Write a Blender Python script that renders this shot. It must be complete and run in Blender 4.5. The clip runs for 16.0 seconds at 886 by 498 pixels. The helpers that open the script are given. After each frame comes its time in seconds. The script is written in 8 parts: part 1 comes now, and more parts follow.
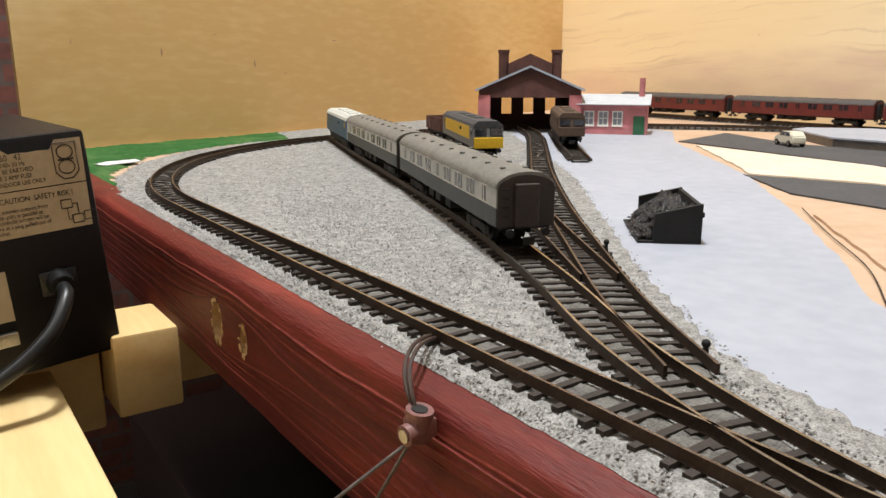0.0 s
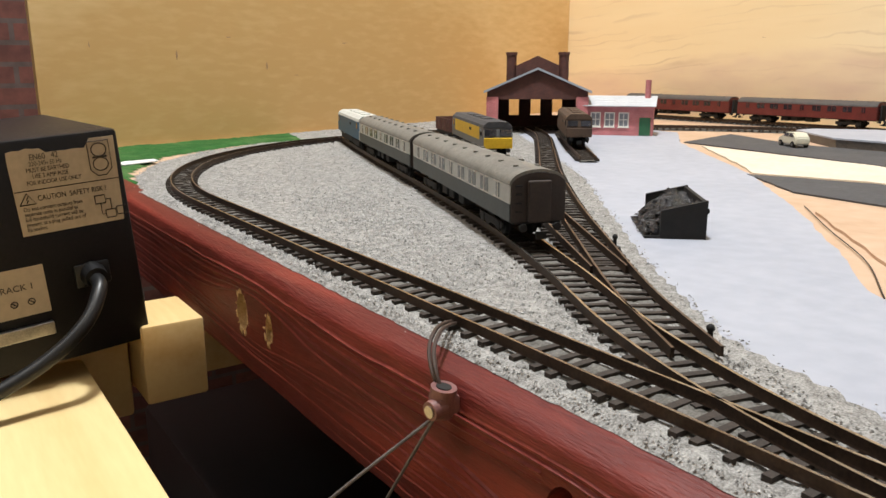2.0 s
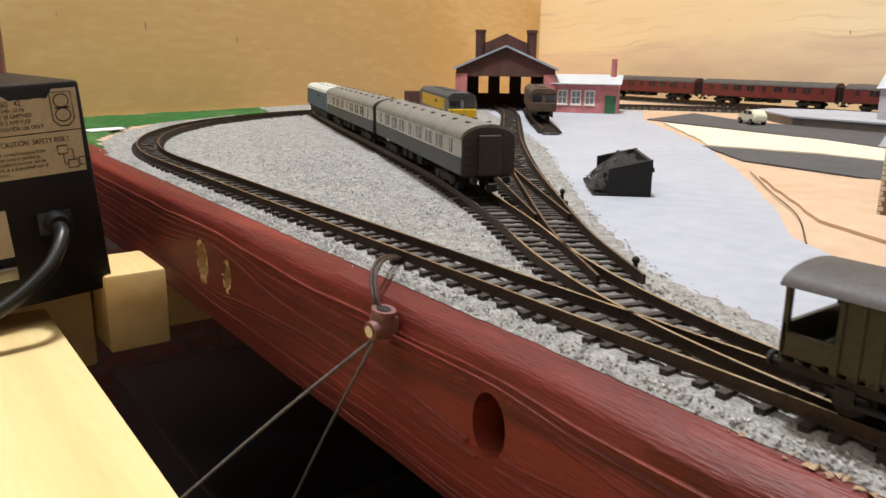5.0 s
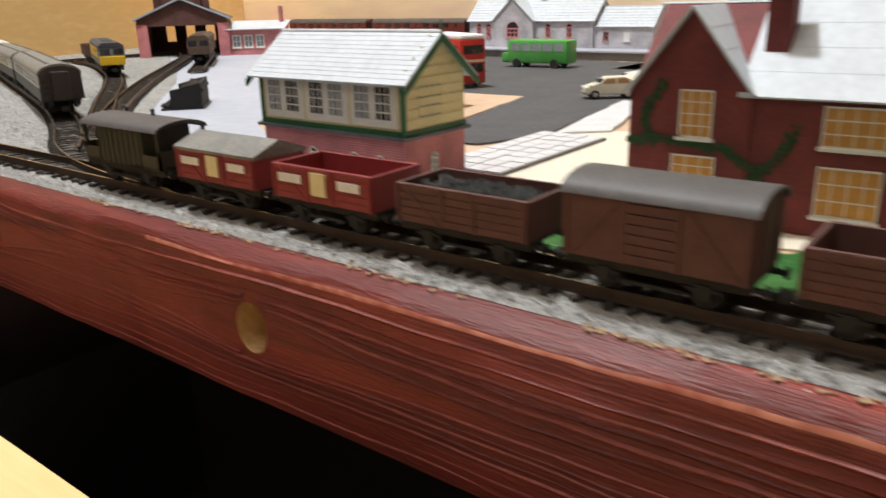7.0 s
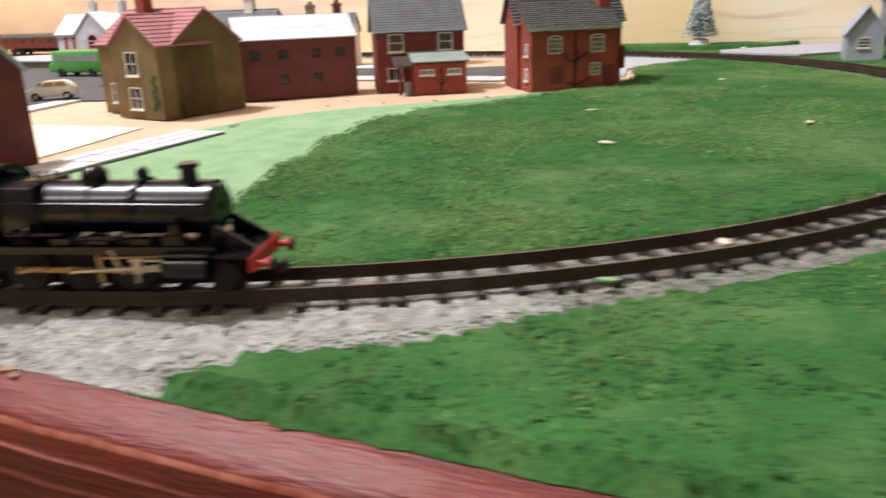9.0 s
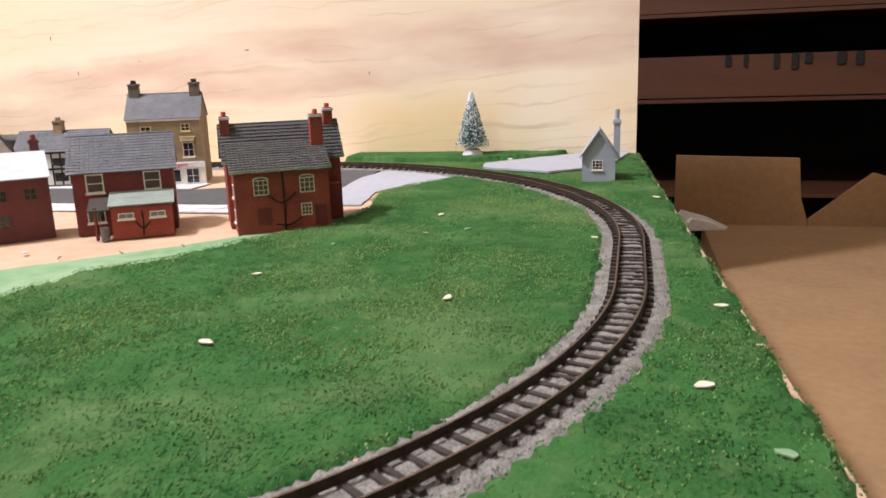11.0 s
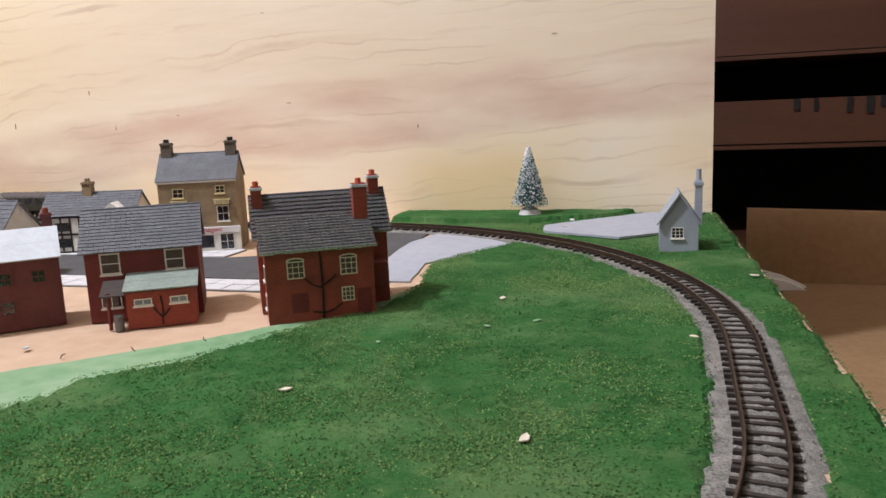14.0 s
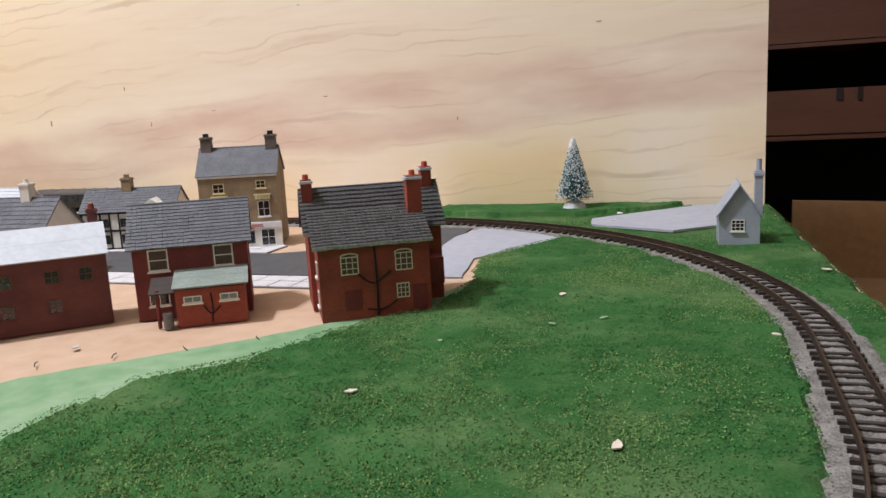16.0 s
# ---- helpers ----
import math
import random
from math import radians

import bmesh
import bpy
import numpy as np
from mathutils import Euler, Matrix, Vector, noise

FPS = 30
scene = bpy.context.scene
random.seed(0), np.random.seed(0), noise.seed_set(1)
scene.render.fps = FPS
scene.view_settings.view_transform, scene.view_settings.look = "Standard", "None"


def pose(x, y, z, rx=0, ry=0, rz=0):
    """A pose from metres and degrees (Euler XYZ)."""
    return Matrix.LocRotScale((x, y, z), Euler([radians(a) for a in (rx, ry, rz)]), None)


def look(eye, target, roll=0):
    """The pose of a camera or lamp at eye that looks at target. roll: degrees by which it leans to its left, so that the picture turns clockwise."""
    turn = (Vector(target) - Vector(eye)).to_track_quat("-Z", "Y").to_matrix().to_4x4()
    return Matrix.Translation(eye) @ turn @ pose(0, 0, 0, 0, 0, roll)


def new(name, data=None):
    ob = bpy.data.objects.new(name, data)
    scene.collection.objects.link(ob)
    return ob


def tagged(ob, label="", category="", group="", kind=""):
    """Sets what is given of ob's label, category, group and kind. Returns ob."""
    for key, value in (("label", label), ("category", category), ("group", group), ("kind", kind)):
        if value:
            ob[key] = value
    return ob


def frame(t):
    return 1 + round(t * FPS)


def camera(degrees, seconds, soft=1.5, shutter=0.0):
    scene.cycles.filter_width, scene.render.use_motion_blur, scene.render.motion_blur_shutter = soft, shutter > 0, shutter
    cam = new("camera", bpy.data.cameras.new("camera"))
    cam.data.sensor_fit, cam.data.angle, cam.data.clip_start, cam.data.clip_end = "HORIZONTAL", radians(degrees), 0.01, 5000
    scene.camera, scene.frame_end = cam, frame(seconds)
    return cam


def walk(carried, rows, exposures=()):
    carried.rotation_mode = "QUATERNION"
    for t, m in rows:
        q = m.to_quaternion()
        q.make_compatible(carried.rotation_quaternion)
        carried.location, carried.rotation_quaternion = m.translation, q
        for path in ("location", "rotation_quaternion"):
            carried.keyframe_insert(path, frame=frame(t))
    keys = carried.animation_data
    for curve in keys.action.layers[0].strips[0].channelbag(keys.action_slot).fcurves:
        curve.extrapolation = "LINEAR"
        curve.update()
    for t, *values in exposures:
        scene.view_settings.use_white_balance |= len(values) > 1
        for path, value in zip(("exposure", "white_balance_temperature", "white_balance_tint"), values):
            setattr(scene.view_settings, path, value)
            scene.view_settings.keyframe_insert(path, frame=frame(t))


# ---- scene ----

# ---- camera and its walk ----
cam = camera(59.9, 16.0, shutter=0.4)
PATH = [
    (0, (-0.0763, 0.0251, 0.0567), (1.1401, 1.7614, -0.4513), -0.10),
    (0.5, (-0.0774, 0.0240, 0.0567), (1.1412, 1.7593, -0.4524), 0.10),
    (1, (-0.0796, 0.0229, 0.0578), (1.1358, 1.7614, -0.4480), 0.10),
    (1.5, (-0.0850, 0.0196, 0.0578), (1.1292, 1.7571, -0.4502), 0.00),
    (2, (-0.0850, 0.0185, 0.0567), (1.1216, 1.7636, -0.4458), -0.10),
    (2.5, (-0.0839, 0.0174, 0.0567), (1.1194, 1.7647, -0.4469), -0.10),
    (3, (-0.0850, 0.0174, 0.0545), (1.1173, 1.7647, -0.4513), -0.20),
    (3.2, (-0.0839, 0.0174, 0.0556), (1.1096, 1.7680, -0.4567), -0.20),
    (5.3, (-0.0861, -0.0033, 0.0458), (1.1816, 1.6862, -0.4949), 0.40),
    (5.5, (-0.0828, -0.0163, 0.0447), (1.1936, 1.6633, -0.5047), -0.80),
    (6, (-0.0894, -0.0578, 0.0480), (1.3876, 1.4377, -0.5297), -0.40),
    (6.5, (-0.0948, -0.1134, 0.0534), (1.5053, 1.2208, -0.5864), -1.60),
    (7, (-0.1025, -0.1580, 0.0512), (1.5238, 1.1238, -0.6311), -1.60),
    (7.5, (-0.0883, -0.2071, 0.0480), (1.5947, 0.9832, -0.6627), -1.90),
    (8, (-0.0796, -0.2692, 0.0458), (1.6372, 0.8894, -0.6322), -2.00),
    (8.5, (-0.0687, -0.3205, 0.0414), (1.7375, 0.6922, -0.6431), -2.50),
    (9, (-0.0621, -0.3564, 0.0447), (1.8410, 0.4752, -0.6202), -2.10),
    (9.5, (-0.0534, -0.4011, 0.0501), (1.9031, 0.3161, -0.5908), -2.50),
    (10, (-0.0381, -0.4153, 0.0589), (1.9751, 0.1722, -0.5352), -1.60),
    (12.3, (0.0262, -0.4284, 0.0807), (2.0972, 0.1003, -0.3455), -3.00),
    (12.5, (0.0316, -0.4229, 0.0807), (2.1026, 0.1123, -0.3390), -3.00),
    (13, (0.0414, -0.4142, 0.0828), (2.1026, 0.1635, -0.3292), -2.80),
    (13.5, (0.0458, -0.4098, 0.0818), (2.1004, 0.2017, -0.3150), -2.70),
    (14, (0.0436, -0.4033, 0.0828), (2.0917, 0.2398, -0.2987), -2.50),
    (14.5, (0.0447, -0.3968, 0.0828), (2.0852, 0.2725, -0.2921), -2.70),
    (15, (0.0491, -0.3924, 0.0818), (2.0819, 0.2998, -0.2954), -2.80),
    (15.5, (0.0480, -0.3880, 0.0807), (2.0786, 0.3074, -0.3041), -3.00),
    (16, (0.0512, -0.3859, 0.0807), (2.0775, 0.3183, -0.3096), -3.10),
]

walk(cam, [(t, look(eye, target, roll)) for t, eye, target, roll in PATH],
     [(0.0, 0.0, 6500, 10), (5.5, 0.0, 6500, 10), (7.0, 0.05, 6500, 10), (8.0, 0.3, 6500, 10), (9.0, 0.45, 6550, 16), (10.0, 0.7, 6550, 22), (10.6, 0.55, 6500, 21), (12.5, 0.15, 6200, 17), (13.5, 0.05, 6150, 17), (16.0, -0.05, 6150, 17)])

# ---- world and lights ----
world = bpy.data.worlds.new("room_air")
scene.world = world
world.use_nodes = True
world.node_tree.nodes["Background"].inputs[0].default_value = (1.0, 0.96, 0.92, 1)
world.node_tree.nodes["Background"].inputs[1].default_value = 0.10


def lamp(name, x, y, z, watts, radius, colour):
    data = bpy.data.lights.new(name, "POINT")
    data.energy, data.shadow_soft_size, data.color = watts, radius, colour
    ob = new(name, data)
    ob.location = (x, y, z)
    return ob


lamp("ceiling_bulb", 0.10, 0.30, 1.10, 59.0, 0.05, (0.935, 0.975, 1.0))
# Unseen fill lamp, added to brighten the timber front and the controller.
lamp("room_bulb", -0.95, 0.35, 1.30, 11.0, 0.09, (0.935, 0.97, 1.0))

# ---- materials ----
MATS = {}


def mat(name, colour, colour2=None, scale=200.0, rough=0.6, metal=0.0, bump=0.0, fine=None, island=0.0, stretch=(1, 1, 1), spec=0.5):
    """Two-scale noise between two colours, with fine bump; scale in cycles per metre."""
    if name in MATS:
        return MATS[name]
    m = bpy.data.materials.new(name)
    m.use_nodes = True
    nt = m.node_tree
    b = nt.nodes["Principled BSDF"]
    b.inputs["Roughness"].default_value, b.inputs["Metallic"].default_value = rough, metal
    b.inputs["Specular IOR Level"].default_value = spec
    co = nt.nodes.new("ShaderNodeTexCoord")
    mp = nt.nodes.new("ShaderNodeMapping")
    mp.inputs["Scale"].default_value = stretch
    nt.links.new(co.outputs["Object"], mp.inputs["Vector"])
    c2 = colour2 or tuple(c * 0.72 for c in colour)
    n1 = nt.nodes.new("ShaderNodeTexNoise")
    n1.inputs["Scale"].default_value, n1.inputs["Detail"].default_value = scale, 5
    n2 = nt.nodes.new("ShaderNodeTexNoise")
    n2.inputs["Scale"].default_value, n2.inputs["Detail"].default_value = fine or scale * 7, 4
    nt.links.new(mp.outputs[0], n1.inputs["Vector"])
    nt.links.new(mp.outputs[0], n2.inputs["Vector"])
    add = nt.nodes.new("ShaderNodeMath")
    add.operation = "MULTIPLY_ADD"
    add.inputs[1].default_value = 0.55
    nt.links.new(n2.outputs[0], add.inputs[0])
    half = nt.nodes.new("ShaderNodeMath")
    half.operation = "MULTIPLY"
    half.inputs[1].default_value = 0.45
    nt.links.new(n1.outputs[0], half.inputs[0])
    nt.links.new(half.outputs[0], add.inputs[2])
    ramp = nt.nodes.new("ShaderNodeValToRGB")
    ramp.color_ramp.elements[0].position, ramp.color_ramp.elements[1].position = 0.36, 0.64
    ramp.color_ramp.elements[0].color, ramp.color_ramp.elements[1].color = (*c2, 1), (*colour, 1)
    nt.links.new(add.outputs[0], ramp.inputs[0])
    out = ramp.outputs[0]
    if island:
        geo = nt.nodes.new("ShaderNodeNewGeometry")
        inf = nt.nodes.new("ShaderNodeObjectInfo")
        sm = nt.nodes.new("ShaderNodeMath")
        sm.operation = "ADD"
        nt.links.new(geo.outputs["Random Per Island"], sm.inputs[0])
        nt.links.new(inf.outputs["Random"], sm.inputs[1])
        rng = nt.nodes.new("ShaderNodeMapRange")
        rng.inputs["From Max"].default_value = 2.0
        rng.inputs["To Min"].default_value, rng.inputs["To Max"].default_value = 1 - island, 1 + island
        nt.links.new(sm.outputs[0], rng.inputs[0])
        hsv = nt.nodes.new("ShaderNodeHueSaturation")
        nt.links.new(out, hsv.inputs["Color"])
        nt.links.new(rng.outputs[0], hsv.inputs["Value"])
        out = hsv.outputs[0]
    nt.links.new(out, b.inputs["Base Color"])
    if bump:
        bp = nt.nodes.new("ShaderNodeBump")
        bp.inputs["Strength"].default_value, bp.inputs["Distance"].default_value = bump, 0.0006
        nt.links.new(add.outputs[0], bp.inputs["Height"])
        nt.links.new(bp.outputs[0], b.inputs["Normal"])
    MATS[name] = m
    return m


def wood(name, light, dark, along="X", ring=9.0, rough=0.55, gloss=0.4, knot=True, relief=0.25, spread=0.21):
    """Grain that runs along one axis, with broad wavy figure and a few knots."""
    m = bpy.data.materials.new(name)
    m.use_nodes = True
    nt = m.node_tree
    b = nt.nodes["Principled BSDF"]
    b.inputs["Roughness"].default_value = rough
    b.inputs["Specular IOR Level"].default_value = gloss
    co = nt.nodes.new("ShaderNodeTexCoord")
    mp = nt.nodes.new("ShaderNodeMapping")
    mp.inputs["Scale"].default_value = {"X": (0.12, 1, 1), "Y": (1, 0.12, 1), "Z": (1, 1, 0.12)}[along]
    nt.links.new(co.outputs["Object"], mp.inputs["Vector"])
    big = nt.nodes.new("ShaderNodeTexNoise")
    big.inputs["Scale"].default_value, big.inputs["Detail"].default_value, big.inputs["Distortion"].default_value = ring, 3, 0.8
    fine = nt.nodes.new("ShaderNodeTexNoise")
    fine.inputs["Scale"].default_value, fine.inputs["Detail"].default_value = ring * 40, 4
    for n in (big, fine):
        nt.links.new(mp.outputs[0], n.inputs["Vector"])
    wav = nt.nodes.new("ShaderNodeMath")
    wav.operation = "MULTIPLY"
    wav.inputs[1].default_value = 22.0
    nt.links.new(big.outputs[0], wav.inputs[0])
    fr = nt.nodes.new("ShaderNodeMath")
    fr.operation = "SINE"
    nt.links.new(wav.outputs[0], fr.inputs[0])
    k1 = nt.nodes.new("ShaderNodeMath")
    k1.operation = "MULTIPLY_ADD"
    k1.inputs[1].default_value, k1.inputs[2].default_value = 0.10, 0.05
    nt.links.new(fr.outputs[0], k1.inputs[0])
    k2 = nt.nodes.new("ShaderNodeMath")
    k2.operation = "MULTIPLY_ADD"
    k2.inputs[1].default_value = 0.28
    nt.links.new(fine.outputs[0], k2.inputs[0])
    nt.links.new(k1.outputs[0], k2.inputs[2])
    k3 = nt.nodes.new("ShaderNodeMath")
    k3.operation = "MULTIPLY_ADD"
    k3.inputs[1].default_value = 0.6
    nt.links.new(big.outputs[0], k3.inputs[0])
    nt.links.new(k2.outputs[0], k3.inputs[2])
    ramp = nt.nodes.new("ShaderNodeValToRGB")
    ramp.color_ramp.elements[0].position, ramp.color_ramp.elements[1].position = 0.51 - spread, 0.51 + spread
    ramp.color_ramp.elements[0].color, ramp.color_ramp.elements[1].color = (*dark, 1), (*light, 1)
    nt.links.new(k3.outputs[0], ramp.inputs[0])
    last = ramp.outputs[0]
    if knot:
        vo = nt.nodes.new("ShaderNodeTexVoronoi")
        vo.inputs["Scale"].default_value = 5.5
        m2 = nt.nodes.new("ShaderNodeMapping")
        m2.inputs["Scale"].default_value = {"X": (0.7, 1, 1.3), "Y": (1, 0.7, 1.3), "Z": (1, 1, 0.7)}[along]
        nt.links.new(co.outputs["Object"], m2.inputs["Vector"])
        nt.links.new(m2.outputs[0], vo.inputs["Vector"])
        kr = nt.nodes.new("ShaderNodeMapRange")
        kr.inputs["From Min"].default_value, kr.inputs["From Max"].default_value = 0.02, 0.075
        nt.links.new(vo.outputs["Distance"], kr.inputs[0])
        mx = nt.nodes.new("ShaderNodeMixRGB")
        mx.inputs[1].default_value = (*(c * 0.45 for c in dark), 1)
        nt.links.new(kr.outputs[0], mx.inputs[0])
        nt.links.new(last, mx.inputs[2])
        last = mx.outputs[0]
    nt.links.new(last, b.inputs["Base Color"])
    bp = nt.nodes.new("ShaderNodeBump")
    bp.inputs["Strength"].default_value, bp.inputs["Distance"].default_value = relief, 0.0005 if relief < 0.5 else 0.0012
    nt.links.new(k2.outputs[0], bp.inputs["Height"])
    nt.links.new(bp.outputs[0], b.inputs["Normal"])
    MATS[name] = m
    return m


def brick(name, c1, c2, mortar, size=0.0016, rough=0.75):
    """Printed brick at model scale."""
    m = bpy.data.materials.new(name)
    m.use_nodes = True
    nt = m.node_tree
    b = nt.nodes["Principled BSDF"]
    b.inputs["Roughness"].default_value = rough
    co = nt.nodes.new("ShaderNodeTexCoord")
    sep = nt.nodes.new("ShaderNodeSeparateXYZ")
    nt.links.new(co.outputs["Object"], sep.inputs[0])
    ad = nt.nodes.new("ShaderNodeMath")
    ad.operation = "ADD"
    nt.links.new(sep.outputs[0], ad.inputs[0])
    nt.links.new(sep.outputs[1], ad.inputs[1])
    cmb = nt.nodes.new("ShaderNodeCombineXYZ")
    nt.links.new(ad.outputs[0], cmb.inputs[0])
    nt.links.new(sep.outputs[2], cmb.inputs[1])
    br = nt.nodes.new("ShaderNodeTexBrick")
    br.inputs["Scale"].default_value = 1.0
    br.inputs["Brick Width"].default_value, br.inputs["Row Height"].default_value = size, size * 0.42
    br.inputs["Mortar Size"].default_value = size * 0.05
    br.inputs["Color1"].default_value, br.inputs["Color2"].default_value, br.inputs["Mortar"].default_value = (*c1, 1), (*c2, 1), (*mortar, 1)
    nt.links.new(cmb.outputs[0], br.inputs["Vector"])
    ns = nt.nodes.new("ShaderNodeTexNoise")
    ns.inputs["Scale"].default_value, ns.inputs["Detail"].default_value = 90, 5
    nt.links.new(co.outputs["Object"], ns.inputs["Vector"])
    hsv = nt.nodes.new("ShaderNodeHueSaturation")
    rng = nt.nodes.new("ShaderNodeMapRange")
    rng.inputs["From Min"].default_value, rng.inputs["From Max"].default_value = 0.3, 0.7
    rng.inputs["To Min"].default_value, rng.inputs["To Max"].default_value = 0.7, 1.2
    nt.links.new(ns.outputs[0], rng.inputs[0])
    nt.links.new(rng.outputs[0], hsv.inputs["Value"])
    nt.links.new(br.outputs[0], hsv.inputs["Color"])
    nt.links.new(hsv.outputs[0], b.inputs["Base Color"])
    bp = nt.nodes.new("ShaderNodeBump")
    bp.inputs["Strength"].default_value, bp.inputs["Distance"].default_value = 0.3, 0.0002
    nt.links.new(br.outputs[1], bp.inputs["Height"])
    bp.invert = True
    nt.links.new(bp.outputs[0], b.inputs["Normal"])
    MATS[name] = m
    return m


PLY_WARM = wood("plywood_warm", (0.74, 0.54, 0.27), (0.58, 0.37, 0.15), "X", 5.0, spread=0.13)
PLY_PALE = wood("plywood_pale", (0.88, 0.78, 0.62), (0.80, 0.67, 0.50), "Y", 4.5, knot=False, spread=0.16)


def pale_ply(m):
    """Slow cream and honey areas, a wavering band of pinkish heartwood with dark edges, and long fine growth lines."""
    nt = m.node_tree
    b = nt.nodes["Principled BSDF"]
    old = b.inputs["Base Color"].links[0].from_socket
    co = nt.nodes.new("ShaderNodeTexCoord")
    sep = nt.nodes.new("ShaderNodeSeparateXYZ")
    nt.links.new(co.outputs["Object"], sep.inputs[0])

    def field(sy, sz, detail=4.0, shift=0.0):
        mp = nt.nodes.new("ShaderNodeMapping")
        mp.inputs["Scale"].default_value = (0.0, sy, sz)
        mp.inputs["Location"].default_value = (shift, 0, 0)
        nt.links.new(co.outputs["Object"], mp.inputs["Vector"])
        n = nt.nodes.new("ShaderNodeTexNoise")
        n.inputs["Scale"].default_value, n.inputs["Detail"].default_value = 1.0, detail
        nt.links.new(mp.outputs[0], n.inputs["Vector"])
        return n.outputs[0]

    def calc(op, *args):
        q = nt.nodes.new("ShaderNodeMath")
        q.operation = op
        for i, v in enumerate(args):
            if isinstance(v, (int, float)):
                q.inputs[i].default_value = v
            else:
                nt.links.new(v, q.inputs[i])
        return q.outputs[0]

    def fade(v, lo, hi, top=1.0):
        r = nt.nodes.new("ShaderNodeMapRange")
        r.inputs["From Min"].default_value, r.inputs["From Max"].default_value, r.inputs["To Max"].default_value = lo, hi, top
        nt.links.new(v, r.inputs[0])
        return r.outputs[0]

    def mix(fac, a, c):
        mx = nt.nodes.new("ShaderNodeMixRGB")
        nt.links.new(fac, mx.inputs[0])
        nt.links.new(a, mx.inputs[1])
        mx.inputs[2].default_value = (*c, 1)
        return mx.outputs[0]
    y, z = sep.outputs[1], sep.outputs[2]
    wob = calc("MULTIPLY_ADD", field(5.0, 9.0, 3.0), 0.05, -0.025)
    rag = calc("MULTIPLY_ADD", field(22.0, 60.0, 5.0, 4.0), 0.012, -0.006)
    level = calc("ADD", calc("ADD", calc("MULTIPLY_ADD", y, 0.07, z), wob), rag)
    # honey tint low down and towards the joint
    honey = calc("ADD", fade(y, 0.0, 0.45, 0.8), calc("MULTIPLY", fade(level, 0.055, 0.02), fade(field(6.0, 5.0, 3.0, 9.0), 0.40, 0.62, 0.9)))
    tone = mix(calc("MULTIPLY", calc("MINIMUM", honey, 1.0), 0.75), old, (0.82, 0.60, 0.28))
    # heartwood between two wavering levels
    band = calc("MULTIPLY", fade(level, 0.040, 0.050), fade(level, 0.104, 0.088))
    tone = mix(calc("MULTIPLY", band, fade(field(9.0, 30.0, 5.0, 2.0), 0.24, 0.66, 0.78)), tone, (0.64, 0.435, 0.325))
    # growth lines: thin dark streaks that follow the levels
    for freq, strength, shift in ((620.0, 0.35, 1.0), (210.0, 0.45, 6.0)):
        line = calc("SINE", calc("MULTIPLY", level, freq))
        line = calc("MULTIPLY", fade(line, 0.80, 1.0), fade(field(7.0, 40.0, 4.0, shift), 0.48, 0.70, strength))
        tone = mix(line, tone, (0.46, 0.29, 0.17))
    nt.links.new(tone, b.inputs["Base Color"])


pale_ply(PLY_PALE)
PINE = wood("pine", (0.84, 0.64, 0.32), (0.70, 0.45, 0.18), "Y", 14.0)
BOARD = mat("tan_board", (0.60, 0.43, 0.30), (0.51, 0.34, 0.22), 14, 0.8, bump=0.1)
SAND = mat("pale_sand_paint", (0.74, 0.67, 0.55), (0.64, 0.57, 0.45), 40, 0.9, bump=0.4)
RED_WOOD = wood("red_stained_timber", (0.25, 0.036, 0.022), (0.085, 0.010, 0.008), "Y", 48.0, 0.5, 0.45, knot=False, relief=0.9)
RED_WORN = mat("worn_red_edge", (0.52, 0.20, 0.13), (0.26, 0.05, 0.03), 60, 0.5)
KNOT = mat("dark_knot", (0.42, 0.28, 0.16), (0.27, 0.16, 0.09), 300, 0.6)
RED_GRAIN = mat("red_grain", (0.28, 0.050, 0.034), (0.14, 0.018, 0.013), 60, 0.5)
RAW_WOOD = mat("torn_raw_wood", (0.78, 0.56, 0.30), (0.5, 0.3, 0.12), 400, 0.8, bump=0.5)
SPLINTER = mat("dusty_splinter", (0.50, 0.36, 0.22), (0.28, 0.16, 0.09), 300, 0.85)
CONCRETE = mat("grey_lilac_paint", (0.41, 0.43, 0.49), (0.35, 0.37, 0.43), 20, 0.7, bump=0.1)
ASPHALT = mat("dark_grey_road", (0.085, 0.085, 0.09), (0.06, 0.06, 0.064), 50, 0.85, bump=0.3)
PAVING = mat("white_paving", (0.66, 0.65, 0.66), (0.52, 0.51, 0.52), 120, 0.8, bump=0.2)
BALLAST = mat("grey_ballast", (0.44, 0.43, 0.41), (0.13, 0.125, 0.115), 420, 0.9, bump=1.0, fine=2200)
DIRT = mat("dirty_ballast", (0.21, 0.20, 0.18), (0.075, 0.07, 0.06), 300, 0.9, bump=1.0, fine=1600)
BALLAST_DULL = mat("weathered_ballast", (0.31, 0.295, 0.27), (0.09, 0.085, 0.075), 220, 0.9, bump=1.0, fine=1500)
STONE_DULL = mat("weathered_grain", (0.40, 0.385, 0.36), (0.16, 0.15, 0.14), 300, 0.85, island=0.6)
STONE = mat("ballast_grain", (0.58, 0.575, 0.56), (0.30, 0.295, 0.285), 300, 0.85, island=0.5)


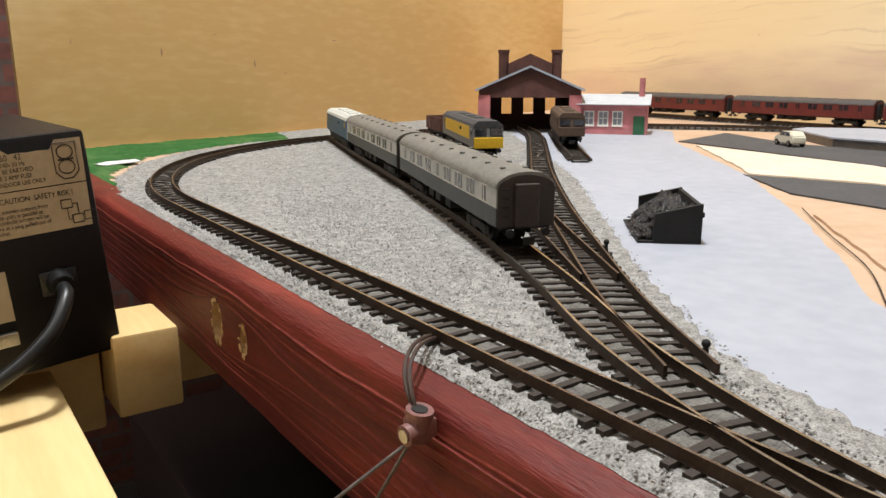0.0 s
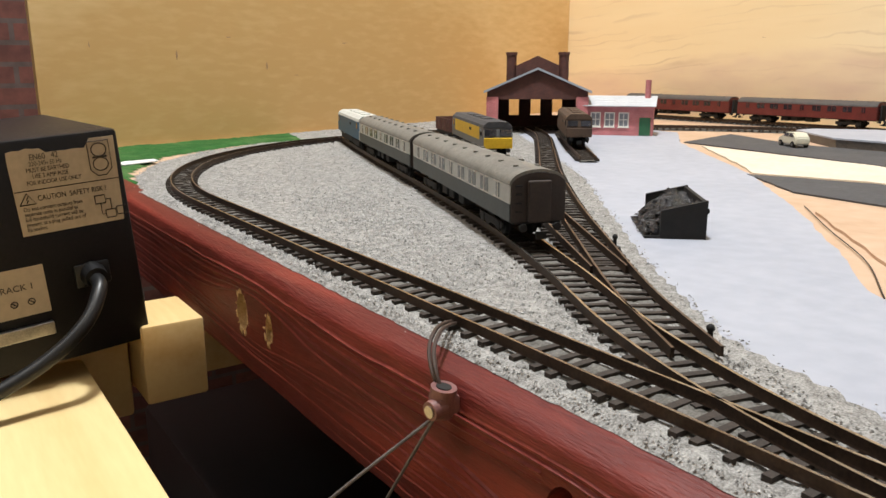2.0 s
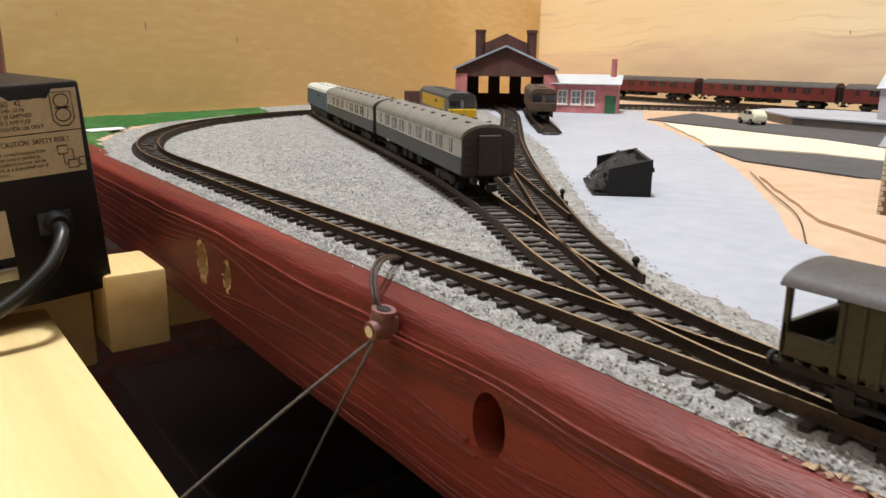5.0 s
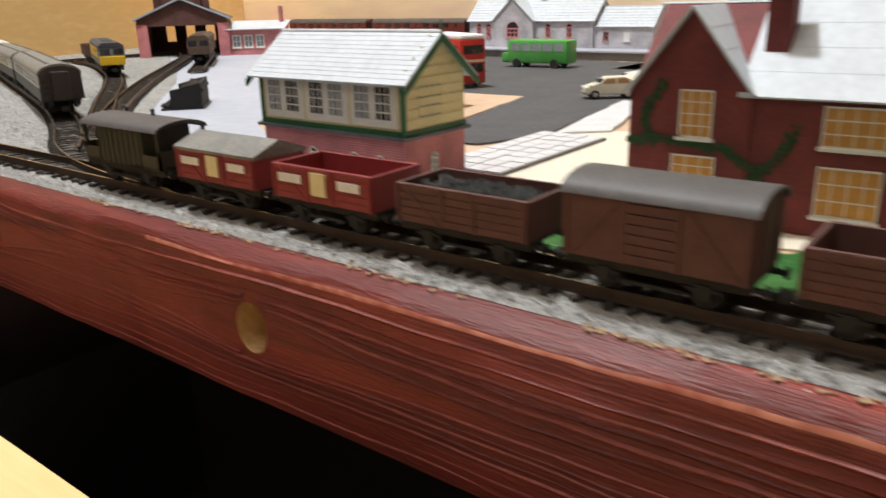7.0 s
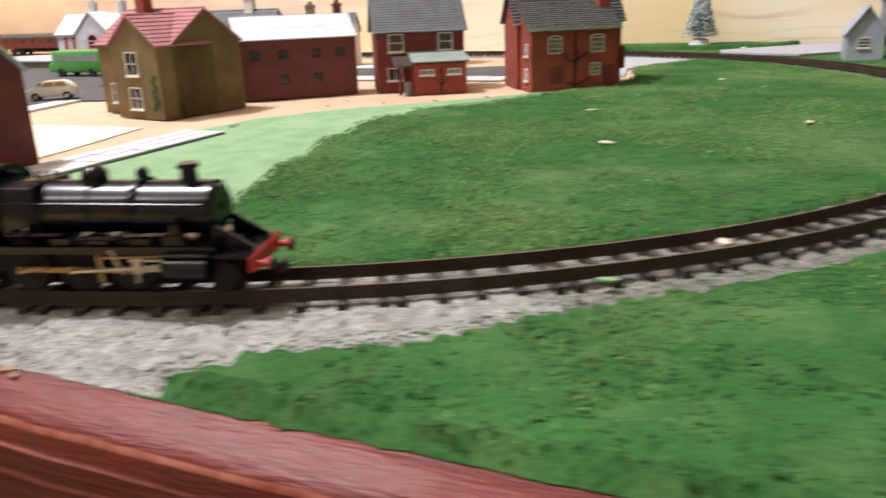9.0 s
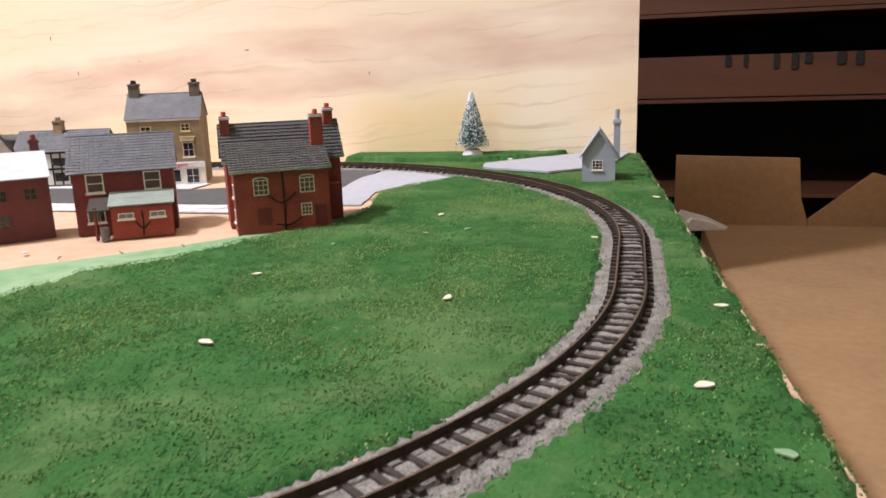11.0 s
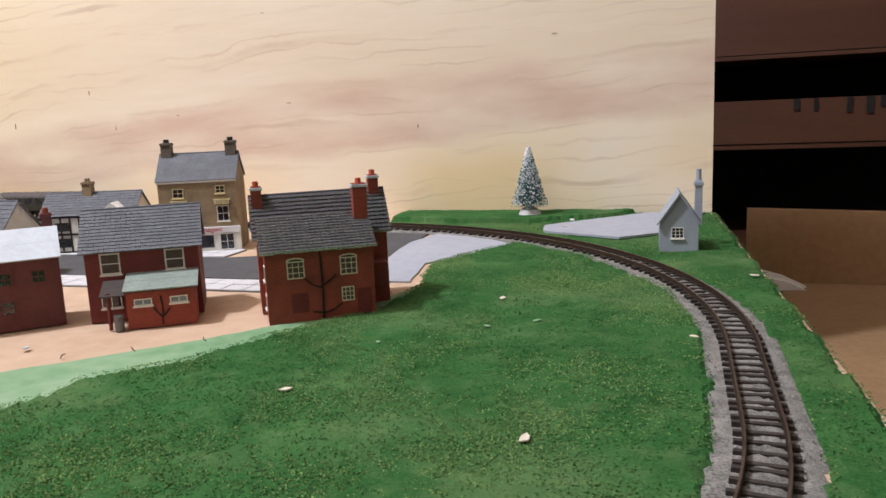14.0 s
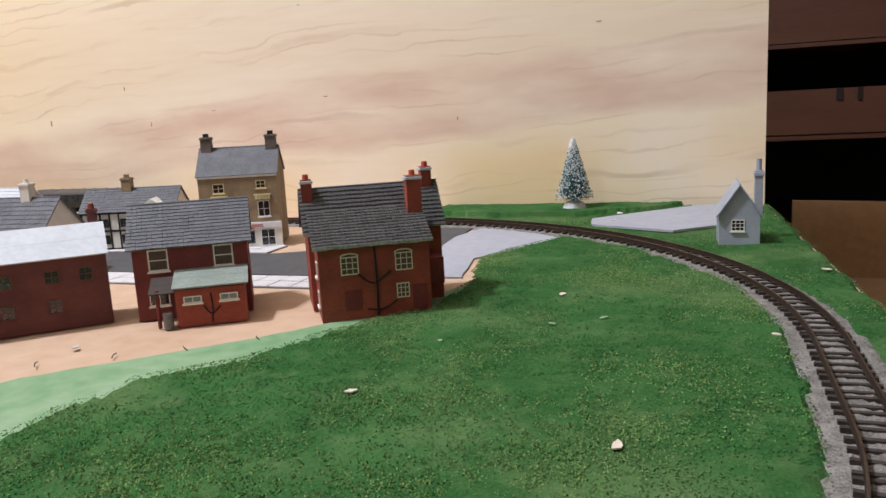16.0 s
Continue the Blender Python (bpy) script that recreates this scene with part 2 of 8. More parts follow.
def lawn_mat(name, deep, mid, pale, island=0.0):
    """Scatter with broad worn patches and fine speckle."""
    m = mat(name, mid, deep, 40, 0.95, bump=1.0, fine=900, island=island, spec=0.1)
    nt = m.node_tree
    b = nt.nodes["Principled BSDF"]
    old = b.inputs["Base Color"].links[0].from_socket
    co = nt.nodes.new("ShaderNodeTexCoord")
    fac = None
    for sc, lo, hi in ((17.0, 0.50, 0.72), (130.0, 0.48, 0.66)):
        n = nt.nodes.new("ShaderNodeTexNoise")
        n.inputs["Scale"].default_value, n.inputs["Detail"].default_value = sc, 6
        nt.links.new(co.outputs["Object"], n.inputs["Vector"])
        r = nt.nodes.new("ShaderNodeMapRange")
        r.inputs["From Min"].default_value, r.inputs["From Max"].default_value = lo, hi
        nt.links.new(n.outputs[0], r.inputs[0])
        if fac is None:
            fac = r.outputs[0]
        else:
            mu = nt.nodes.new("ShaderNodeMath")
            mu.operation = "MULTIPLY_ADD"
            mu.inputs[1].default_value = 0.25
            nt.links.new(r.outputs[0], mu.inputs[0])
            sc2 = nt.nodes.new("ShaderNodeMath")
            sc2.operation = "MULTIPLY"
            sc2.inputs[1].default_value = 0.6
            nt.links.new(fac, sc2.inputs[0])
            nt.links.new(sc2.outputs[0], mu.inputs[2])
            fac = mu.outputs[0]
    mx = nt.nodes.new("ShaderNodeMixRGB")
    mx.inputs[2].default_value = (*pale, 1)
    nt.links.new(fac, mx.inputs[0])
    nt.links.new(old, mx.inputs[1])
    nt.links.new(mx.outputs[0], b.inputs["Base Color"])
    return m


GRASS = lawn_mat("green_scatter", (0.020, 0.080, 0.020), (0.044, 0.142, 0.038), (0.13, 0.21, 0.08))
GRASS_PALE = mat("pale_green_paint", (0.26, 0.39, 0.23), (0.15, 0.30, 0.14), 16, 0.9, bump=0.2)
TUFT_PALE = mat("pale_yellow_flock", (0.21, 0.31, 0.11), (0.10, 0.21, 0.06), 60, 0.95, island=0.5, spec=0.1)
TUFT_DARK = mat("deep_green_flock", (0.040, 0.135, 0.034), (0.020, 0.078, 0.019), 60, 0.95, island=0.5, spec=0.1)
TUFT = lawn_mat("green_flock", (0.026, 0.095, 0.026), (0.062, 0.168, 0.050), (0.17, 0.25, 0.10), 0.45)
SLEEPER = mat("dark_sleeper", (0.046, 0.034, 0.026), (0.022, 0.017, 0.014), 300, 0.8, island=0.3)
RAIL = mat("rail_side", (0.068, 0.044, 0.030), (0.034, 0.023, 0.017), 200, 0.5, 0.6)
RAIL_TOP = mat("rail_head", (0.62, 0.58, 0.53), (0.36, 0.31, 0.26), 30, 0.22, 0.9)
RAIL_WORN = mat("rusty_rail_head", (0.17, 0.12, 0.09), (0.09, 0.058, 0.04), 60, 0.4, 0.6)
BLACK = mat("satin_black", (0.006, 0.006, 0.007), (0.003, 0.003, 0.004), 300, 0.24, spec=0.4)
MATT_BLACK = mat("matt_black", (0.018, 0.017, 0.016), (0.008, 0.008, 0.008), 300, 0.8)
STEEL = mat("bright_steel", (0.55, 0.52, 0.48), (0.35, 0.33, 0.30), 300, 0.3, 1.0)
BRASS = mat("dull_brass", (0.40, 0.28, 0.13), (0.25, 0.17, 0.08), 300, 0.4, 0.8)
RED_PAINT = mat("bright_red_paint", (0.55, 0.03, 0.02), (0.40, 0.02, 0.015), 200, 0.45)
WHITE = mat("off_white_paint", (0.78, 0.76, 0.70), (0.66, 0.63, 0.56), 200, 0.55)
CREAM = mat("cream_paint", (0.72, 0.62, 0.34), (0.62, 0.52, 0.27), 150, 0.6)
PALE_CREAM = mat("pale_cream_paint", (0.76, 0.70, 0.52), (0.66, 0.60, 0.44), 150, 0.6)
GREEN_TRIM = mat("dark_green_paint", (0.03, 0.14, 0.06), (0.02, 0.09, 0.04), 200, 0.5)
ROOF_PALE = mat("pale_grey_roof", (0.60, 0.64, 0.68), (0.50, 0.53, 0.57), 60, 0.6, bump=0.2)
ROOF_SLATE = mat("dark_slate", (0.14, 0.145, 0.16), (0.085, 0.088, 0.10), 120, 0.7, bump=0.3, island=0.15)
GREEN_SLATE = mat("grey_green_card", (0.27, 0.32, 0.28), (0.19, 0.23, 0.20), 90, 0.75, bump=0.2)
ROOF_MID = mat("grey_card_roof", (0.36, 0.38, 0.38), (0.27, 0.29, 0.29), 80, 0.7, bump=0.2)
TILE_EDGE = mat("dry_brushed_tile_edge", (0.72, 0.71, 0.69), (0.28, 0.28, 0.27), 260, 0.8)
POT = mat("orange_chimney_pot", (0.55, 0.10, 0.045), (0.42, 0.07, 0.03), 200, 0.6)
ROOF_DARK = mat("blackish_slate", (0.085, 0.085, 0.09), (0.045, 0.045, 0.05), 150, 0.75, bump=0.3, island=0.2)
ROOF_PINK = mat("dusty_pink_tiles", (0.40, 0.17, 0.19), (0.30, 0.11, 0.12), 100, 0.75, bump=0.3)
GLASS = mat("window_glass", (0.30, 0.31, 0.34), (0.16, 0.17, 0.19), 120, 0.08, spec=0.8)
GLASS_DARK = mat("dark_glass", (0.03, 0.03, 0.035), (0.015, 0.015, 0.02), 120, 0.1, spec=0.8)
PALE_PANE = mat("pale_coach_window", (0.17, 0.18, 0.18), (0.10, 0.105, 0.105), 90, 0.2)
DULL_PANE = mat("dull_reddish_pane", (0.12, 0.07, 0.065), (0.05, 0.032, 0.03), 120, 0.3)
AMBER = mat("amber_blind", (0.62, 0.30, 0.07), (0.50, 0.22, 0.05), 150, 0.4)
PINK_WALL = brick("pink_brick", (0.52, 0.16, 0.17), (0.46, 0.13, 0.14), (0.56, 0.28, 0.27))
RED_WALL = brick("red_brick", (0.33, 0.055, 0.030), (0.26, 0.042, 0.024), (0.22, 0.07, 0.05))
DARK_RED = brick("dark_red_brick", (0.20, 0.030, 0.026), (0.165, 0.024, 0.022), (0.13, 0.035, 0.032))
SHED_WALL = brick("sooty_brown_brick", (0.115, 0.040, 0.030), (0.085, 0.030, 0.024), (0.075, 0.035, 0.030))
MAROON_WALL = brick("maroon_brick", (0.17, 0.045, 0.042), (0.14, 0.037, 0.035), (0.12, 0.045, 0.04))
BROWN_WALL = brick("brown_brick", (0.24, 0.13, 0.065), (0.19, 0.10, 0.05), (0.30, 0.20, 0.12))
OLIVE_WALL = brick("olive_brick", (0.19, 0.13, 0.05), (0.16, 0.11, 0.04), (0.12, 0.09, 0.04))
TAN_WALL = brick("tan_stone", (0.31, 0.22, 0.125), (0.26, 0.18, 0.10), (0.26, 0.19, 0.10))
SOOT_STONE = brick("sooty_stone", (0.16, 0.125, 0.10), (0.11, 0.085, 0.07), (0.20, 0.17, 0.14))
GREY_STONE = brick("grey_stone", (0.52, 0.50, 0.52), (0.44, 0.42, 0.45), (0.38, 0.36, 0.38), 0.0024)
HOUSE_BRICK = brick("room_brick", (0.16, 0.055, 0.04), (0.12, 0.04, 0.03), (0.10, 0.07, 0.06), 0.0475)
BLUE_GREY = mat("blue_grey_plastic", (0.36, 0.40, 0.46), (0.31, 0.35, 0.41), 100, 0.5)
IVY = mat("painted_ivy", (0.03, 0.075, 0.025), (0.02, 0.05, 0.015), 300, 0.9, bump=0.8)
VAN_CREAM = mat("aged_cream_plastic", (0.62, 0.54, 0.40), (0.50, 0.42, 0.30), 200, 0.5)
VAN_ROOF = mat("pale_grey_van_roof", (0.55, 0.54, 0.50), (0.42, 0.41, 0.38), 150, 0.5)
MAROON = mat("maroon_coach_paint", (0.13, 0.020, 0.018), (0.09, 0.014, 0.013), 100, 0.45)
WAGON_BROWN = mat("wagon_brown", (0.115, 0.045, 0.035), (0.075, 0.03, 0.025), 300, 0.7)
WAGON_RED = mat("wagon_red", (0.26, 0.030, 0.032), (0.19, 0.022, 0.024), 300, 0.6)
GREY_ROOF = mat("grey_vehicle_roof", (0.23, 0.225, 0.20), (0.13, 0.125, 0.115), 150, 0.55)
DARK_ROOF = mat("dark_vehicle_roof", (0.085, 0.075, 0.072), (0.055, 0.05, 0.048), 150, 0.6)
COACH_GREY = mat("coach_pale_grey", (0.62, 0.64, 0.61), (0.50, 0.52, 0.49), 100, 0.5)
COACH_END = mat("coach_end_brown", (0.050, 0.034, 0.027), (0.030, 0.021, 0.018), 200, 0.6)
COACH_BLUE = mat("coach_slate_blue", (0.075, 0.092, 0.095), (0.055, 0.067, 0.07), 100, 0.5)
LOCO_BLUE = mat("blue_loco_paint", (0.045, 0.14, 0.25), (0.03, 0.10, 0.18), 100, 0.5)
YELLOW = mat("rail_yellow", (0.78, 0.50, 0.02), (0.66, 0.40, 0.015), 100, 0.5)
LOCO_GREY = mat("loco_grey", (0.17, 0.17, 0.17), (0.11, 0.11, 0.11), 100, 0.5)
RUST = mat("rusty_brown", (0.105, 0.065, 0.042), (0.06, 0.038, 0.026), 200, 0.8)
COAL = mat("coal", (0.030, 0.030, 0.032), (0.012, 0.012, 0.013), 500, 0.18, bump=0.8, island=0.4)
OLIVE = mat("olive_black", (0.040, 0.040, 0.024), (0.022, 0.022, 0.014), 200, 0.55)
GOLD = mat("old_gold_letters", (0.80, 0.60, 0.20), (0.70, 0.50, 0.14), 200, 0.5)
LABEL = mat("beige_label", (0.50, 0.42, 0.32), (0.42, 0.35, 0.27), 60, 0.6)
INK = mat("dark_ink", (0.03, 0.022, 0.018), (0.02, 0.015, 0.012), 200, 0.7)
CASE = mat("black_hammered_case", (0.010, 0.009, 0.011), (0.005, 0.005, 0.006), 700, 0.4, bump=0.4, spec=0.3)
CABLE = mat("black_rubber", (0.012, 0.012, 0.013), (0.008, 0.008, 0.009), 200, 0.4)
WIRE_MAT = mat("brown_wire", (0.07, 0.045, 0.035), (0.05, 0.03, 0.025), 300, 0.5)
WIRE_GREY = mat("grey_wire", (0.17, 0.155, 0.15), (0.10, 0.09, 0.09), 300, 0.4)
PINK_KNOB = mat("dusty_pink_plastic", (0.24, 0.11, 0.10), (0.17, 0.075, 0.07), 300, 0.5)
CARD = mat("brown_cardboard", (0.34, 0.205, 0.10), (0.27, 0.16, 0.078), 20, 0.85)
# Shelf wood is darkened in its colour, as the shelving stands in shade.
SHELF = wood("shaded_brown_shelf", (0.105, 0.040, 0.018), (0.062, 0.022, 0.010), "Y", 10.0)
# Near-black for shade inside the shelving and under the table, and for stain runs.
DARK = mat("shade_and_stain_black", (0.012, 0.010, 0.010), (0.007, 0.006, 0.006), 20, 0.9)
PAPER = mat("white_paper", (0.80, 0.79, 0.80), (0.70, 0.69, 0.70), 60, 0.7)
BOUNCE_PLASTER = mat("bounce_plaster", (0.70, 0.62, 0.50), (0.62, 0.54, 0.43), 3, 0.9)
SNOW = mat("snow_white", (0.82, 0.83, 0.84), (0.70, 0.71, 0.73), 300, 0.8)
FIR = mat("blue_green_bristle", (0.05, 0.19, 0.19), (0.025, 0.11, 0.11), 300, 0.8, island=0.4)
CAR_WHITE = mat("cream_car_paint", (0.72, 0.70, 0.58), (0.66, 0.63, 0.50), 100, 0.35)
BUS_GREEN = mat("bus_green", (0.08, 0.36, 0.07), (0.06, 0.28, 0.05), 100, 0.4)
TAN_CLOTH = mat("tan_print", (0.42, 0.25, 0.13), (0.34, 0.19, 0.10), 200, 0.7)

# ---- mesh helpers (millimetres inside things) ----


def box(bm, x0, y0, z0, x1, y1, z1, bevel=0.0):
    r = bmesh.ops.create_cube(bm, size=1.0)
    for v in r["verts"]:
        v.co = Vector(((x0 + x1) / 2 + v.co.x * (x1 - x0), (y0 + y1) / 2 + v.co.y * (y1 - y0), (z0 + z1) / 2 + v.co.z * (z1 - z0)))
    if bevel:
        edges = {e for v in r["verts"] for e in v.link_edges}
        bmesh.ops.bevel(bm, geom=list(edges), offset=bevel, segments=2, affect="EDGES", profile=0.5)


def tube(bm, p, q, r, r2=None, n=12):
    p, q = Vector(p), Vector(q)
    d = q - p
    made = bmesh.ops.create_cone(bm, cap_ends=True, segments=n, radius1=r, radius2=r if r2 is None else r2, depth=d.length)
    m = Matrix.Translation((p + q) / 2) @ d.to_track_quat("Z", "Y").to_matrix().to_4x4()
    bmesh.ops.transform(bm, matrix=m, verts=made["verts"])


def ball(bm, c, r, sx=1.0, sy=1.0, sz=1.0, n=10):
    made = bmesh.ops.create_uvsphere(bm, u_segments=n, v_segments=max(6, n // 2 + 2), radius=r)
    bmesh.ops.transform(bm, matrix=Matrix.Translation(c) @ Matrix.Diagonal((sx, sy, sz, 1)), verts=made["verts"])


def prism(bm, outline, a0, a1, axis="y"):
    """A closed outline in two axes, pulled out along the third."""
    def at(u, w, a):
        return (u, a, w) if axis == "y" else (a, u, w) if axis == "x" else (u, w, a)
    lo = [bm.verts.new(at(u, w, a0)) for u, w in outline]
    hi = [bm.verts.new(at(u, w, a1)) for u, w in outline]
    bm.faces.new(lo)
    bm.faces.new(hi[::-1])
    for i in range(len(lo)):
        j = (i + 1) % len(lo)
        bm.faces.new((lo[i], hi[i], hi[j], lo[j]))


def rope(bm, points, r, n=8):
    """A round line through points."""
    pts = [Vector(p) for p in points]
    rings = []
    for i, p in enumerate(pts):
        d = (pts[min(i + 1, len(pts) - 1)] - pts[max(i - 1, 0)]).normalized()
        q = d.to_track_quat("Z", "Y")
        rings.append([bm.verts.new(p + q @ Vector((math.cos(k * math.tau / n) * r, math.sin(k * math.tau / n) * r, 0))) for k in range(n)])
    for a, b in zip(rings, rings[1:]):
        for k in range(n):
            bm.faces.new((a[k], a[(k + 1) % n], b[(k + 1) % n], b[k]))
    bm.faces.new(rings[0][::-1])
    bm.faces.new(rings[-1])


def curve3(points, n=24):
    """A smooth line through points."""
    p = [Vector(v) for v in points]
    p = [p[0] * 2 - p[1]] + p + [p[-1] * 2 - p[-2]]
    out = []
    for i in range(1, len(p) - 2):
        for k in range(n):
            t = k / n
            a, b, c, d = p[i - 1], p[i], p[i + 1], p[i + 2]
            out.append(0.5 * ((2 * b) + (c - a) * t + (2 * a - 5 * b + 4 * c - d) * t * t + (3 * b - a - 3 * c + d) * t ** 3))
    out.append(p[-2])
    return out


def mesh_of(name, bm, material, mm=0.001, smooth=False):
    bmesh.ops.recalc_face_normals(bm, faces=bm.faces[:])
    if mm != 1:
        bmesh.ops.scale(bm, vec=(mm, mm, mm), verts=bm.verts[:])
    me = bpy.data.meshes.new(name)
    bm.to_mesh(me)
    bm.free()
    for m in material if isinstance(material, (list, tuple)) else [material]:
        me.materials.append(m)
    if smooth:
        for p in me.polygons:
            p.use_smooth = True
        me.set_sharp_from_angle(angle=radians(35))
    return me


def part(name, bm, material, parent, label="", mm=0.001, smooth=False, m=None):
    ob = new(name, mesh_of(name, bm, material, mm, smooth))
    ob.parent = parent
    if m is not None:
        ob.matrix_basis = m
    return tagged(ob, label)


def thing(name, label, category, x=0.0, y=0.0, z=0.0, turn=0.0, group=""):
    ob = new(name)
    ob.empty_display_size = 0.01
    ob.matrix_basis = pose(x, y, z, 0, 0, turn)
    return tagged(ob, label, category, group)


def setting(name, bm, material, label, category, mm=1.0, smooth=False):
    return tagged(new(name, mesh_of(name, bm, material, mm, smooth)), label, category, kind="structure")


def words(name, text, size, material, parent, m, label=""):
    """Flat raised letters, size in metres, in the xy plane of m."""
    cu = bpy.data.curves.new(name, "FONT")
    cu.body, cu.size, cu.extrude = text, size, size * 0.02
    tmp = bpy.data.objects.new(name, cu)
    me = bpy.data.meshes.new_from_object(tmp)
    bpy.data.objects.remove(tmp)
    me.materials.append(material)
    ob = new(name, me)
    ob.parent = parent
    ob.matrix_basis = m
    return tagged(ob, label)


def inside(x, y, poly):
    hit = False
    j = len(poly) - 1
    for i in range(len(poly)):
        (xi, yi), (xj, yj) = poly[i], poly[j]
        if (yi > y) != (yj > y) and x < (xj - xi) * (y - yi) / (yj - yi) + xi:
            hit = not hit
        j = i
    return hit


def slab(name, poly, z0, z1, material, label, category):
    """A thin flat sheet with an edge, from an outline in metres."""
    bm = bmesh.new()
    prism(bm, poly, z0, z1, "z")
    return setting(name, bm, material, label, category)


def wavy(poly, step=0.006, amount=0.0012):
    """The outline with more points and a slightly unsteady hand."""
    out = []
    for (x0, y0), (x1, y1) in zip(poly, poly[1:] + poly[:1]):
        n = max(1, int(math.hypot(x1 - x0, y1 - y0) / step))
        for k in range(n):
            x, y = x0 + (x1 - x0) * k / n, y0 + (y1 - y0) * k / n
            out.append((x + amount * noise.noise((x * 90, y * 90, 3)), y + amount * noise.noise((x * 90, y * 90, 8))))
    return out


# ---- the table and the room ----
X_BACK, Y_LEFT = 0.632, 0.770


def north(x):
    """The inner face of the side board, which stands askew to the front timber."""
    return 0.600 + (Y_LEFT - 0.600) * x / X_BACK


def build_table():
    bm = bmesh.new()
    prism(bm, [(0.004, -0.472), (X_BACK, -0.428), (X_BACK, Y_LEFT), (0.004, Y_LEFT)], -0.018, 0.0, "z")
    setting("ground", bm, BOARD, "tan plywood baseboard of the model railway", "baseboard")
    # red front timber with a rounded worn edge, and bored holes
    prof = [(0.0045, 0.0005), (0.0, 0.0), (-0.0050, -0.0012), (-0.0061, -0.0024), (-0.0065, -0.0032), (-0.0068, -0.0348), (-0.0058, -0.0358), (0.0045, -0.0358)]
    front = thing("front_timber", "red-stained timber edging with grain grooves and bored holes", "timber")
    front["kind"] = "structure"
    bm = bmesh.new()
    ys = [-0.478 + 0.004 * i for i in range(313)]
    rings = []
    for y in ys:
        w = 0.0006 * noise.noise((y * 25, 0, 0)) + 0.0003 * noise.noise((y * 120, 4, 0))
        rings.append([bm.verts.new((x + (w if 0 < i < 6 else 0), y, z + (w if 1 < i < 4 else 0))) for i, (x, z) in enumerate(prof)])
    for a, b in zip(rings, rings[1:]):
        for i in range(len(prof)):
            j = (i + 1) % len(prof)
            f = bm.faces.new((a[i], a[j], b[j], b[i]))
            if i == 3 and noise.noise((a[0].co.y * 40, 9, 1)) > -0.45 and a[0].co.y < 0.02:
                f.material_index = 1
    bm.faces.new(rings[0])
    bm.faces.new(rings[-1][::-1])
    ob = part("rail_board", bm, [RED_WOOD, RED_WORN], front, mm=1.0, smooth=True)
    # grooves of raised grain
    holes = ((0.2415, -0.0172, 0.0042, 0.0060, 1), (0.2205, -0.0172, 0.0026, 0.0042, 1), (0.0980, -0.0147, 0.0044, 0.0062, 0), (-0.0285, -0.0170, 0.0050, 0.0060, 2))
    rnd = random.Random(5)
    for k in range(13):
        level, y, bm, last = -0.0065 - 0.0022 * k + rnd.uniform(-0.0006, 0.0006), -0.474, bmesh.new(), None
        while y < 0.765:
            z = level + 0.0016 * noise.noise((y * 7, k * 0.35, 2)) + 0.0005 * noise.noise((y * 45, k * 2.0, 6))
            for hy, hz, ry, rz, raw in holes:
                z += (0.0042 if level > hz else -0.0042) * math.exp(-((y - hy) / 0.028) ** 2) * math.exp(-abs(level - hz) / 0.006)
            z = max(-0.0338, min(-0.0052, z))
            w = 0.0006 * noise.noise((y * 25, 0, 0)) + 0.0003 * noise.noise((y * 120, 4, 0))
            proud = 0.00048 * max(0.0, min(1.0, 0.55 + 1.5 * noise.noise((y * 14, k * 3.3, 8)))) - 0.00008
            clear = all(((y - hy) / (ry * 1.25)) ** 2 + ((z - hz) / (rz * 1.25)) ** 2 > 1 for hy, hz, ry, rz, raw in holes)
            ring = [bm.verts.new((-0.0062 + w, y, z + 0.0007)), bm.verts.new((-0.0068 + w - proud, y, z + 0.00012)), bm.verts.new((-0.0068 + w - proud, y, z - 0.00008)), bm.verts.new((-0.0062 + w, y, z - 0.0010))]
            if last and clear:
                for i in range(3):
                    bm.faces.new((last[i], last[i + 1], ring[i + 1], ring[i]))
            last, y = (ring if clear else None), y + 0.0025
        part("raised_grain", bm, [RED_GRAIN, RED_WOOD][k % 2], front, "raised grain ridge", mm=1.0)
    cutters = []
    for y, z, ry, rz, raw in holes:
        bm = bmesh.new()
        tube(bm, (-0.02, 0, 0), (0.0025, 0, 0), 0.005, n=24)
        for v in bm.verts:
            v.co = Vector((v.co.x, y + v.co.y * ry / 0.005, z + v.co.z * rz / 0.005))
        cut = new("drill", mesh_of("drill", bm, RAW_WOOD if raw else RED_WOOD, 1.0))
        cutters.append(cut)
        md = ob.modifiers.new("bore", "BOOLEAN")
        md.operation, md.object, md.solver, md.material_mode = "DIFFERENCE", cut, "EXACT", "TRANSFER"
    bpy.context.view_layer.update()
    dg = bpy.context.evaluated_depsgraph_get()
    done = bpy.data.meshes.new_from_object(ob.evaluated_get(dg))
    ob.modifiers.clear()
    ob.data = done
    for cut in cutters:
        bpy.data.objects.remove(cut)
    for y, z, ry, rz, raw in holes:
        if raw != 1:
            continue
        bm = bmesh.new()
        rnd = random.Random(int(y * 1000))
        for k in range(26):
            a = rnd.uniform(0, math.tau)
            c = Vector((-0.0068, y + ry * 1.08 * math.cos(a), z + rz * 1.08 * math.sin(a)))
            d = Vector((0, math.cos(a), math.sin(a) * 1.3)) * rnd.uniform(0.0003, 0.0016)
            q = Vector((0, -math.sin(a), math.cos(a))) * rnd.uniform(0.0003, 0.0009)
            o = Vector((-0.0004, 0, 0))
            v = [bm.verts.new(p) for p in (c - q - d * 0.6, c + q - d * 0.6, c + q * 0.3 + d, c + o)]
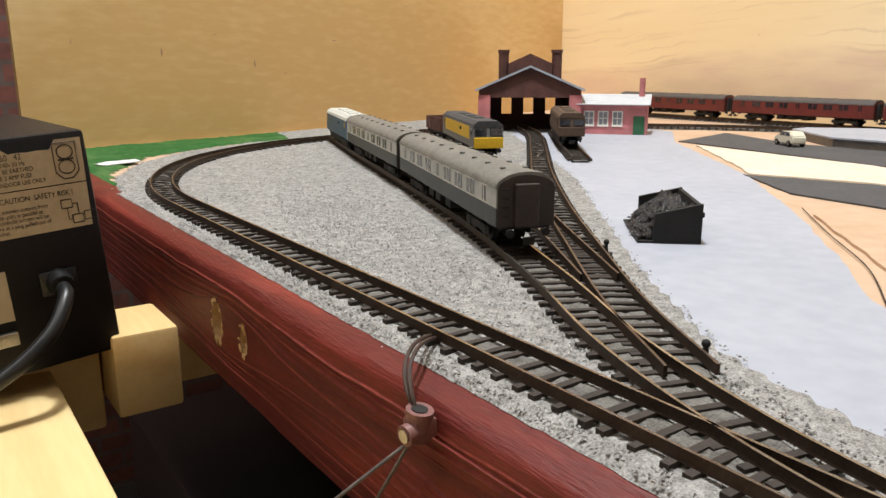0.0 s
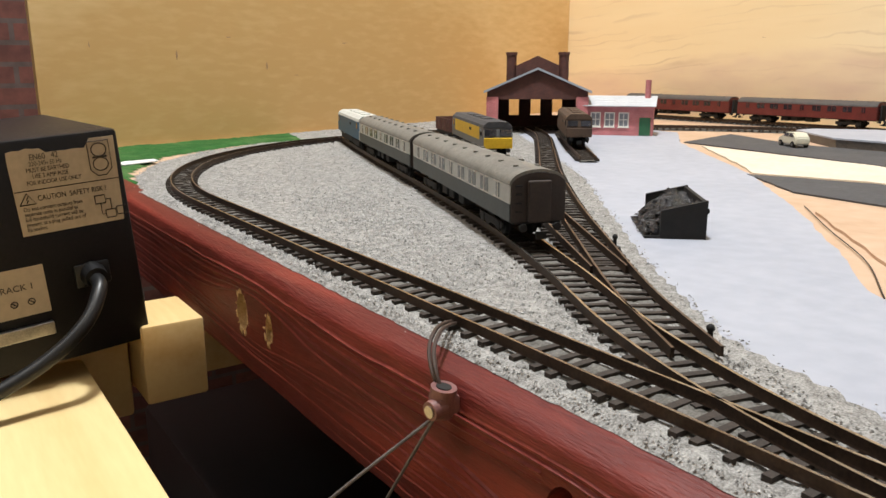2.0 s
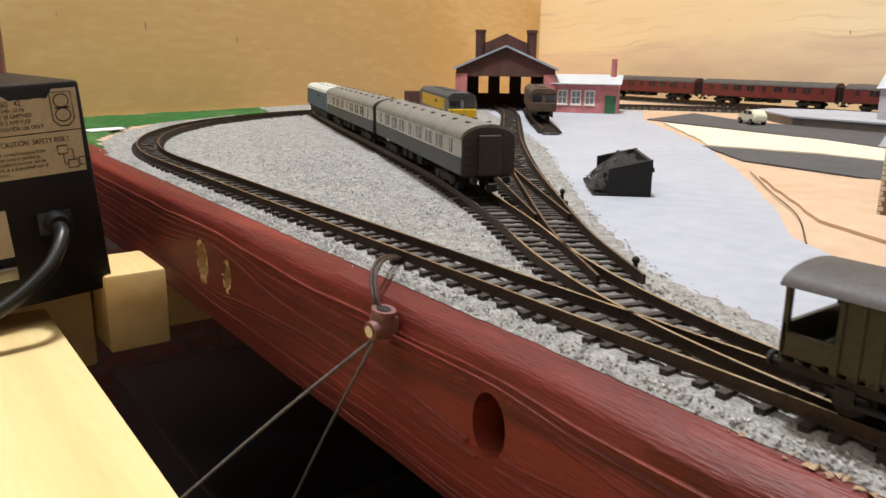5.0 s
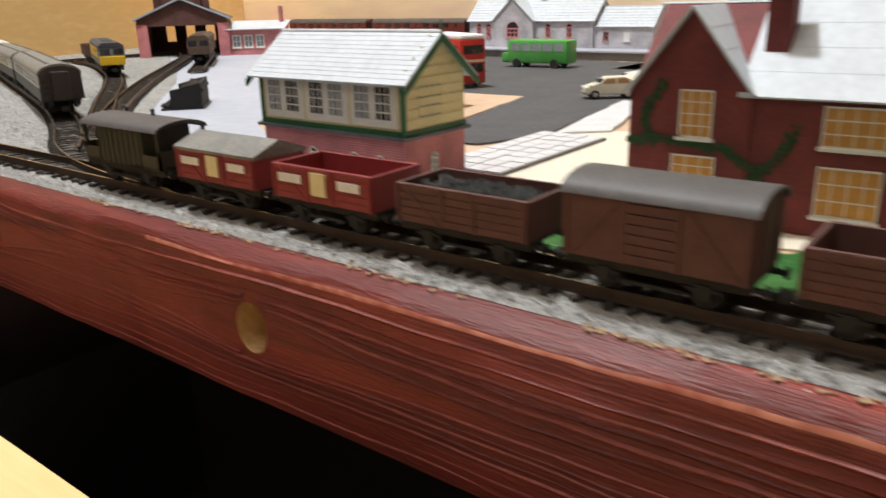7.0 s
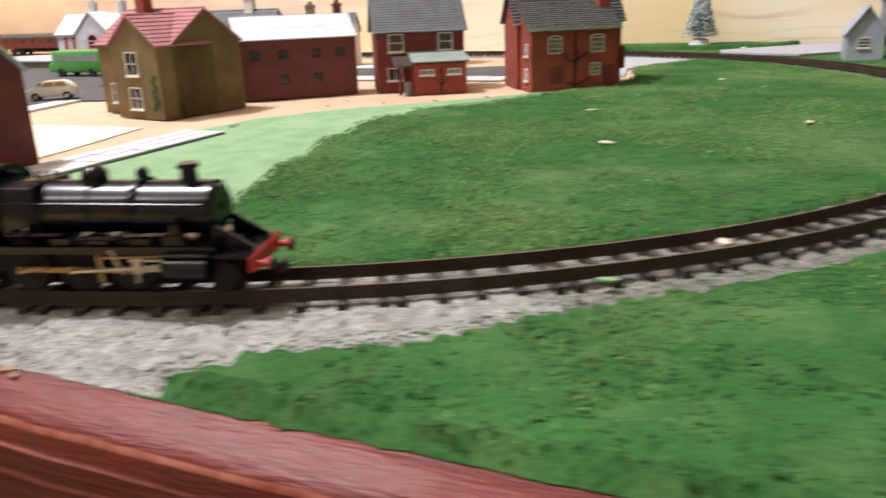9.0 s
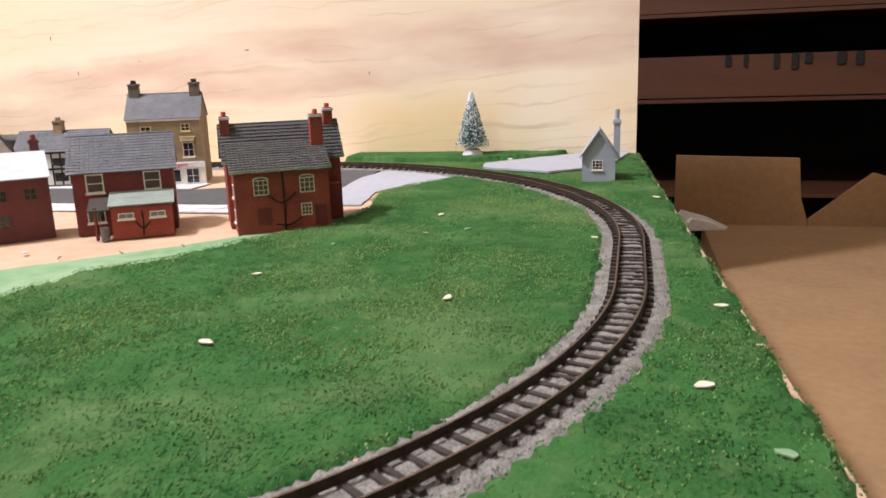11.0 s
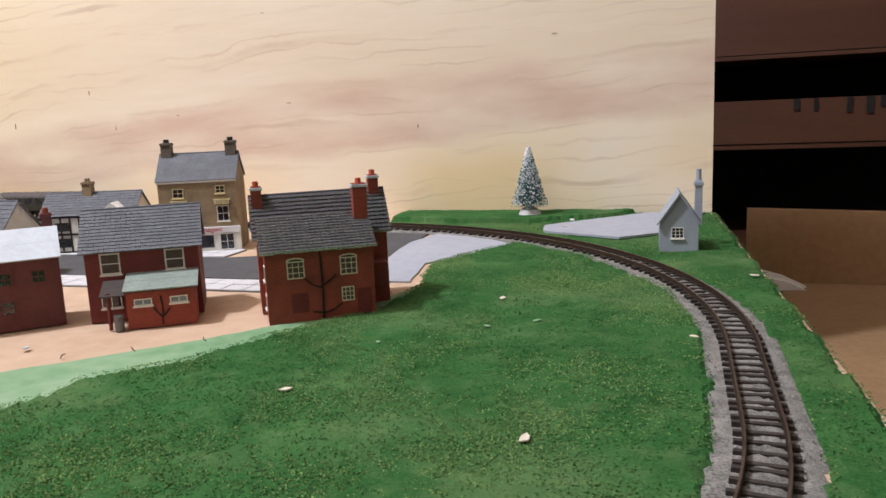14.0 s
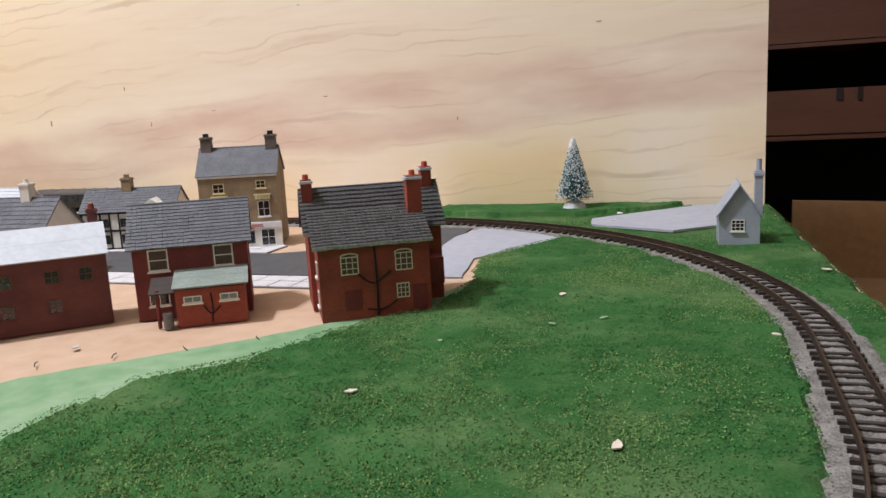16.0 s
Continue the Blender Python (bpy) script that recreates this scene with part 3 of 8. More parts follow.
            for f in ((0, 1, 3), (1, 2, 3), (2, 0, 3)):
                bm.faces.new([v[n] for n in f])
        part("torn_rim", bm, RAW_WOOD, front, "splintered pale rim of a hole", mm=1.0)
    # side, back and under timbers
    bm = bmesh.new()
    prism(bm, [(0.006, -0.0195), (X_BACK, -0.0195), (X_BACK, -0.045), (0.006, -0.045)], -0.428, -0.410, "y")
    setting("side_timber", bm, PINE, "pine side timber under the baseboard", "timber")
    # ply walls
    bm = bmesh.new()
    box(bm, X_BACK, -0.425, -0.05, X_BACK + 0.012, Y_LEFT + 0.012, 0.34)
    setting("wall_east", bm, PLY_PALE, "pale grained plywood backboard behind the village", "wall")
    bm = bmesh.new()
    prism(bm, [(-0.010, north(-0.010)), (X_BACK - 0.0005, north(X_BACK)), (X_BACK - 0.0005, north(X_BACK) + 0.012), (-0.010, north(-0.010) + 0.012)], -0.05, 0.34, "z")
    setting("wall_north", bm, PLY_WARM, "honey-coloured plywood side board with knots", "wall")
    for wall, spots, along in (("n", [(0.170, 0.058), (0.200, 0.050), (0.090, 0.066), (0.135, 0.080), (0.026, 0.072), (0.255, 0.078)], 0), ("e", [(0.112, 0.114), (-0.089, 0.096), (0.087, 0.081), (-0.071, 0.170), (-0.202, 0.073), (0.020, 0.090), (0.201, 0.087), (-0.312, 0.137), (0.366, 0.071), (0.491, 0.085)], 1)):
        for k, (u, z) in enumerate(spots):
            bm = bmesh.new()
            rnd = random.Random(k + 40 * along)
            r = rnd.uniform(0.0006, 0.0014)
            st = 2.6 if k % 2 else 0.5
            prism(bm, [(u + r * st * rnd.uniform(0.7, 1.2) * math.cos(a * math.tau / 9), z + r * rnd.uniform(0.7, 1.3) / st * math.sin(a * math.tau / 9)) for a in range(9)], *((north(u) - 0.0002, north(u) + 0.001, "y") if not along else (X_BACK - 0.0003, X_BACK + 0.001, "x")))
            if not along:
                for v in bm.verts:
                    v.co.y += (Y_LEFT - 0.600) / X_BACK * (v.co.x - u)
            setting("knot", bm, KNOT, "small dark knot in the plywood", "knot")
    # the room round it
    bm = bmesh.new()
    box(bm, -2.2, Y_LEFT + 0.10, -0.95, 1.9, Y_LEFT + 0.20, 1.6)
    setting("wall_brick", bm, HOUSE_BRICK, "dark red brick wall of the room behind the boards", "wall")
    # Unseen pale walls and ceiling, added so that the lamps' light bounces back.
    for nm, b in (("wall_south", (-2.2, -2.3, -0.95, 1.9, -2.2, 1.6)), ("wall_west", (-2.3, -2.2, -0.95, -2.2, 0.97, 1.6)), ("wall_far", (1.9, -2.2, -0.95, 2.0, 0.97, 1.6))):
        bm = bmesh.new()
        box(bm, *b)
        setting(nm, bm, BOUNCE_PLASTER, "unseen pale plaster wall added to bounce lamp light", "wall")
    bm = bmesh.new()
    box(bm, -2.3, -2.3, 1.6, 2.0, 1.0, 1.7)
    setting("ceiling", bm, BOUNCE_PLASTER, "unseen pale plaster ceiling added to bounce lamp light", "ceiling")
    # The floor's near-black colour holds the shade below the table.
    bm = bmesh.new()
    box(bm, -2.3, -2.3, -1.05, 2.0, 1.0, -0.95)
    setting("floor", bm, DARK, "floor coloured near-black for the shade below the table", "floor")


def front_supports():
    # pine support, block and the controller by the red timber
    bm = bmesh.new()
    box(bm, -0.175, -0.25, -0.058, -0.0475, 0.283, -0.036, 0.0012)
    setting("support_plank", bm, PINE, "bright pine support plank beside the red timber", "plank", smooth=True)
    bm = bmesh.new()
    box(bm, -0.0325, 0.262, -0.050, -0.0125, 0.292, -0.0232, 0.0012)
    setting("support_block", bm, PINE, "sawn pine block beside the controller", "block", smooth=True)
    bm = bmesh.new()
    box(bm, -0.20, 0.280, -0.060, -0.0330, 0.345, -0.0282, 0.0015)
    setting("support_batten", bm, PINE, "pine batten under the controller", "batten", smooth=True)
    bm = bmesh.new()
    box(bm, -0.030, 0.294, -0.056, 0.160, 0.320, -0.0365, 0.0012)
    setting("cross_batten", bm, PINE, "pine batten running under the red timber", "batten", smooth=True)
    for x in (0.03, 0.30):
        bm = bmesh.new()
        box(bm, x, -0.16, -0.949, x + 0.045, -0.115, -0.046, 0.002)
        setting("table_leg", bm, PINE, "pine leg under the baseboard in deep shade", "leg")
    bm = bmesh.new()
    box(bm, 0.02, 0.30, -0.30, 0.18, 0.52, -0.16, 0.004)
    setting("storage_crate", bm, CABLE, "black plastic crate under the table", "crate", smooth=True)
    # Added filler block; its near-black colour stands for shade under the table.
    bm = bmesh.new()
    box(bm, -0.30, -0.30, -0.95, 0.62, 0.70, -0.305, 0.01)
    setting("black_cloth_box", bm, DARK, "near-black block standing for the shade under the table", "chest")


build_table()
front_supports()

# ---- ground cover ----
BALLAST_AREA = [(0.0005, -0.29), (0.0005, 0.385), (0.010, 0.44), (0.035, 0.495), (0.075, 0.54), (0.13, 0.572), (0.17, 0.580), (0.185, 0.645), (0.43, 0.712),
                (0.46, 0.60), (0.34, 0.52), (0.285, 0.43), (0.20, 0.30), (0.150, 0.238), (0.092, 0.166), (0.054, 0.112), (0.041, 0.07), (0.036, 0.03), (0.031, -0.06), (0.030, -0.20), (0.034, -0.255), (0.05, -0.30), (0.045, -0.335), (0.022, -0.32)]
YARD = [(0.082, 0.185), (0.038, 0.115), (0.028, 0.07), (0.028, 0.02), (0.026, -0.05), (0.045, -0.043), (0.076, -0.041), (0.084, -0.02), (0.085, 0.07), (0.112, 0.112), (0.15, 0.141),
        (0.211, 0.193), (0.285, 0.264), (0.392, 0.394), (0.47, 0.46), (0.47, 0.53), (0.34, 0.56), (0.25, 0.46), (0.17, 0.33)]


def sheet(name, poly, step, base, rough, material, label, category, lumps=0.0):
    """An uneven ground layer over an outline."""
    xs, ys = [p[0] for p in poly], [p[1] for p in poly]
    bm = bmesh.new()
    grid = {}
    nx, ny = int((max(xs) - min(xs)) / step) + 2, int((max(ys) - min(ys)) / step) + 2
    ok = {(i, j) for i in range(nx) for j in range(ny) if inside(min(xs) + (i + .5) * step, min(ys) + (j + .5) * step, poly)}

    def vert(i, j):
        if (i, j) not in grid:
            x, y = min(xs) + i * step, min(ys) + j * step
            edge = any((i + a, j + b) not in ok for a in (-1, 0) for b in (-1, 0))
            z = 0.0002 if edge else base + rough * noise.noise((x * 260, y * 260, 1)) + lumps * noise.noise((x * 45, y * 45, 5))
            jx = (0.35 * step) * noise.noise((x * 400, y * 400, 7))
            grid[i, j] = bm.verts.new((x + jx, y + (0.35 * step) * noise.noise((x * 400, y * 400, 11)), max(z, 0.0002)))
        return grid[i, j]
    for i, j in sorted(ok):
        bm.faces.new((vert(i, j), vert(i + 1, j), vert(i + 1, j + 1), vert(i, j + 1)))
    return setting(name, bm, material, label, category, smooth=True)


# track centre lines
X_FRONT, X_REAR = 0.0125, 0.5655
R1, R2 = 0.2286, 0.2635


def arc(cx, cy, r, a0, a1, n):
    return [(cx + r * math.cos(radians(a0 + (a1 - a0) * k / n)), cy + r * math.sin(radians(a0 + (a1 - a0) * k / n))) for k in range(n + 1)]


def dense(line, step=0.002):
    out = [line[0]]
    for (x0, y0), (x1, y1) in zip(line, line[1:]):
        n = max(1, int(math.hypot(x1 - x0, y1 - y0) / step))
        out += [(x0 + (x1 - x0) * k / n, y0 + (y1 - y0) * k / n) for k in range(1, n + 1)]
    return out


FRONT = dense([(X_FRONT, 0.332), (X_FRONT, -0.195)])
RIGHT = dense(arc(X_FRONT + R1, -0.195, R1, 180, 270, 60) + arc(0.302, -0.160, R2, 270, 360, 70))
REAR = dense([(X_REAR, -0.160), (X_REAR, 0.297)])
LEFT = dense(arc(0.302, 0.297, R2, 0, 90, 70) + arc(X_FRONT + R1, 0.332, R1, 90, 180, 60))


def spline2(points, n=30):
    return dense([(v.x, v.y) for v in curve3([(a, b, 0) for a, b in points], n)])


COACH_ROAD = spline2([(0.0135, 0.020), (0.0155, 0.050), (0.0215, 0.085), (0.034, 0.122), (0.055, 0.165), (0.083, 0.230), (0.118, 0.330), (0.150, 0.425), (0.192, 0.545)])
SHED_ROAD = spline2([(0.034, 0.105), (0.055, 0.140), (0.085, 0.182), (0.128, 0.240), (0.190, 0.317), (0.262, 0.400), (0.330, 0.480), (0.37, 0.54)])
SIDING = spline2([(0.066, 0.158), (0.090, 0.198), (0.122, 0.250), (0.160, 0.310), (0.205, 0.390), (0.245, 0.480), (0.262, 0.545)])
SHED_ROAD_2 = spline2([(0.248, 0.347), (0.290, 0.400), (0.330, 0.449), (0.372, 0.500)])
sheet("ballast_bed", BALLAST_AREA, 0.0025, 0.0014, 0.0006, BALLAST, "grey granular ballast covering the yard", "ballast", 0.0003)
BAND = [(a, b) for a, b in arc(X_FRONT + R1, -0.195, R1 + 0.013, 183, 270, 24)] + arc(0.302, -0.160, R2 + 0.013, 270, 360, 28) + [(X_REAR + 0.013, 0.30), (X_REAR - 0.013, 0.30)] \
    + arc(0.302, -0.160, R2 - 0.014, 360, 270, 28) + arc(X_FRONT + R1, -0.195, R1 - 0.014, 270, 183, 24)
sheet("ballast_curve", BAND, 0.0022, 0.0012, 0.0007, BALLAST_DULL, "grey ballast shoulder along the curved track", "ballast")
slab("yard", wavy(YARD), 0.0001, 0.0007, CONCRETE, "lilac-grey painted concrete yard", "yard")
GRASS_IN = arc(X_FRONT + R1, -0.195, R1 - 0.0115, 200, 270, 14) + arc(0.302, -0.160, R2 - 0.0115, 270, 325, 12) + [
    (0.478, -0.290), (0.435, -0.272), (0.388, -0.282), (0.342, -0.280), (0.301, -0.254), (0.265, -0.237), (0.240, -0.215), (0.205, -0.208), (0.12, -0.226), (0.06, -0.243)]
slab("lawn_paint", wavy([(0.064, -0.148), (0.176, -0.150), (0.205, -0.155), (0.235, -0.172), (0.285, -0.225), (0.33, -0.262), (0.40, -0.29), (0.30, -0.33), (0.12, -0.30), (0.036, -0.262), (0.032, -0.21), (0.045, -0.17)]), 0.0001, 0.0008, GRASS_PALE, "pale green painted ground between village and lawn", "lawn")
sheet("lawn", wavy(GRASS_IN, 0.01, 0.004), 0.0025, 0.0020, 0.0007, GRASS, "green scatter lawn inside the track curve", "lawn", 0.0006)
GRASS_OUT = arc(X_FRONT + R1, -0.195, R1 + 0.0115, 215, 270, 16) + arc(0.302, -0.160, R2 + 0.011, 270, 352, 20) + [(X_BACK - 0.001, -0.19), (X_BACK - 0.001, -0.4275), (0.0008, -0.4715), (0.0008, -0.285), (0.014, -0.298), (0.027, -0.318)]
sheet("grass_bank", [(0.577, -0.24), (0.577, -0.30), (0.605, -0.36), (0.631, -0.375), (0.631, -0.19), (0.588, -0.19)], 0.003, 0.0058, 0.0007, GRASS, "raised grass bank along the backboard", "lawn", 0.0006)
sheet("lawn_verge", wavy(GRASS_OUT, 0.008, 0.0012), 0.003, 0.0026, 0.0009, GRASS, "green scatter verge outside the track curve", "lawn", 0.0012)
sheet("lawn_corner", [(0.004, 0.40), (0.012, 0.46), (0.05, 0.53), (0.12, 0.578), (0.17, 0.578), (0.19, 0.648), (0.004, 0.598)], 0.004, 0.0016, 0.0006, GRASS, "green scatter corner behind the curve", "lawn", 0.0006)
sheet("trackside_grass", wavy([(0.027, -0.048), (0.037, -0.050), (0.046, -0.094), (0.058, -0.143), (0.05, -0.19), (0.044, -0.225), (0.038, -0.262), (0.031, -0.25), (0.027, -0.20), (0.027, -0.10)], 0.006, 0.002), 0.002, 0.0016, 0.0006, GRASS, "strip of green scatter beside the track", "lawn", 0.0004)
slab("sand_yard", wavy([(0.037, -0.050), (0.076, -0.042), (0.084, -0.022), (0.147, -0.013), (0.168, -0.029), (0.176, -0.062), (0.178, -0.12), (0.066, -0.145), (0.047, -0.095)]), 0.00005, 0.0005, SAND, "pale sand-coloured ground round the house", "ground")
# roads and pavements
slab("road", wavy([(0.119, 0.000), (0.146, -0.012), (0.243, 0.004), (0.250, -0.006), (0.262, -0.060), (0.335, -0.060), (0.300, 0.012), (0.318, 0.050), (0.382, 0.062), (0.440, 0.060), (0.452, 0.20), (0.452, 0.34), (0.49, 0.42), (0.40, 0.398),
                   (0.375, 0.24), (0.345, 0.150), (0.300, 0.140), (0.300, 0.205), (0.281, 0.262), (0.245, 0.214), (0.240, 0.150), (0.238, 0.055), (0.150, 0.034), (0.112, 0.050)]), 0.0001, 0.0009, ASPHALT, "dark grey painted road to the station", "road")
slab("village_road", wavy([(0.390, 0.08), (0.445, 0.08), (0.447, -0.14), (0.468, -0.185), (0.545, -0.200), (0.540, -0.238), (0.44, -0.240), (0.392, -0.210)]), 0.0001, 0.0009, ASPHALT, "dark grey village street", "road")
slab("grey_path", wavy([(0.505, -0.236), (0.548, -0.246), (0.545, -0.262), (0.495, -0.310), (0.440, -0.268), (0.395, -0.275), (0.392, -0.245)]), 0.0001, 0.0010, CONCRETE, "pale lilac path beside the lawn", "path")
slab("hut_path", wavy([(0.535, -0.318), (0.560, -0.315), (0.622, -0.380), (0.628, -0.420), (0.54, -0.405), (0.512, -0.368)]), 0.0028, 0.0042, CONCRETE, "pale grey path to the hut", "path")

# ---- paving slabs ----


def paving(name, x0, y0, x1, y1, nx, ny, z, label, turn=0.0):
    """Separate slabs with open joints."""
    t = thing(name, label, "paving", x0, y0, z, turn)
    t["kind"] = "structure"
    w, d = (x1 - x0) / nx, (y1 - y0) / ny
    bm = bmesh.new()
    box(bm, 0, 0, -0.0002, x1 - x0, y1 - y0, 0.0006)
    part("bed", bm, LOCO_GREY, t, mm=1.0)
    bm = bmesh.new()
    g = 0.0006
    lo = bmesh.ops.create_cube(bm, size=1)["verts"]
    for v in lo:
        v.co = Vector((w / 2 + v.co.x * (w - g), d / 2 + v.co.y * (d - g), 0.0008 + v.co.z * 0.0006))
    me = mesh_of("slab", bm, PAVING, 1.0)
    for i in range(nx):
        for j in range(ny):
            o = new("slab", me)
            o.parent = t
            o.location = (i * w, j * d, 0.00015 * noise.noise((i * 3.1, j * 2.7, x0 * 50)))
    return t


paving("pavement_front", 0.366, -0.21, 0.389, 0.06, 2, 22, 0.0, "white paved footpath along the village street")
paving("pavement_shops", 0.448, -0.135, 0.474, 0.06, 2, 16, 0.0, "white paved footpath before the shops")
paving("house_paving", 0.070, -0.168, 0.170, -0.149, 10, 3, 0.0008, "grey paved terrace beside the house")
paving("box_paving", 0.080, -0.036, 0.148, -0.010, 9, 4, 0.0008, "white paved path by the signal box")
for outline in ([(0.150, 0.036), (0.237, 0.054), (0.236, 0.150), (0.205, 0.180), (0.14, 0.12), (0.112, 0.060)], [(0.306, 0.020), (0.380, 0.028), (0.375, 0.058), (0.322, 0.046)],
                [(0.302, 0.145), (0.340, 0.155), (0.370, 0.24), (0.385, 0.37), (0.300, 0.275), (0.285, 0.262), (0.303, 0.21)]):
    slab("island", wavy(outline), 0.0001, 0.0011, BOARD if outline[0][0] < 0.2 else SAND, "pale bare island between the roads", "ground")
slab("kerb_strip", wavy([(0.150, -0.014), (0.243, 0.003), (0.250, -0.008), (0.217, -0.016), (0.165, -0.030)]), 0.0001, 0.0013, PAVING, "pale pavement at the road junction", "pavement")

# ---- track ----


def rail_mesh(line, off, lo, hi, half, m):
    """One rail beside a centre line."""
    bm = bmesh.new()
    rings = []
    n = len(line)
    for i, (x, y) in enumerate(line):
        ax, ay = line[max(i - 1, 0)]
        bx, by = line[min(i + 1, n - 1)]
        d = Vector((bx - ax, by - ay)).normalized()
        px, py = x - d.y * off, y + d.x * off
        rings.append([bm.verts.new((px - d.y * s, py + d.x * s, z)) for s, z in ((-half * 1.7, lo), (half * 1.7, lo), (half * 1.3, lo + 0.0004), (half, hi), (-half, hi), (-half * 1.3, lo + 0.0004))])
    for a, b in zip(rings, rings[1:]):
        for k in range(6):
            f = bm.faces.new((a[k], a[(k + 1) % 6], b[(k + 1) % 6], b[k]))
            if k == 3:
                f.material_index = 1
    bm.faces.new(rings[0])
    bm.faces.new(rings[-1][::-1])
    return bm


bm0 = bmesh.new()
box(bm0, -0.0008, -0.0074, 0.0, 0.0008, 0.0074, 0.0014)
SLEEPER_MESH = mesh_of("sleeper", bm0, SLEEPER, 1.0)


def track(name, line, label, head=RAIL_WORN, sleepers=True, spacing=0.0054, bed=None):
    t = thing(name, label, "track")
    step = max(1, round(0.004 / 0.002))
    path = line[::step] + ([line[-1]] if (len(line) - 1) % step else [])
    for s in (-0.00485, 0.00485):
        part("rail", rail_mesh(path, s, 0.0024, 0.0045, 0.00031, RAIL), [RAIL, head], t, mm=1.0)
    bm = bmesh.new()
    prev = None
    for i, (x, y) in enumerate(path):
        ax, ay = path[max(i - 1, 0)]
        bx, by = path[min(i + 1, len(path) - 1)]
        d = Vector((bx - ax, by - ay)).normalized()
        ring = []
        for k in range(7):
            o = -0.0057 + 0.0019 * k + 0.0012 * noise.noise((x * 300, y * 300, k))
            z = (0.0004 if k in (0, 6) else 0.00185) + 0.0008 * noise.noise((x * 500, y * 500, k * 3.0))
            ring.append(bm.verts.new((x - d.y * o, y + d.x * o, z)))
        if prev:
            for k in range(6):
                bm.faces.new((prev[k], prev[k + 1], ring[k + 1], ring[k]))
        prev = ring
    part("dirt_bed", bm, bed or DIRT, t, "dark dirty ballast between the rails", mm=1.0, smooth=True)
    if sleepers:
        run, rnd = 0.0, random.Random(len(line))
        for (x0, y0), (x1, y1) in zip(line, line[1:]):
            run += math.hypot(x1 - x0, y1 - y0)
            if run >= spacing:
                run -= spacing
                o = new("sleeper", SLEEPER_MESH)
                o.parent = t
                o.matrix_basis = pose(x1, y1, 0.0010, 0, 0, math.degrees(math.atan2(y1 - y0, x1 - x0)) + rnd.uniform(-1.5, 1.5))
    return t


track("front_track", FRONT, "straight running line with worn bright rail heads", RAIL_TOP)
track("right_track", RIGHT, "curved running line round the lawn with rusty rails", bed=BALLAST_DULL)
track("rear_track", REAR, "straight running line behind the station")
track("left_track", LEFT, "curved running line round the gravel yard")
track("coach_siding", COACH_ROAD, "siding that leaves the main line through points", RAIL_TOP)
track("shed_road", SHED_ROAD, "rusty siding leading into the engine shed")
track("diesel_siding", SIDING, "short siding between shed road and coaches")
track("shed_road", SHED_ROAD_2, "second short track before the shed")

# point levers
for x, y in ((0.0905, 0.1790), (0.0425, 0.1085), (0.0345, 0.016)):
    t = thing("point_lever", "small black plastic point lever beside the turnout", "lever", x, y, 0.0011, 30, "point levers")
    bm = bmesh.new()
    box(bm, -2.2, -1.6, 0, 2.2, 1.6, 1.2, 0.2)
    part("base", bm, MATT_BLACK, t)
    bm = bmesh.new()
    tube(bm, (0, 0, 1), (0.3, 0, 4.2), 0.75, 0.5)
    ball(bm, (0.3, 0, 4.4), 0.9)
    part("knob", bm, MATT_BLACK, t, smooth=True)

# ---- buildings: local x along the front, y into depth, z up, in millimetres ----


def face(side, w, d, y0=0.0, x0=0.0):
    """u along a wall seen from outside, y outward negative."""
    return {"front": pose(x0, y0, 0), "right": pose(x0 + w, y0, 0, 0, 0, 90), "left": pose(x0, y0 + d, 0, 0, 0, -90), "back": pose(x0 + w, y0 + d, 0, 0, 0, 180)}[side]


def window(parent, m, u, z, w, h, cols=2, rows=2, frame_mat=None, pane_mat=None, sill=True, arch=False, bar=0.28, name="window", rise=0.42):
    """A frame with glazing bars, a pane and a sill."""
    frame_mat, pane_mat = frame_mat or WHITE, pane_mat or GLASS
    m = m.copy()
    m.translation = m.translation * 0.001
    ob = new(name)
    ob.parent = parent
    ob.matrix_basis = m @ pose(u * 0.001, 0, z * 0.001)
    bm = bmesh.new()
    b = max(0.35, bar * 1.5)
    for a in ((0, 0, b, h), (w - b, 0, w, h), (b, 0, w - b, b), (b, h - b, w - b, h)):
        box(bm, a[0], -0.35, a[1], a[2], 0.25, a[3])
    for i in range(1, cols):
        x = w * i / cols
        box(bm, x - bar / 2, -0.22, b, x + bar / 2, 0.2, h - b)
    for i in range(1, rows):
        zz = h * i / rows
        box(bm, b, -0.21, zz - bar / 2, w - b, 0.2, zz + bar / 2)
    if arch:
        n = 10
        prev = None
        for k in range(n + 1):
            a = math.pi * k / n
            p = (w / 2 - w / 2 * math.cos(a), h + w * rise * math.sin(a))
            if prev:
                tube(bm, (prev[0], -0.1, prev[1]), (p[0], -0.1, p[1]), 0.32, n=5)
            prev = p
    part("window_frame", bm, frame_mat, ob)
    bm = bmesh.new()
    if arch:
        prism(bm, [(0.1, 0.1), (w - 0.1, 0.1)] + [(w / 2 + (w / 2 - 0.1) * math.cos(math.pi * k / 8), h + w * (rise - 0.02) * math.sin(math.pi * k / 8)) for k in range(9)], -0.06, 0.05, "y")
    else:
        box(bm, 0.1, -0.06, 0.1, w - 0.1, 0.05, h - 0.1)
    part("pane", bm, pane_mat, ob)
    if sill:
        bm = bmesh.new()
        box(bm, -0.5, -0.9, -0.7, w + 0.5, 0.1, 0.0)
        part("window_sill", bm, frame_mat, ob)
    return ob


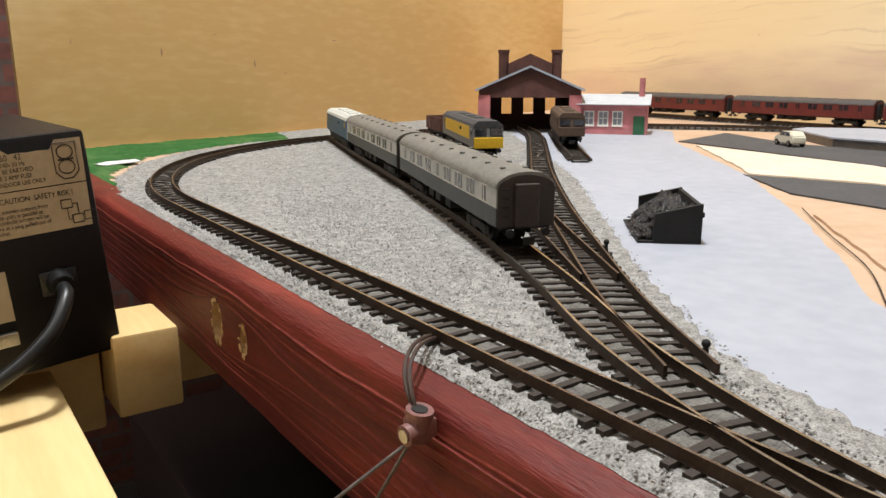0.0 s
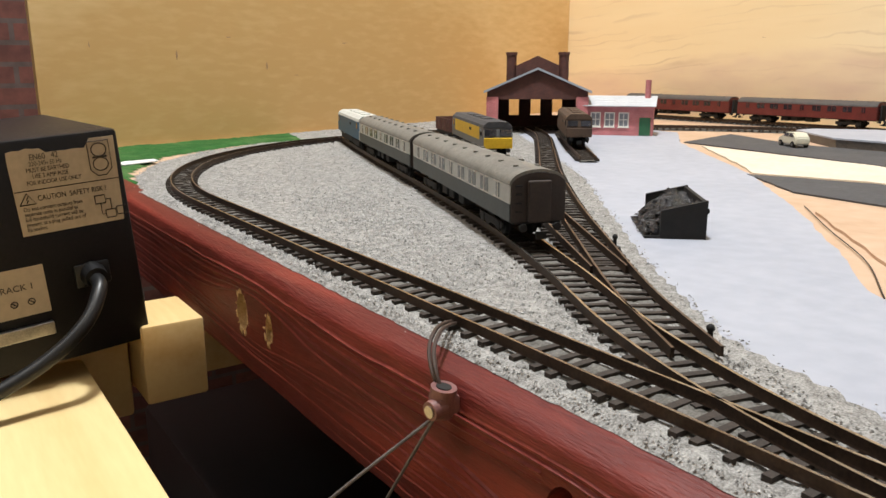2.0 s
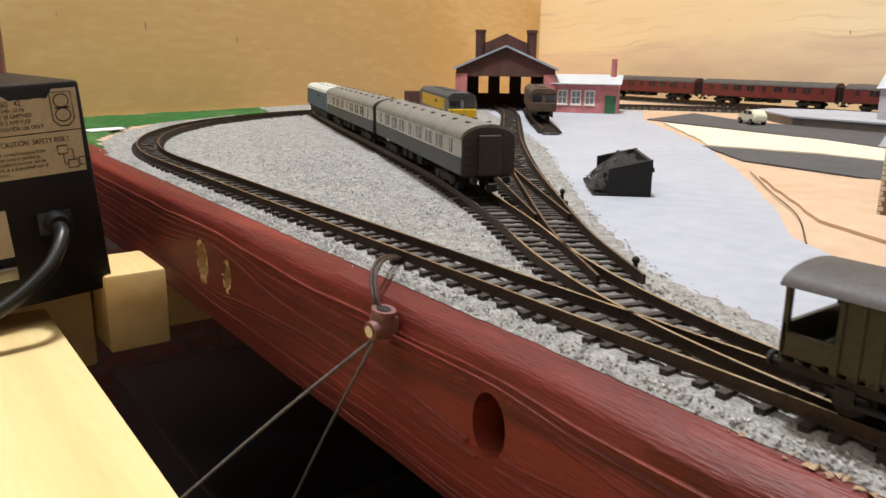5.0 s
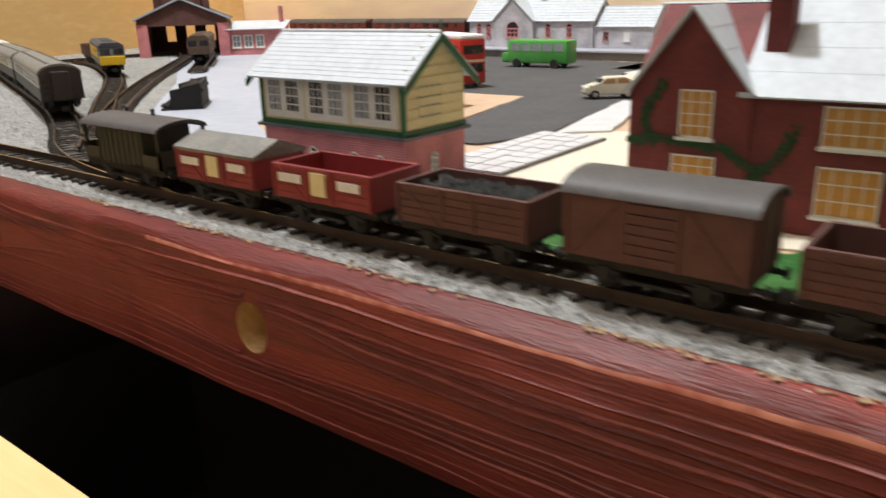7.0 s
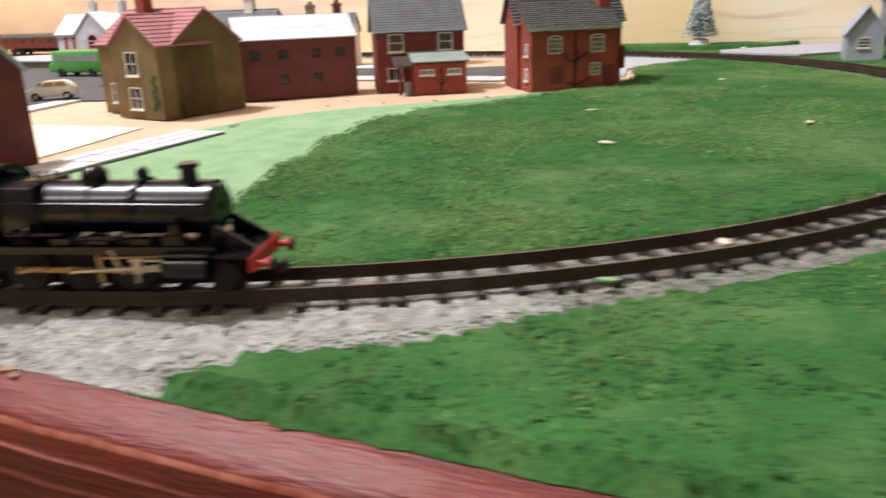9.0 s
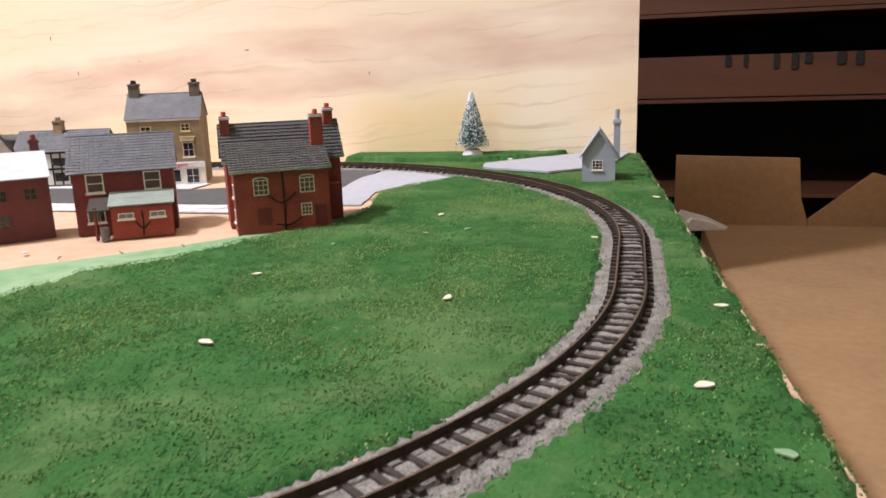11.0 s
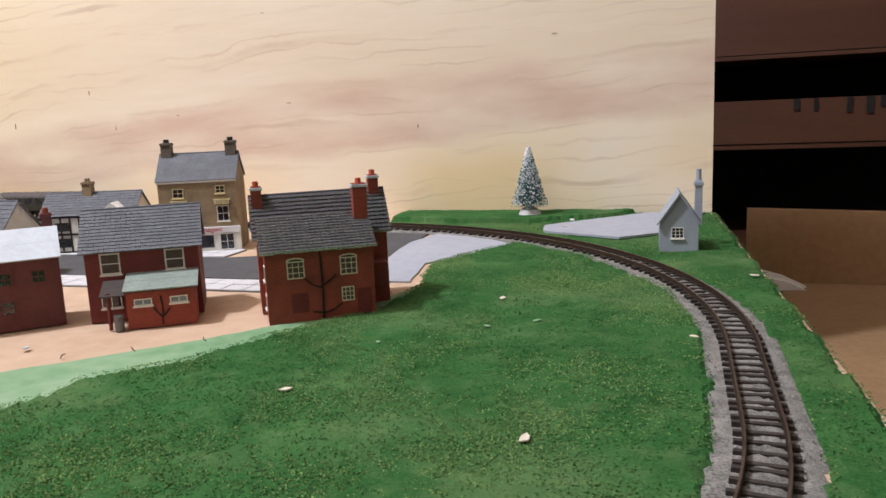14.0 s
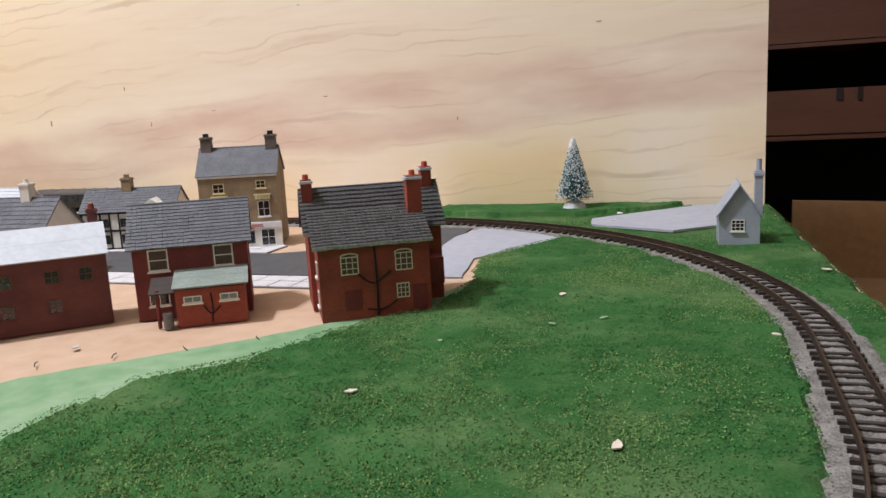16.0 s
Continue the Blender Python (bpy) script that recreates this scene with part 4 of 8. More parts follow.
def walls(bm, w, d, eave, ridge, x0=0.0, y0=0.0, along="x", z0=0.0):
    """A gabled block; along: the ridge's direction."""
    if along == "x":
        prism(bm, [(y0, z0), (y0 + d, z0), (y0 + d, eave), (y0 + d / 2, ridge), (y0, eave)], x0, x0 + w, "x")
    else:
        prism(bm, [(x0, z0), (x0 + w, z0), (x0 + w, eave), (x0 + w / 2, ridge), (x0, eave)], y0, y0 + d, "y")


def slope(parent, material, p, along, down, length, run, courses, thick=0.8, step=0.35, name="roof", rag=0.15, seed=1, tiles=0):
    """A roof slope built of overlapping courses: from p on the ridge, along it and down it."""
    a, dn = Vector(along).normalized(), Vector(down).normalized()
    up = a.cross(dn).normalized()
    if up.z < 0:
        up = -up
    rnd = random.Random(seed)
    p = Vector(p)
    group = None
    if not tiles:
        group = new(name)
        group.parent = parent
    bm = bmesh.new()
    for c in range(courses):
        s0, s1 = run * c / courses - (0.3 if c else 0), run * (c + 1) / courses
        cells = tiles or 1
        for k in range(cells):
            l0, l1 = length * k / cells, length * (k + 1) / cells - (0.12 if tiles else 0)
            j = rnd.uniform(-rag, rag)
            q = [p + a * l0 + dn * s0, p + a * l1 + dn * s0, p + a * l1 + dn * (s1 + j), p + a * l0 + dn * (s1 + j)]
            top = [bm.verts.new(v + up * (thick * 0.5 + (0.05 if i < 2 else step))) for i, v in enumerate(q)]
            bot = [bm.verts.new(v - up * 0.1) for v in q]
            bm.faces.new(top)
            bm.faces.new(bot[::-1])
            for i in range(4):
                side = bm.faces.new((top[i], bot[i], bot[(i + 1) % 4], top[(i + 1) % 4]))
                side.material_index = 1 if i == 2 and material is ROOF_DARK else 0
        if group:
            part("roof_course", bm, material, group)
            bm = bmesh.new()
    if group:
        bm.free()
        return group
    ob = part("slate_covering", bm, [material, TILE_EDGE], parent)
    ob["kind"] = "stuff"
    return ob


def roof(parent, material, w, d, eave, ridge, x0=0.0, y0=0.0, along="x", over=1.2, courses=10, tiles=0, step=0.35, ridge_cap=True, seed=1):
    if along == "x":
        half = d / 2
        r = Vector((0, 0, ridge))
        for sgn in (-1, 1):
            dn = Vector((0, sgn * half, eave - ridge))
            slope(parent, material, (x0 - over, y0 + half, ridge + 0.3), (1, 0, 0), dn, w + 2 * over, dn.length + over, courses, step=step, tiles=tiles, seed=seed)
        cap = ((x0 - over, y0 + half, ridge + 0.75), (x0 + w + over, y0 + half, ridge + 0.75))
    else:
        half = w / 2
        for sgn in (-1, 1):
            dn = Vector((sgn * half, 0, eave - ridge))
            slope(parent, material, (x0 + half, y0 - over, ridge + 0.3), (0, 1, 0), dn, d + 2 * over, dn.length + over, courses, step=step, tiles=tiles, seed=seed)
        cap = ((x0 + half, y0 - over, ridge + 0.75), (x0 + half, y0 + d + over, ridge + 0.75))
    if ridge_cap:
        bm = bmesh.new()
        tube(bm, *cap, 0.55, n=8)
        part("ridge", bm, material, parent)


def chimney(parent, x, y, z0, z1, w=4.0, d=3.5, material=None, pots=2, pot_mat=None, cap_mat=None):
    ch = new("chimney")
    ch.parent = parent
    bm = bmesh.new()
    box(bm, x - w / 2, y - d / 2, z0, x + w / 2, y + d / 2, z1)
    part("shaft", bm, material or RED_WALL, ch)
    bm = bmesh.new()
    box(bm, x - w / 2 - 0.5, y - d / 2 - 0.5, z1 - 1.6, x + w / 2 + 0.5, y + d / 2 + 0.5, z1 - 0.4, 0.15)
    part("cap", bm, cap_mat or material or RED_WALL, ch)
    for k in range(pots):
        bm = bmesh.new()
        px = x + (k - (pots - 1) / 2) * 1.8
        tube(bm, (px, y, z1 - 0.5), (px, y, z1 + 2.2), 1.1 if pots > 1 else 1.4, 0.9 if pots > 1 else 1.2, 12)
        part("pot", bm, pot_mat or RED_WALL, ch, smooth=True)
    return ch


def door(parent, m, u, w, h, material, z=0.0):
    m = m.copy()
    m.translation = m.translation * 0.001
    bm = bmesh.new()
    box(bm, 0, -0.25, 0, w, 0.1, h, 0.1)
    box(bm, 0.4, -0.4, h * 0.55, w - 0.4, 0.0, h - 0.5)
    box(bm, 0.4, -0.4, 0.5, w - 0.4, 0.0, h * 0.48)
    part("door", bm, material, parent, m=m @ pose(u * 0.001, 0, z * 0.001))


def body(parent, bm, material, name="wall", label=""):
    return part(name, bm, material, parent, label)


def leaf_clump(bm, c, r, rnd):
    v = [bm.verts.new((c[0] + r * a * rnd.uniform(0.6, 1.3), c[1] + 0.4 * r * e, c[2] + r * d * rnd.uniform(0.6, 1.3))) for a, d, e in ((1, 0, 0), (0, 1, 0), (-1, 0, 0), (0, -1, 0), (0, 0, -1))]
    for i in range(4):
        bm.faces.new((v[i], v[(i + 1) % 4], v[4]))


def signal_box():
    b = thing("signal_box", "signal box with cream glazed upper storey and pink brick base", "signal box", 0.0465, 0.026, 0.0007, -91)
    w, d, fl, ev, rg = 56, 25, 15.4, 31, 41
    bm = bmesh.new()
    box(bm, 0, 0, 0, w, d, fl)
    body(b, bm, PINK_WALL, "base_wall", "pink brick lower storey")
    bm = bmesh.new()
    box(bm, -1.4, -1.4, fl, w + 1.4, d + 1.4, fl + 0.8)
    body(b, bm, ROOF_SLATE, "floor_ledge")
    bm = bmesh.new()
    box(bm, -0.4, -0.4, fl + 0.8, w + 0.4, d + 0.4, fl + 2.2)
    body(b, bm, GREEN_TRIM, "plinth", "dark green band")
    bm = bmesh.new()
    prism(bm, [(0, fl + 2.2), (d, fl + 2.2), (d, ev), (d / 2, rg), (0, ev)], 0, w, "x")
    body(b, bm, CREAM, "upper_wall", "cream boarded upper storey")
    for k in range(9):
        z = fl + 3 + k * 2.6
        half = d / 2 if z < ev else max(0.5, d / 2 * (rg - z) / (rg - ev))
        bm = bmesh.new()
        box(bm, w, d / 2 - half + 0.3, z, w + 0.28, d / 2 + half - 0.3, z + 1.9)
        body(b, bm, CREAM, "gable_board")
    for x in (-0.3, w - 0.9):
        bm = bmesh.new()
        box(bm, x, -0.45, fl + 2.2, x + 1.2, 0.6, ev + 0.4)
        body(b, bm, GREEN_TRIM, "corner_post")
    f = face("front", w, d)
    for k in range(3):
        bm = bmesh.new()
        box(bm, 2.2 + k * 17.6, -0.3, fl + 2.8, 18.6 + k * 17.6, 0.1, ev - 0.6)
        body(b, bm, WHITE, "window_surround")
        for j in range(2):
            window(b, f @ pose(0, -0.3, 0), 3.4 + k * 17.6 + j * 7.6, fl + 4.4, 6.0, 9.4, 3, 4, WHITE, GLASS_DARK if (k + j) % 2 else GLASS, False, bar=0.3)
    window(b, face("right", w, d), 5.5, fl + 4.6, 9.5, 9.0, 4, 3, CREAM, GLASS, False)
    for u in (9.5, 19.5, 36, 45.5):
        window(b, f, u, 5.0, 2.8, 4.4, 2, 2, WHITE, GLASS_DARK, True, True)
    window(b, face("right", w, d), 10, 5.0, 2.8, 4.4, 2, 2, WHITE, GLASS_DARK, True, True)
    for u in (3, 31):
        bm = bmesh.new()
        box(bm, u, -0.5, 2.6, u + 20, 0.1, 3.2)
        body(b, bm, WHITE, "string_course", "white raised line")
    for u in (8, 36):
        bm = bmesh.new()
        box(bm, u, -0.4, 0.1, u + 13, 0.1, 1.4)
        body(b, bm, MATT_BLACK, "rod_opening", "dark slot for the point rods")
    roof(b, ROOF_PALE, w, d, ev, rg, over=3.0, courses=11, step=0.14)
    for x in (-3.2, w + 2.6):
        bm = bmesh.new()
        for s in (-1, 1):
            prism(bm, [(d / 2, rg + 0.6), (d / 2 + s * (d / 2 + 3), ev - 2.3), (d / 2 + s * (d / 2 + 3), ev - 4.3), (d / 2, rg - 1.4)], x, x + 0.6, "x")
        body(b, bm, GREEN_TRIM, "bargeboard", "dark green bargeboard")
    bm = bmesh.new()
    tube(bm, (w + 2.9, d / 2, rg), (w + 2.9, d / 2, rg + 4), 0.5, 0.2)
    body(b, bm, GREEN_TRIM, "finial")


def brick_house():
    b = thing("brick_house", "dark red brick house with amber windows and painted ivy", "house", 0.066, -0.0820, 0.0007, -88)
    w, d, ev, rg = 63.5, 40, 29, 47
    gw = 27
    bm = bmesh.new()
    walls(bm, w, d, ev, rg)
    body(b, bm, DARK_RED, "main_wall")
    bm = bmesh.new()
    walls(bm, gw, 24, ev, rg - 0.5, 0, -0.6, "y")
    body(b, bm, DARK_RED, "gable_wall")
    slope(b, ROOF_PALE, (gw - 3, d / 2, rg + 0.3), (1, 0, 0), (0, -d / 2, ev - rg), w - gw + 5, 28.3, 4, step=0.10, rag=0.05)
    slope(b, ROOF_PALE, (-1.5, d / 2, rg + 0.3), (1, 0, 0), (0, d / 2, ev - rg), w + 3.5, 28, 4, step=0.10, rag=0.05)
    for s in (-1, 1):
        dn = Vector((s * gw / 2, 0, ev - rg + 0.5))
        slope(b, ROOF_PALE, (gw / 2, -2.4, rg - 0.2), (0, 1, 0), dn, 23.5, dn.length + (1.6 if s < 0 else 0.6), 4, step=0.10, rag=0.05)
    f, r = face("front", w, d), face("right", w, d)
    g = f @ pose(0, -0.6, 0)
    for u, z, h in ((11.6, 19, 10.5), (10.4, 5.5, 9.5)):
        window(b, g, u, z, 7.4 if z > 9 else 9.8, h, 3, 4, WHITE, AMBER, bar=0.22)
    for z, h in ((19, 8.4), (4.5, 10.5)):
        window(b, f, 41, z, 12, h, 4, 3, WHITE, AMBER, bar=0.22)
    for u, z, h in ((7, 19, 8.5), (7, 4.5, 10)):
        window(b, r, u, z, 7.5, h, 2, 2, AMBER, AMBER, bar=0.2)
    chimney(b, gw + 1.8, 11, 30, 52, 5, 6, DARK_RED, 2, DARK_RED)
    # painted ivy: a wandering stem with many leaf clumps
    rnd = random.Random(3)
    bm = bmesh.new()
    lines = [[(0.3, 17.5), (8, 18.2), (18, 17.0), (24, 16), (30, 10), (31, 4)], [(28, 11), (33, 16), (36, 22)], [(5, 17.5), (4, 24), (8, 31)], [(57, 2), (59, 10), (56, 17), (60, 24)]]
    for ln in lines:
        pts = curve3([(a, -0.75 if a < gw else -0.15, c) for a, c in ln], 10)
        rope(bm, pts, 0.3, 5)
        for p in pts:
            for k in range(5):
                q = p + Vector((rnd.uniform(-1.1, 1.1), rnd.uniform(-0.3, 0), rnd.uniform(-1.1, 1.1)))
                leaf_clump(bm, q, rnd.uniform(0.3, 0.7), rnd)
    body(b, bm, IVY, "ivy", "dark green painted ivy")


def chapel():
    b = thing("chapel_hall", "brown stone hall with arched windows and grey roof", "hall", 0.1635, 0.114, 0.0007, -90)
    w, d, ev, rg = 50, 32, 22, 35
    bm = bmesh.new()
    walls(bm, w, d, ev, rg)
    body(b, bm, BROWN_WALL)
    roof(b, ROOF_MID, w, d, ev, rg, over=1.8, courses=3, step=0.1)
    for u in (9, 30):
        window(b, face("front", w, d), u, 5, 6, 8, 2, 1, WHITE, GLASS_DARK, True, True)
    for u in (4, 22.5):
        window(b, face("right", w, d), u, 6, 5.2, 8.0, 1, 1, SAND, GLASS_DARK, True, True, rise=0.5)
    window(b, face("right", w, d), 13.2, 1.5, 5.4, 12.0, 1, 1, SAND, LOCO_BLUE, False, True, name="arched_door", rise=0.5)
    bm = bmesh.new()
    box(bm, w, 11, 0, w + 5, 21, 1.6, 0.3)
    body(b, bm, SAND, "doorstep", "pale stone doorstep")
    for k in range(14):
        for x in (-0.15, w - 1.6):
            bm = bmesh.new()
            box(bm, x, -0.2, k * 1.6, x + (1.8 if k % 2 else 1.1), 1.2, k * 1.6 + 1.3)
            body(b, bm, SAND, "quoin")


def olive_house():
    b = thing("olive_house", "olive-brown brick villa with a dusty pink tiled roof", "house", 0.2065, -0.0625, 0.0006, -101)
    w, d, ev, rg = 54, 46, 31, 45
    bm = bmesh.new()
    walls(bm, w, d - 8, ev, rg, 0, 8)
    body(b, bm, OLIVE_WALL)
    bm = bmesh.new()
    walls(bm, 32, 30, ev, rg - 2, w - 32, 0, "y")
    body(b, bm, OLIVE_WALL, "gable_wall")
    roof(b, ROOF_PINK, w, d - 8, ev, rg, 0, 8, courses=9)
    roof(b, ROOF_PINK, 32, 27, ev, rg - 2, w - 32, 0, "y", courses=8, seed=4)
    f = face("front", w, d)
    for z, h in ((4, 9.5), (18.5, 10)):
        window(b, f, w - 22, z, 8.5, h, 2, 2, WHITE, GLASS_DARK)
    window(b, f @ pose(0, 8, 0), 7, 5, 5, 9, 2, 2, WHITE, GLASS_DARK)
    chimney(b, 20, 22, 36, 58, 6, 5, RED_WALL, 2)
    bm = bmesh.new()
    rnd = random.Random(8)
    for k in range(60):
        leaf_clump(bm, (w - 5 + rnd.uniform(-2, 2) + (k % 20) * 0.1, -0.1, 4 + k * 0.25), rnd.uniform(0.4, 0.9), rnd)
    body(b, bm, IVY, "ivy", "painted creeper")


def mill():
    b = thing("mill_building", "maroon brick workshop with a pale grey sloping roof", "workshop", 0.2585, -0.1095, 0.0006, -46)
    w, d, ev, bk = 60, 26, 29.5, 42
    bm = bmesh.new()
    prism(bm, [(0, 0), (d, 0), (d, ev + 6), (d * 0.6, bk - 2), (0, ev)], 0, w, "x")
    body(b, bm, MAROON_WALL)
    slope(b, ROOF_PALE, (-1, d * 0.62, bk - 1.6), (1, 0, 0), (0, -d * 0.62, ev - bk + 2), w + 2, 20.5, 2, step=0.1, rag=0.0)
    slope(b, ROOF_PALE, (-1, d * 0.6, bk - 1.6), (1, 0, 0), (0, d * 0.4, ev + 6 - bk), w + 2, 12, 2, step=0.1, rag=0.0)
    f = face("front", w, d)
    for u in (6, 20, 37, 49.5):
        window(b, f, u - 0.6, 19.0, 5.6, 5.8, 2, 2, MAROON_WALL, GLASS_DARK, False, bar=0.35)
    for u in (20, 37):
        window(b, f, u - 0.6, 7.0, 5.6, 5.8, 2, 2, MAROON_WALL, GLASS_DARK, True, bar=0.35)
    chimney(b, w - 3, d - 3, 30, 46, 4, 4, MAROON_WALL, 1)


def terrace_house():
    b = thing("terrace_house", "dark red brick house with slate roof and brick outhouse", "house", 0.3020, -0.1640, 0.0006, -58)
    w, d, ev, rg = 46, 32, 31, 46
    bm = bmesh.new()
    walls(bm, w, d, ev, rg)
    body(b, bm, DARK_RED)
    roof(b, ROOF_SLATE, w, d, ev, rg, over=2.0, courses=13, tiles=24, seed=2)
    f = face("front", w, d)
    for u in (6, 32):
        window(b, f, u, 20.5, 8, 9, 1, 2, WHITE, DULL_PANE, bar=0.4)
    window(b, f, 5, 6, 8, 6.5, 2, 1, WHITE, GLASS_DARK)
    bm = bmesh.new()
    prism(bm, [(-17, 0), (0, 0), (0, 19), (-17, 15)], 17, 44, "x")
    body(b, bm, RED_WALL, "outhouse", "bright red brick outhouse")
    slope(b, GREEN_SLATE, (16, 0, 20), (1, 0, 0), (0, -17, -4), 29.5, 18.6, 2, step=0.1, rag=0.05, name="outhouse_roof")
    slope(b, COACH_END, (7, -3, 18), (1, 0, 0), (0, -14, -4), 9.6, 14.5, 2, step=0.1, rag=0.05, name="porch_roof")
    g = f @ pose(0, -17, 0)
    for u in (20, 34):
        window(b, g, u, 9.5, 7, 2.8, 2, 1, WHITE, GLASS)
    bm = bmesh.new()
    rope(bm, curve3([(30.5, -17.4, 13), (30.9, -17.4, 8), (30.3, -17.4, 1)], 8), 0.35, 6)
    rope(bm, curve3([(27.5, -17.4, 8), (30.5, -17.4, 4.5), (34, -17.4, 7.5)], 8), 0.3, 6)
    body(b, bm, MATT_BLACK, "drainpipe")
    bm = bmesh.new()
    tube(bm, (10, -15, 0), (10, -15, 15.5), 0.8)
    body(b, bm, DARK_RED, "porch_post")
    bm = bmesh.new()
    tube(bm, (13.6, -17, 0), (13.6, -17, 6.5), 2.0, n=12)
    body(b, bm, LOCO_GREY, "water_butt", "grey water butt")


def red_house():
    b = thing("red_house", "orange-red brick cottage with dark slates and three chimneys", "house", 0.3105, -0.2445, 0.0006, -58)
    w, d, ev, rg = 44, 20, 30, 41
    bm = bmesh.new()
    prism(bm, [(0, 0), (d + 4, 0), (d + 4, rg), (d, rg), (0, ev)], 0, w, "x")
    body(b, bm, RED_WALL)
    slope(b, ROOF_DARK, (-2, d + 1, rg + 0.4), (1, 0, 0), (0, -d - 1, ev - rg), w + 3.5, 26, 13, tiles=24, step=0.85, rag=0.3)
    bm = bmesh.new()
    walls(bm, w + 12, 27, 33, 49, -2, d + 1)
    body(b, bm, RED_WALL, "rear_wall")
    roof(b, ROOF_DARK, w + 12, 27, 33, 49, -2, d + 1, over=2.0, courses=11, tiles=30, step=0.85, seed=7)
    f = face("front", w, d)
    for u in (8.5, 30):
        window(b, f, u, 18.3, 7, 7.2, 3, 3, PALE_CREAM, DULL_PANE, False, True, rise=0.17)
    window(b, f, 30, 7.2, 5.2, 6, 3, 3, PALE_CREAM, DULL_PANE, False)
    bm = bmesh.new()
    box(bm, 9.5, -0.3, 4, 16, 0.1, 12)
    body(b, bm, DARK_RED, "blocked_window", "bricked-up window")
    door(b, f, 36.5, 5.6, 12, DARK_RED)
    bm = bmesh.new()
    box(bm, 35.8, -1.5, 0, 42.6, 0, 0.9)
    body(b, bm, LOCO_GREY, "doorstep")
    bm = bmesh.new()
    rope(bm, curve3([(22, -0.4, 29), (22.3, -0.4, 15), (22, -0.4, 0.5)], 8), 0.45, 6)
    rope(bm, curve3([(15, -0.35, 18.5), (19, -0.35, 15), (22, -0.4, 14.2)], 6), 0.3, 6)
    rope(bm, curve3([(22, -0.4, 14.5), (26, -0.35, 17), (28, -0.35, 19)], 6), 0.3, 6)
    rope(bm, curve3([(18, -0.35, 4), (24, -0.35, 3.4), (30, -0.35, 6.5)], 6), 0.3, 6)
    body(b, bm, MATT_BLACK, "drainpipe", "black drainpipes")
    le = face("left", w, d)
    for u, z in ((8, 5), (8, 17)):
        window(b, le, u, z, 6, 6, 2, 2, WHITE, GLASS)
    bm = bmesh.new()
    box(bm, w, 10, 9, w + 8, 20, 20)
    body(b, bm, DARK_RED, "lean_to", "dark timber lean-to")
    chimney(b, w - 2, d - 3, 36, 54, 6, 6, RED_WALL, 1, POT, ROOF_PALE)
    chimney(b, -0.5, d + 12, 42, 54, 4.5, 5, RED_WALL, 1, POT, ROOF_PALE)
    chimney(b, w + 7, d + 14, 42, 56, 4.5, 5, RED_WALL, 1, POT, ROOF_PALE)


def hut():
    b = thing("platelayer_hut", "blue-grey plastic hut with a small chimney on the grass", "hut", 0.473, -0.3925, 0.0026, -88)
    w, d, ev, rg = 20, 26, 16.5, 31
    bm = bmesh.new()
    walls(bm, w, d, ev, rg, along="y")
    body(b, bm, BLUE_GREY)
    roof(b, BLUE_GREY, w, d, ev, rg, along="y", over=2.2, courses=3, step=0.15)
    window(b, face("front", w, d), 6, 7.5, 6.5, 6, 3, 3, WHITE, GLASS_DARK)
    door(b, face("left", w, d), 9, 6, 13, BLUE_GREY)
    bm = bmesh.new()
    box(bm, w - 1, d - 7, 12, w + 3, d - 2, 37, 0.2)
    box(bm, w - 1.6, d - 7.6, 34, w + 3.6, d - 1.4, 36, 0.2)
    tube(bm, (w + 1, d - 4.5, 36), (w + 1, d - 4.5, 43), 1.4)
    body(b, bm, BLUE_GREY, "chimney")


def shop():
    b = thing("corner_shop", "tan stone shop with white shopfront and two chimneys", "shop", 0.4580, -0.0840, 0.0008, -68)
    w, d, ev, rg = 49, 34, 46, 62
    bm = bmesh.new()
    walls(bm, w, d, ev, rg)
    body(b, bm, TAN_WALL)
    roof(b, ROOF_SLATE, w, d, ev, rg, over=1.0, courses=3, step=0.08, seed=3)
    bm = bmesh.new()
    box(bm, -0.5, -0.7, ev - 1.6, w + 0.5, 0.1, ev)
    body(b, bm, WHITE, "gutter")
    f = face("front", w, d)
    window(b, f, 9, 35, 7, 6, 2, 2, CREAM, GLASS_DARK)
    window(b, f, 36, 37, 6, 5, 2, 2, CREAM, GLASS_DARK)
    window(b, f, 36, 19, 7.5, 10, 2, 2, WHITE, GLASS_DARK)
    for u in (8, 35):
        bm = bmesh.new()
        box(bm, u - 0.6, -1.9, 32.6, u + 9.8, 0, 33.3)
        rail = body(b, bm, CREAM, "window_box")
        for k in range(6):
            bm = bmesh.new()
            box(bm, u + k * 1.6, -1.8, 30, u + 1.1 + k * 1.6, 0, 32.6)
            part("slat", bm, CREAM, rail)
    bm = bmesh.new()
    box(bm, 0, -3.0, 0, w + 1, 0, 15.5)
    body(b, bm, WHITE, "shopfront")
    bm = bmesh.new()
    box(bm, 16, -3.3, 2.5, 33, -2.8, 10.5)
    body(b, bm, GLASS_DARK, "shop_window")
    g = f @ pose(0, -3, 0)
    window(b, g, 37, 0.8, 9, 10.5, 2, 2, WHITE, GLASS_DARK, False, name="shop_door")
    bm = bmesh.new()
    box(bm, -0.5, -3.8, 12, w + 1.5, -2.6, 15.8, 0.15)
    body(b, bm, PAPER, "fascia")
    words("sign_lettering", "Newsagent", 0.0042, RED_PAINT, b, pose(0.020, -0.00392, 0.0128, 90, 0, 0))
    chimney(b, 4, d / 2, 54, 70, 6.5, 6, SOOT_STONE, 2, MATT_BLACK)
    chimney(b, w - 4, d / 2, 54, 70, 6.5, 6, SOOT_STONE, 2, MATT_BLACK)


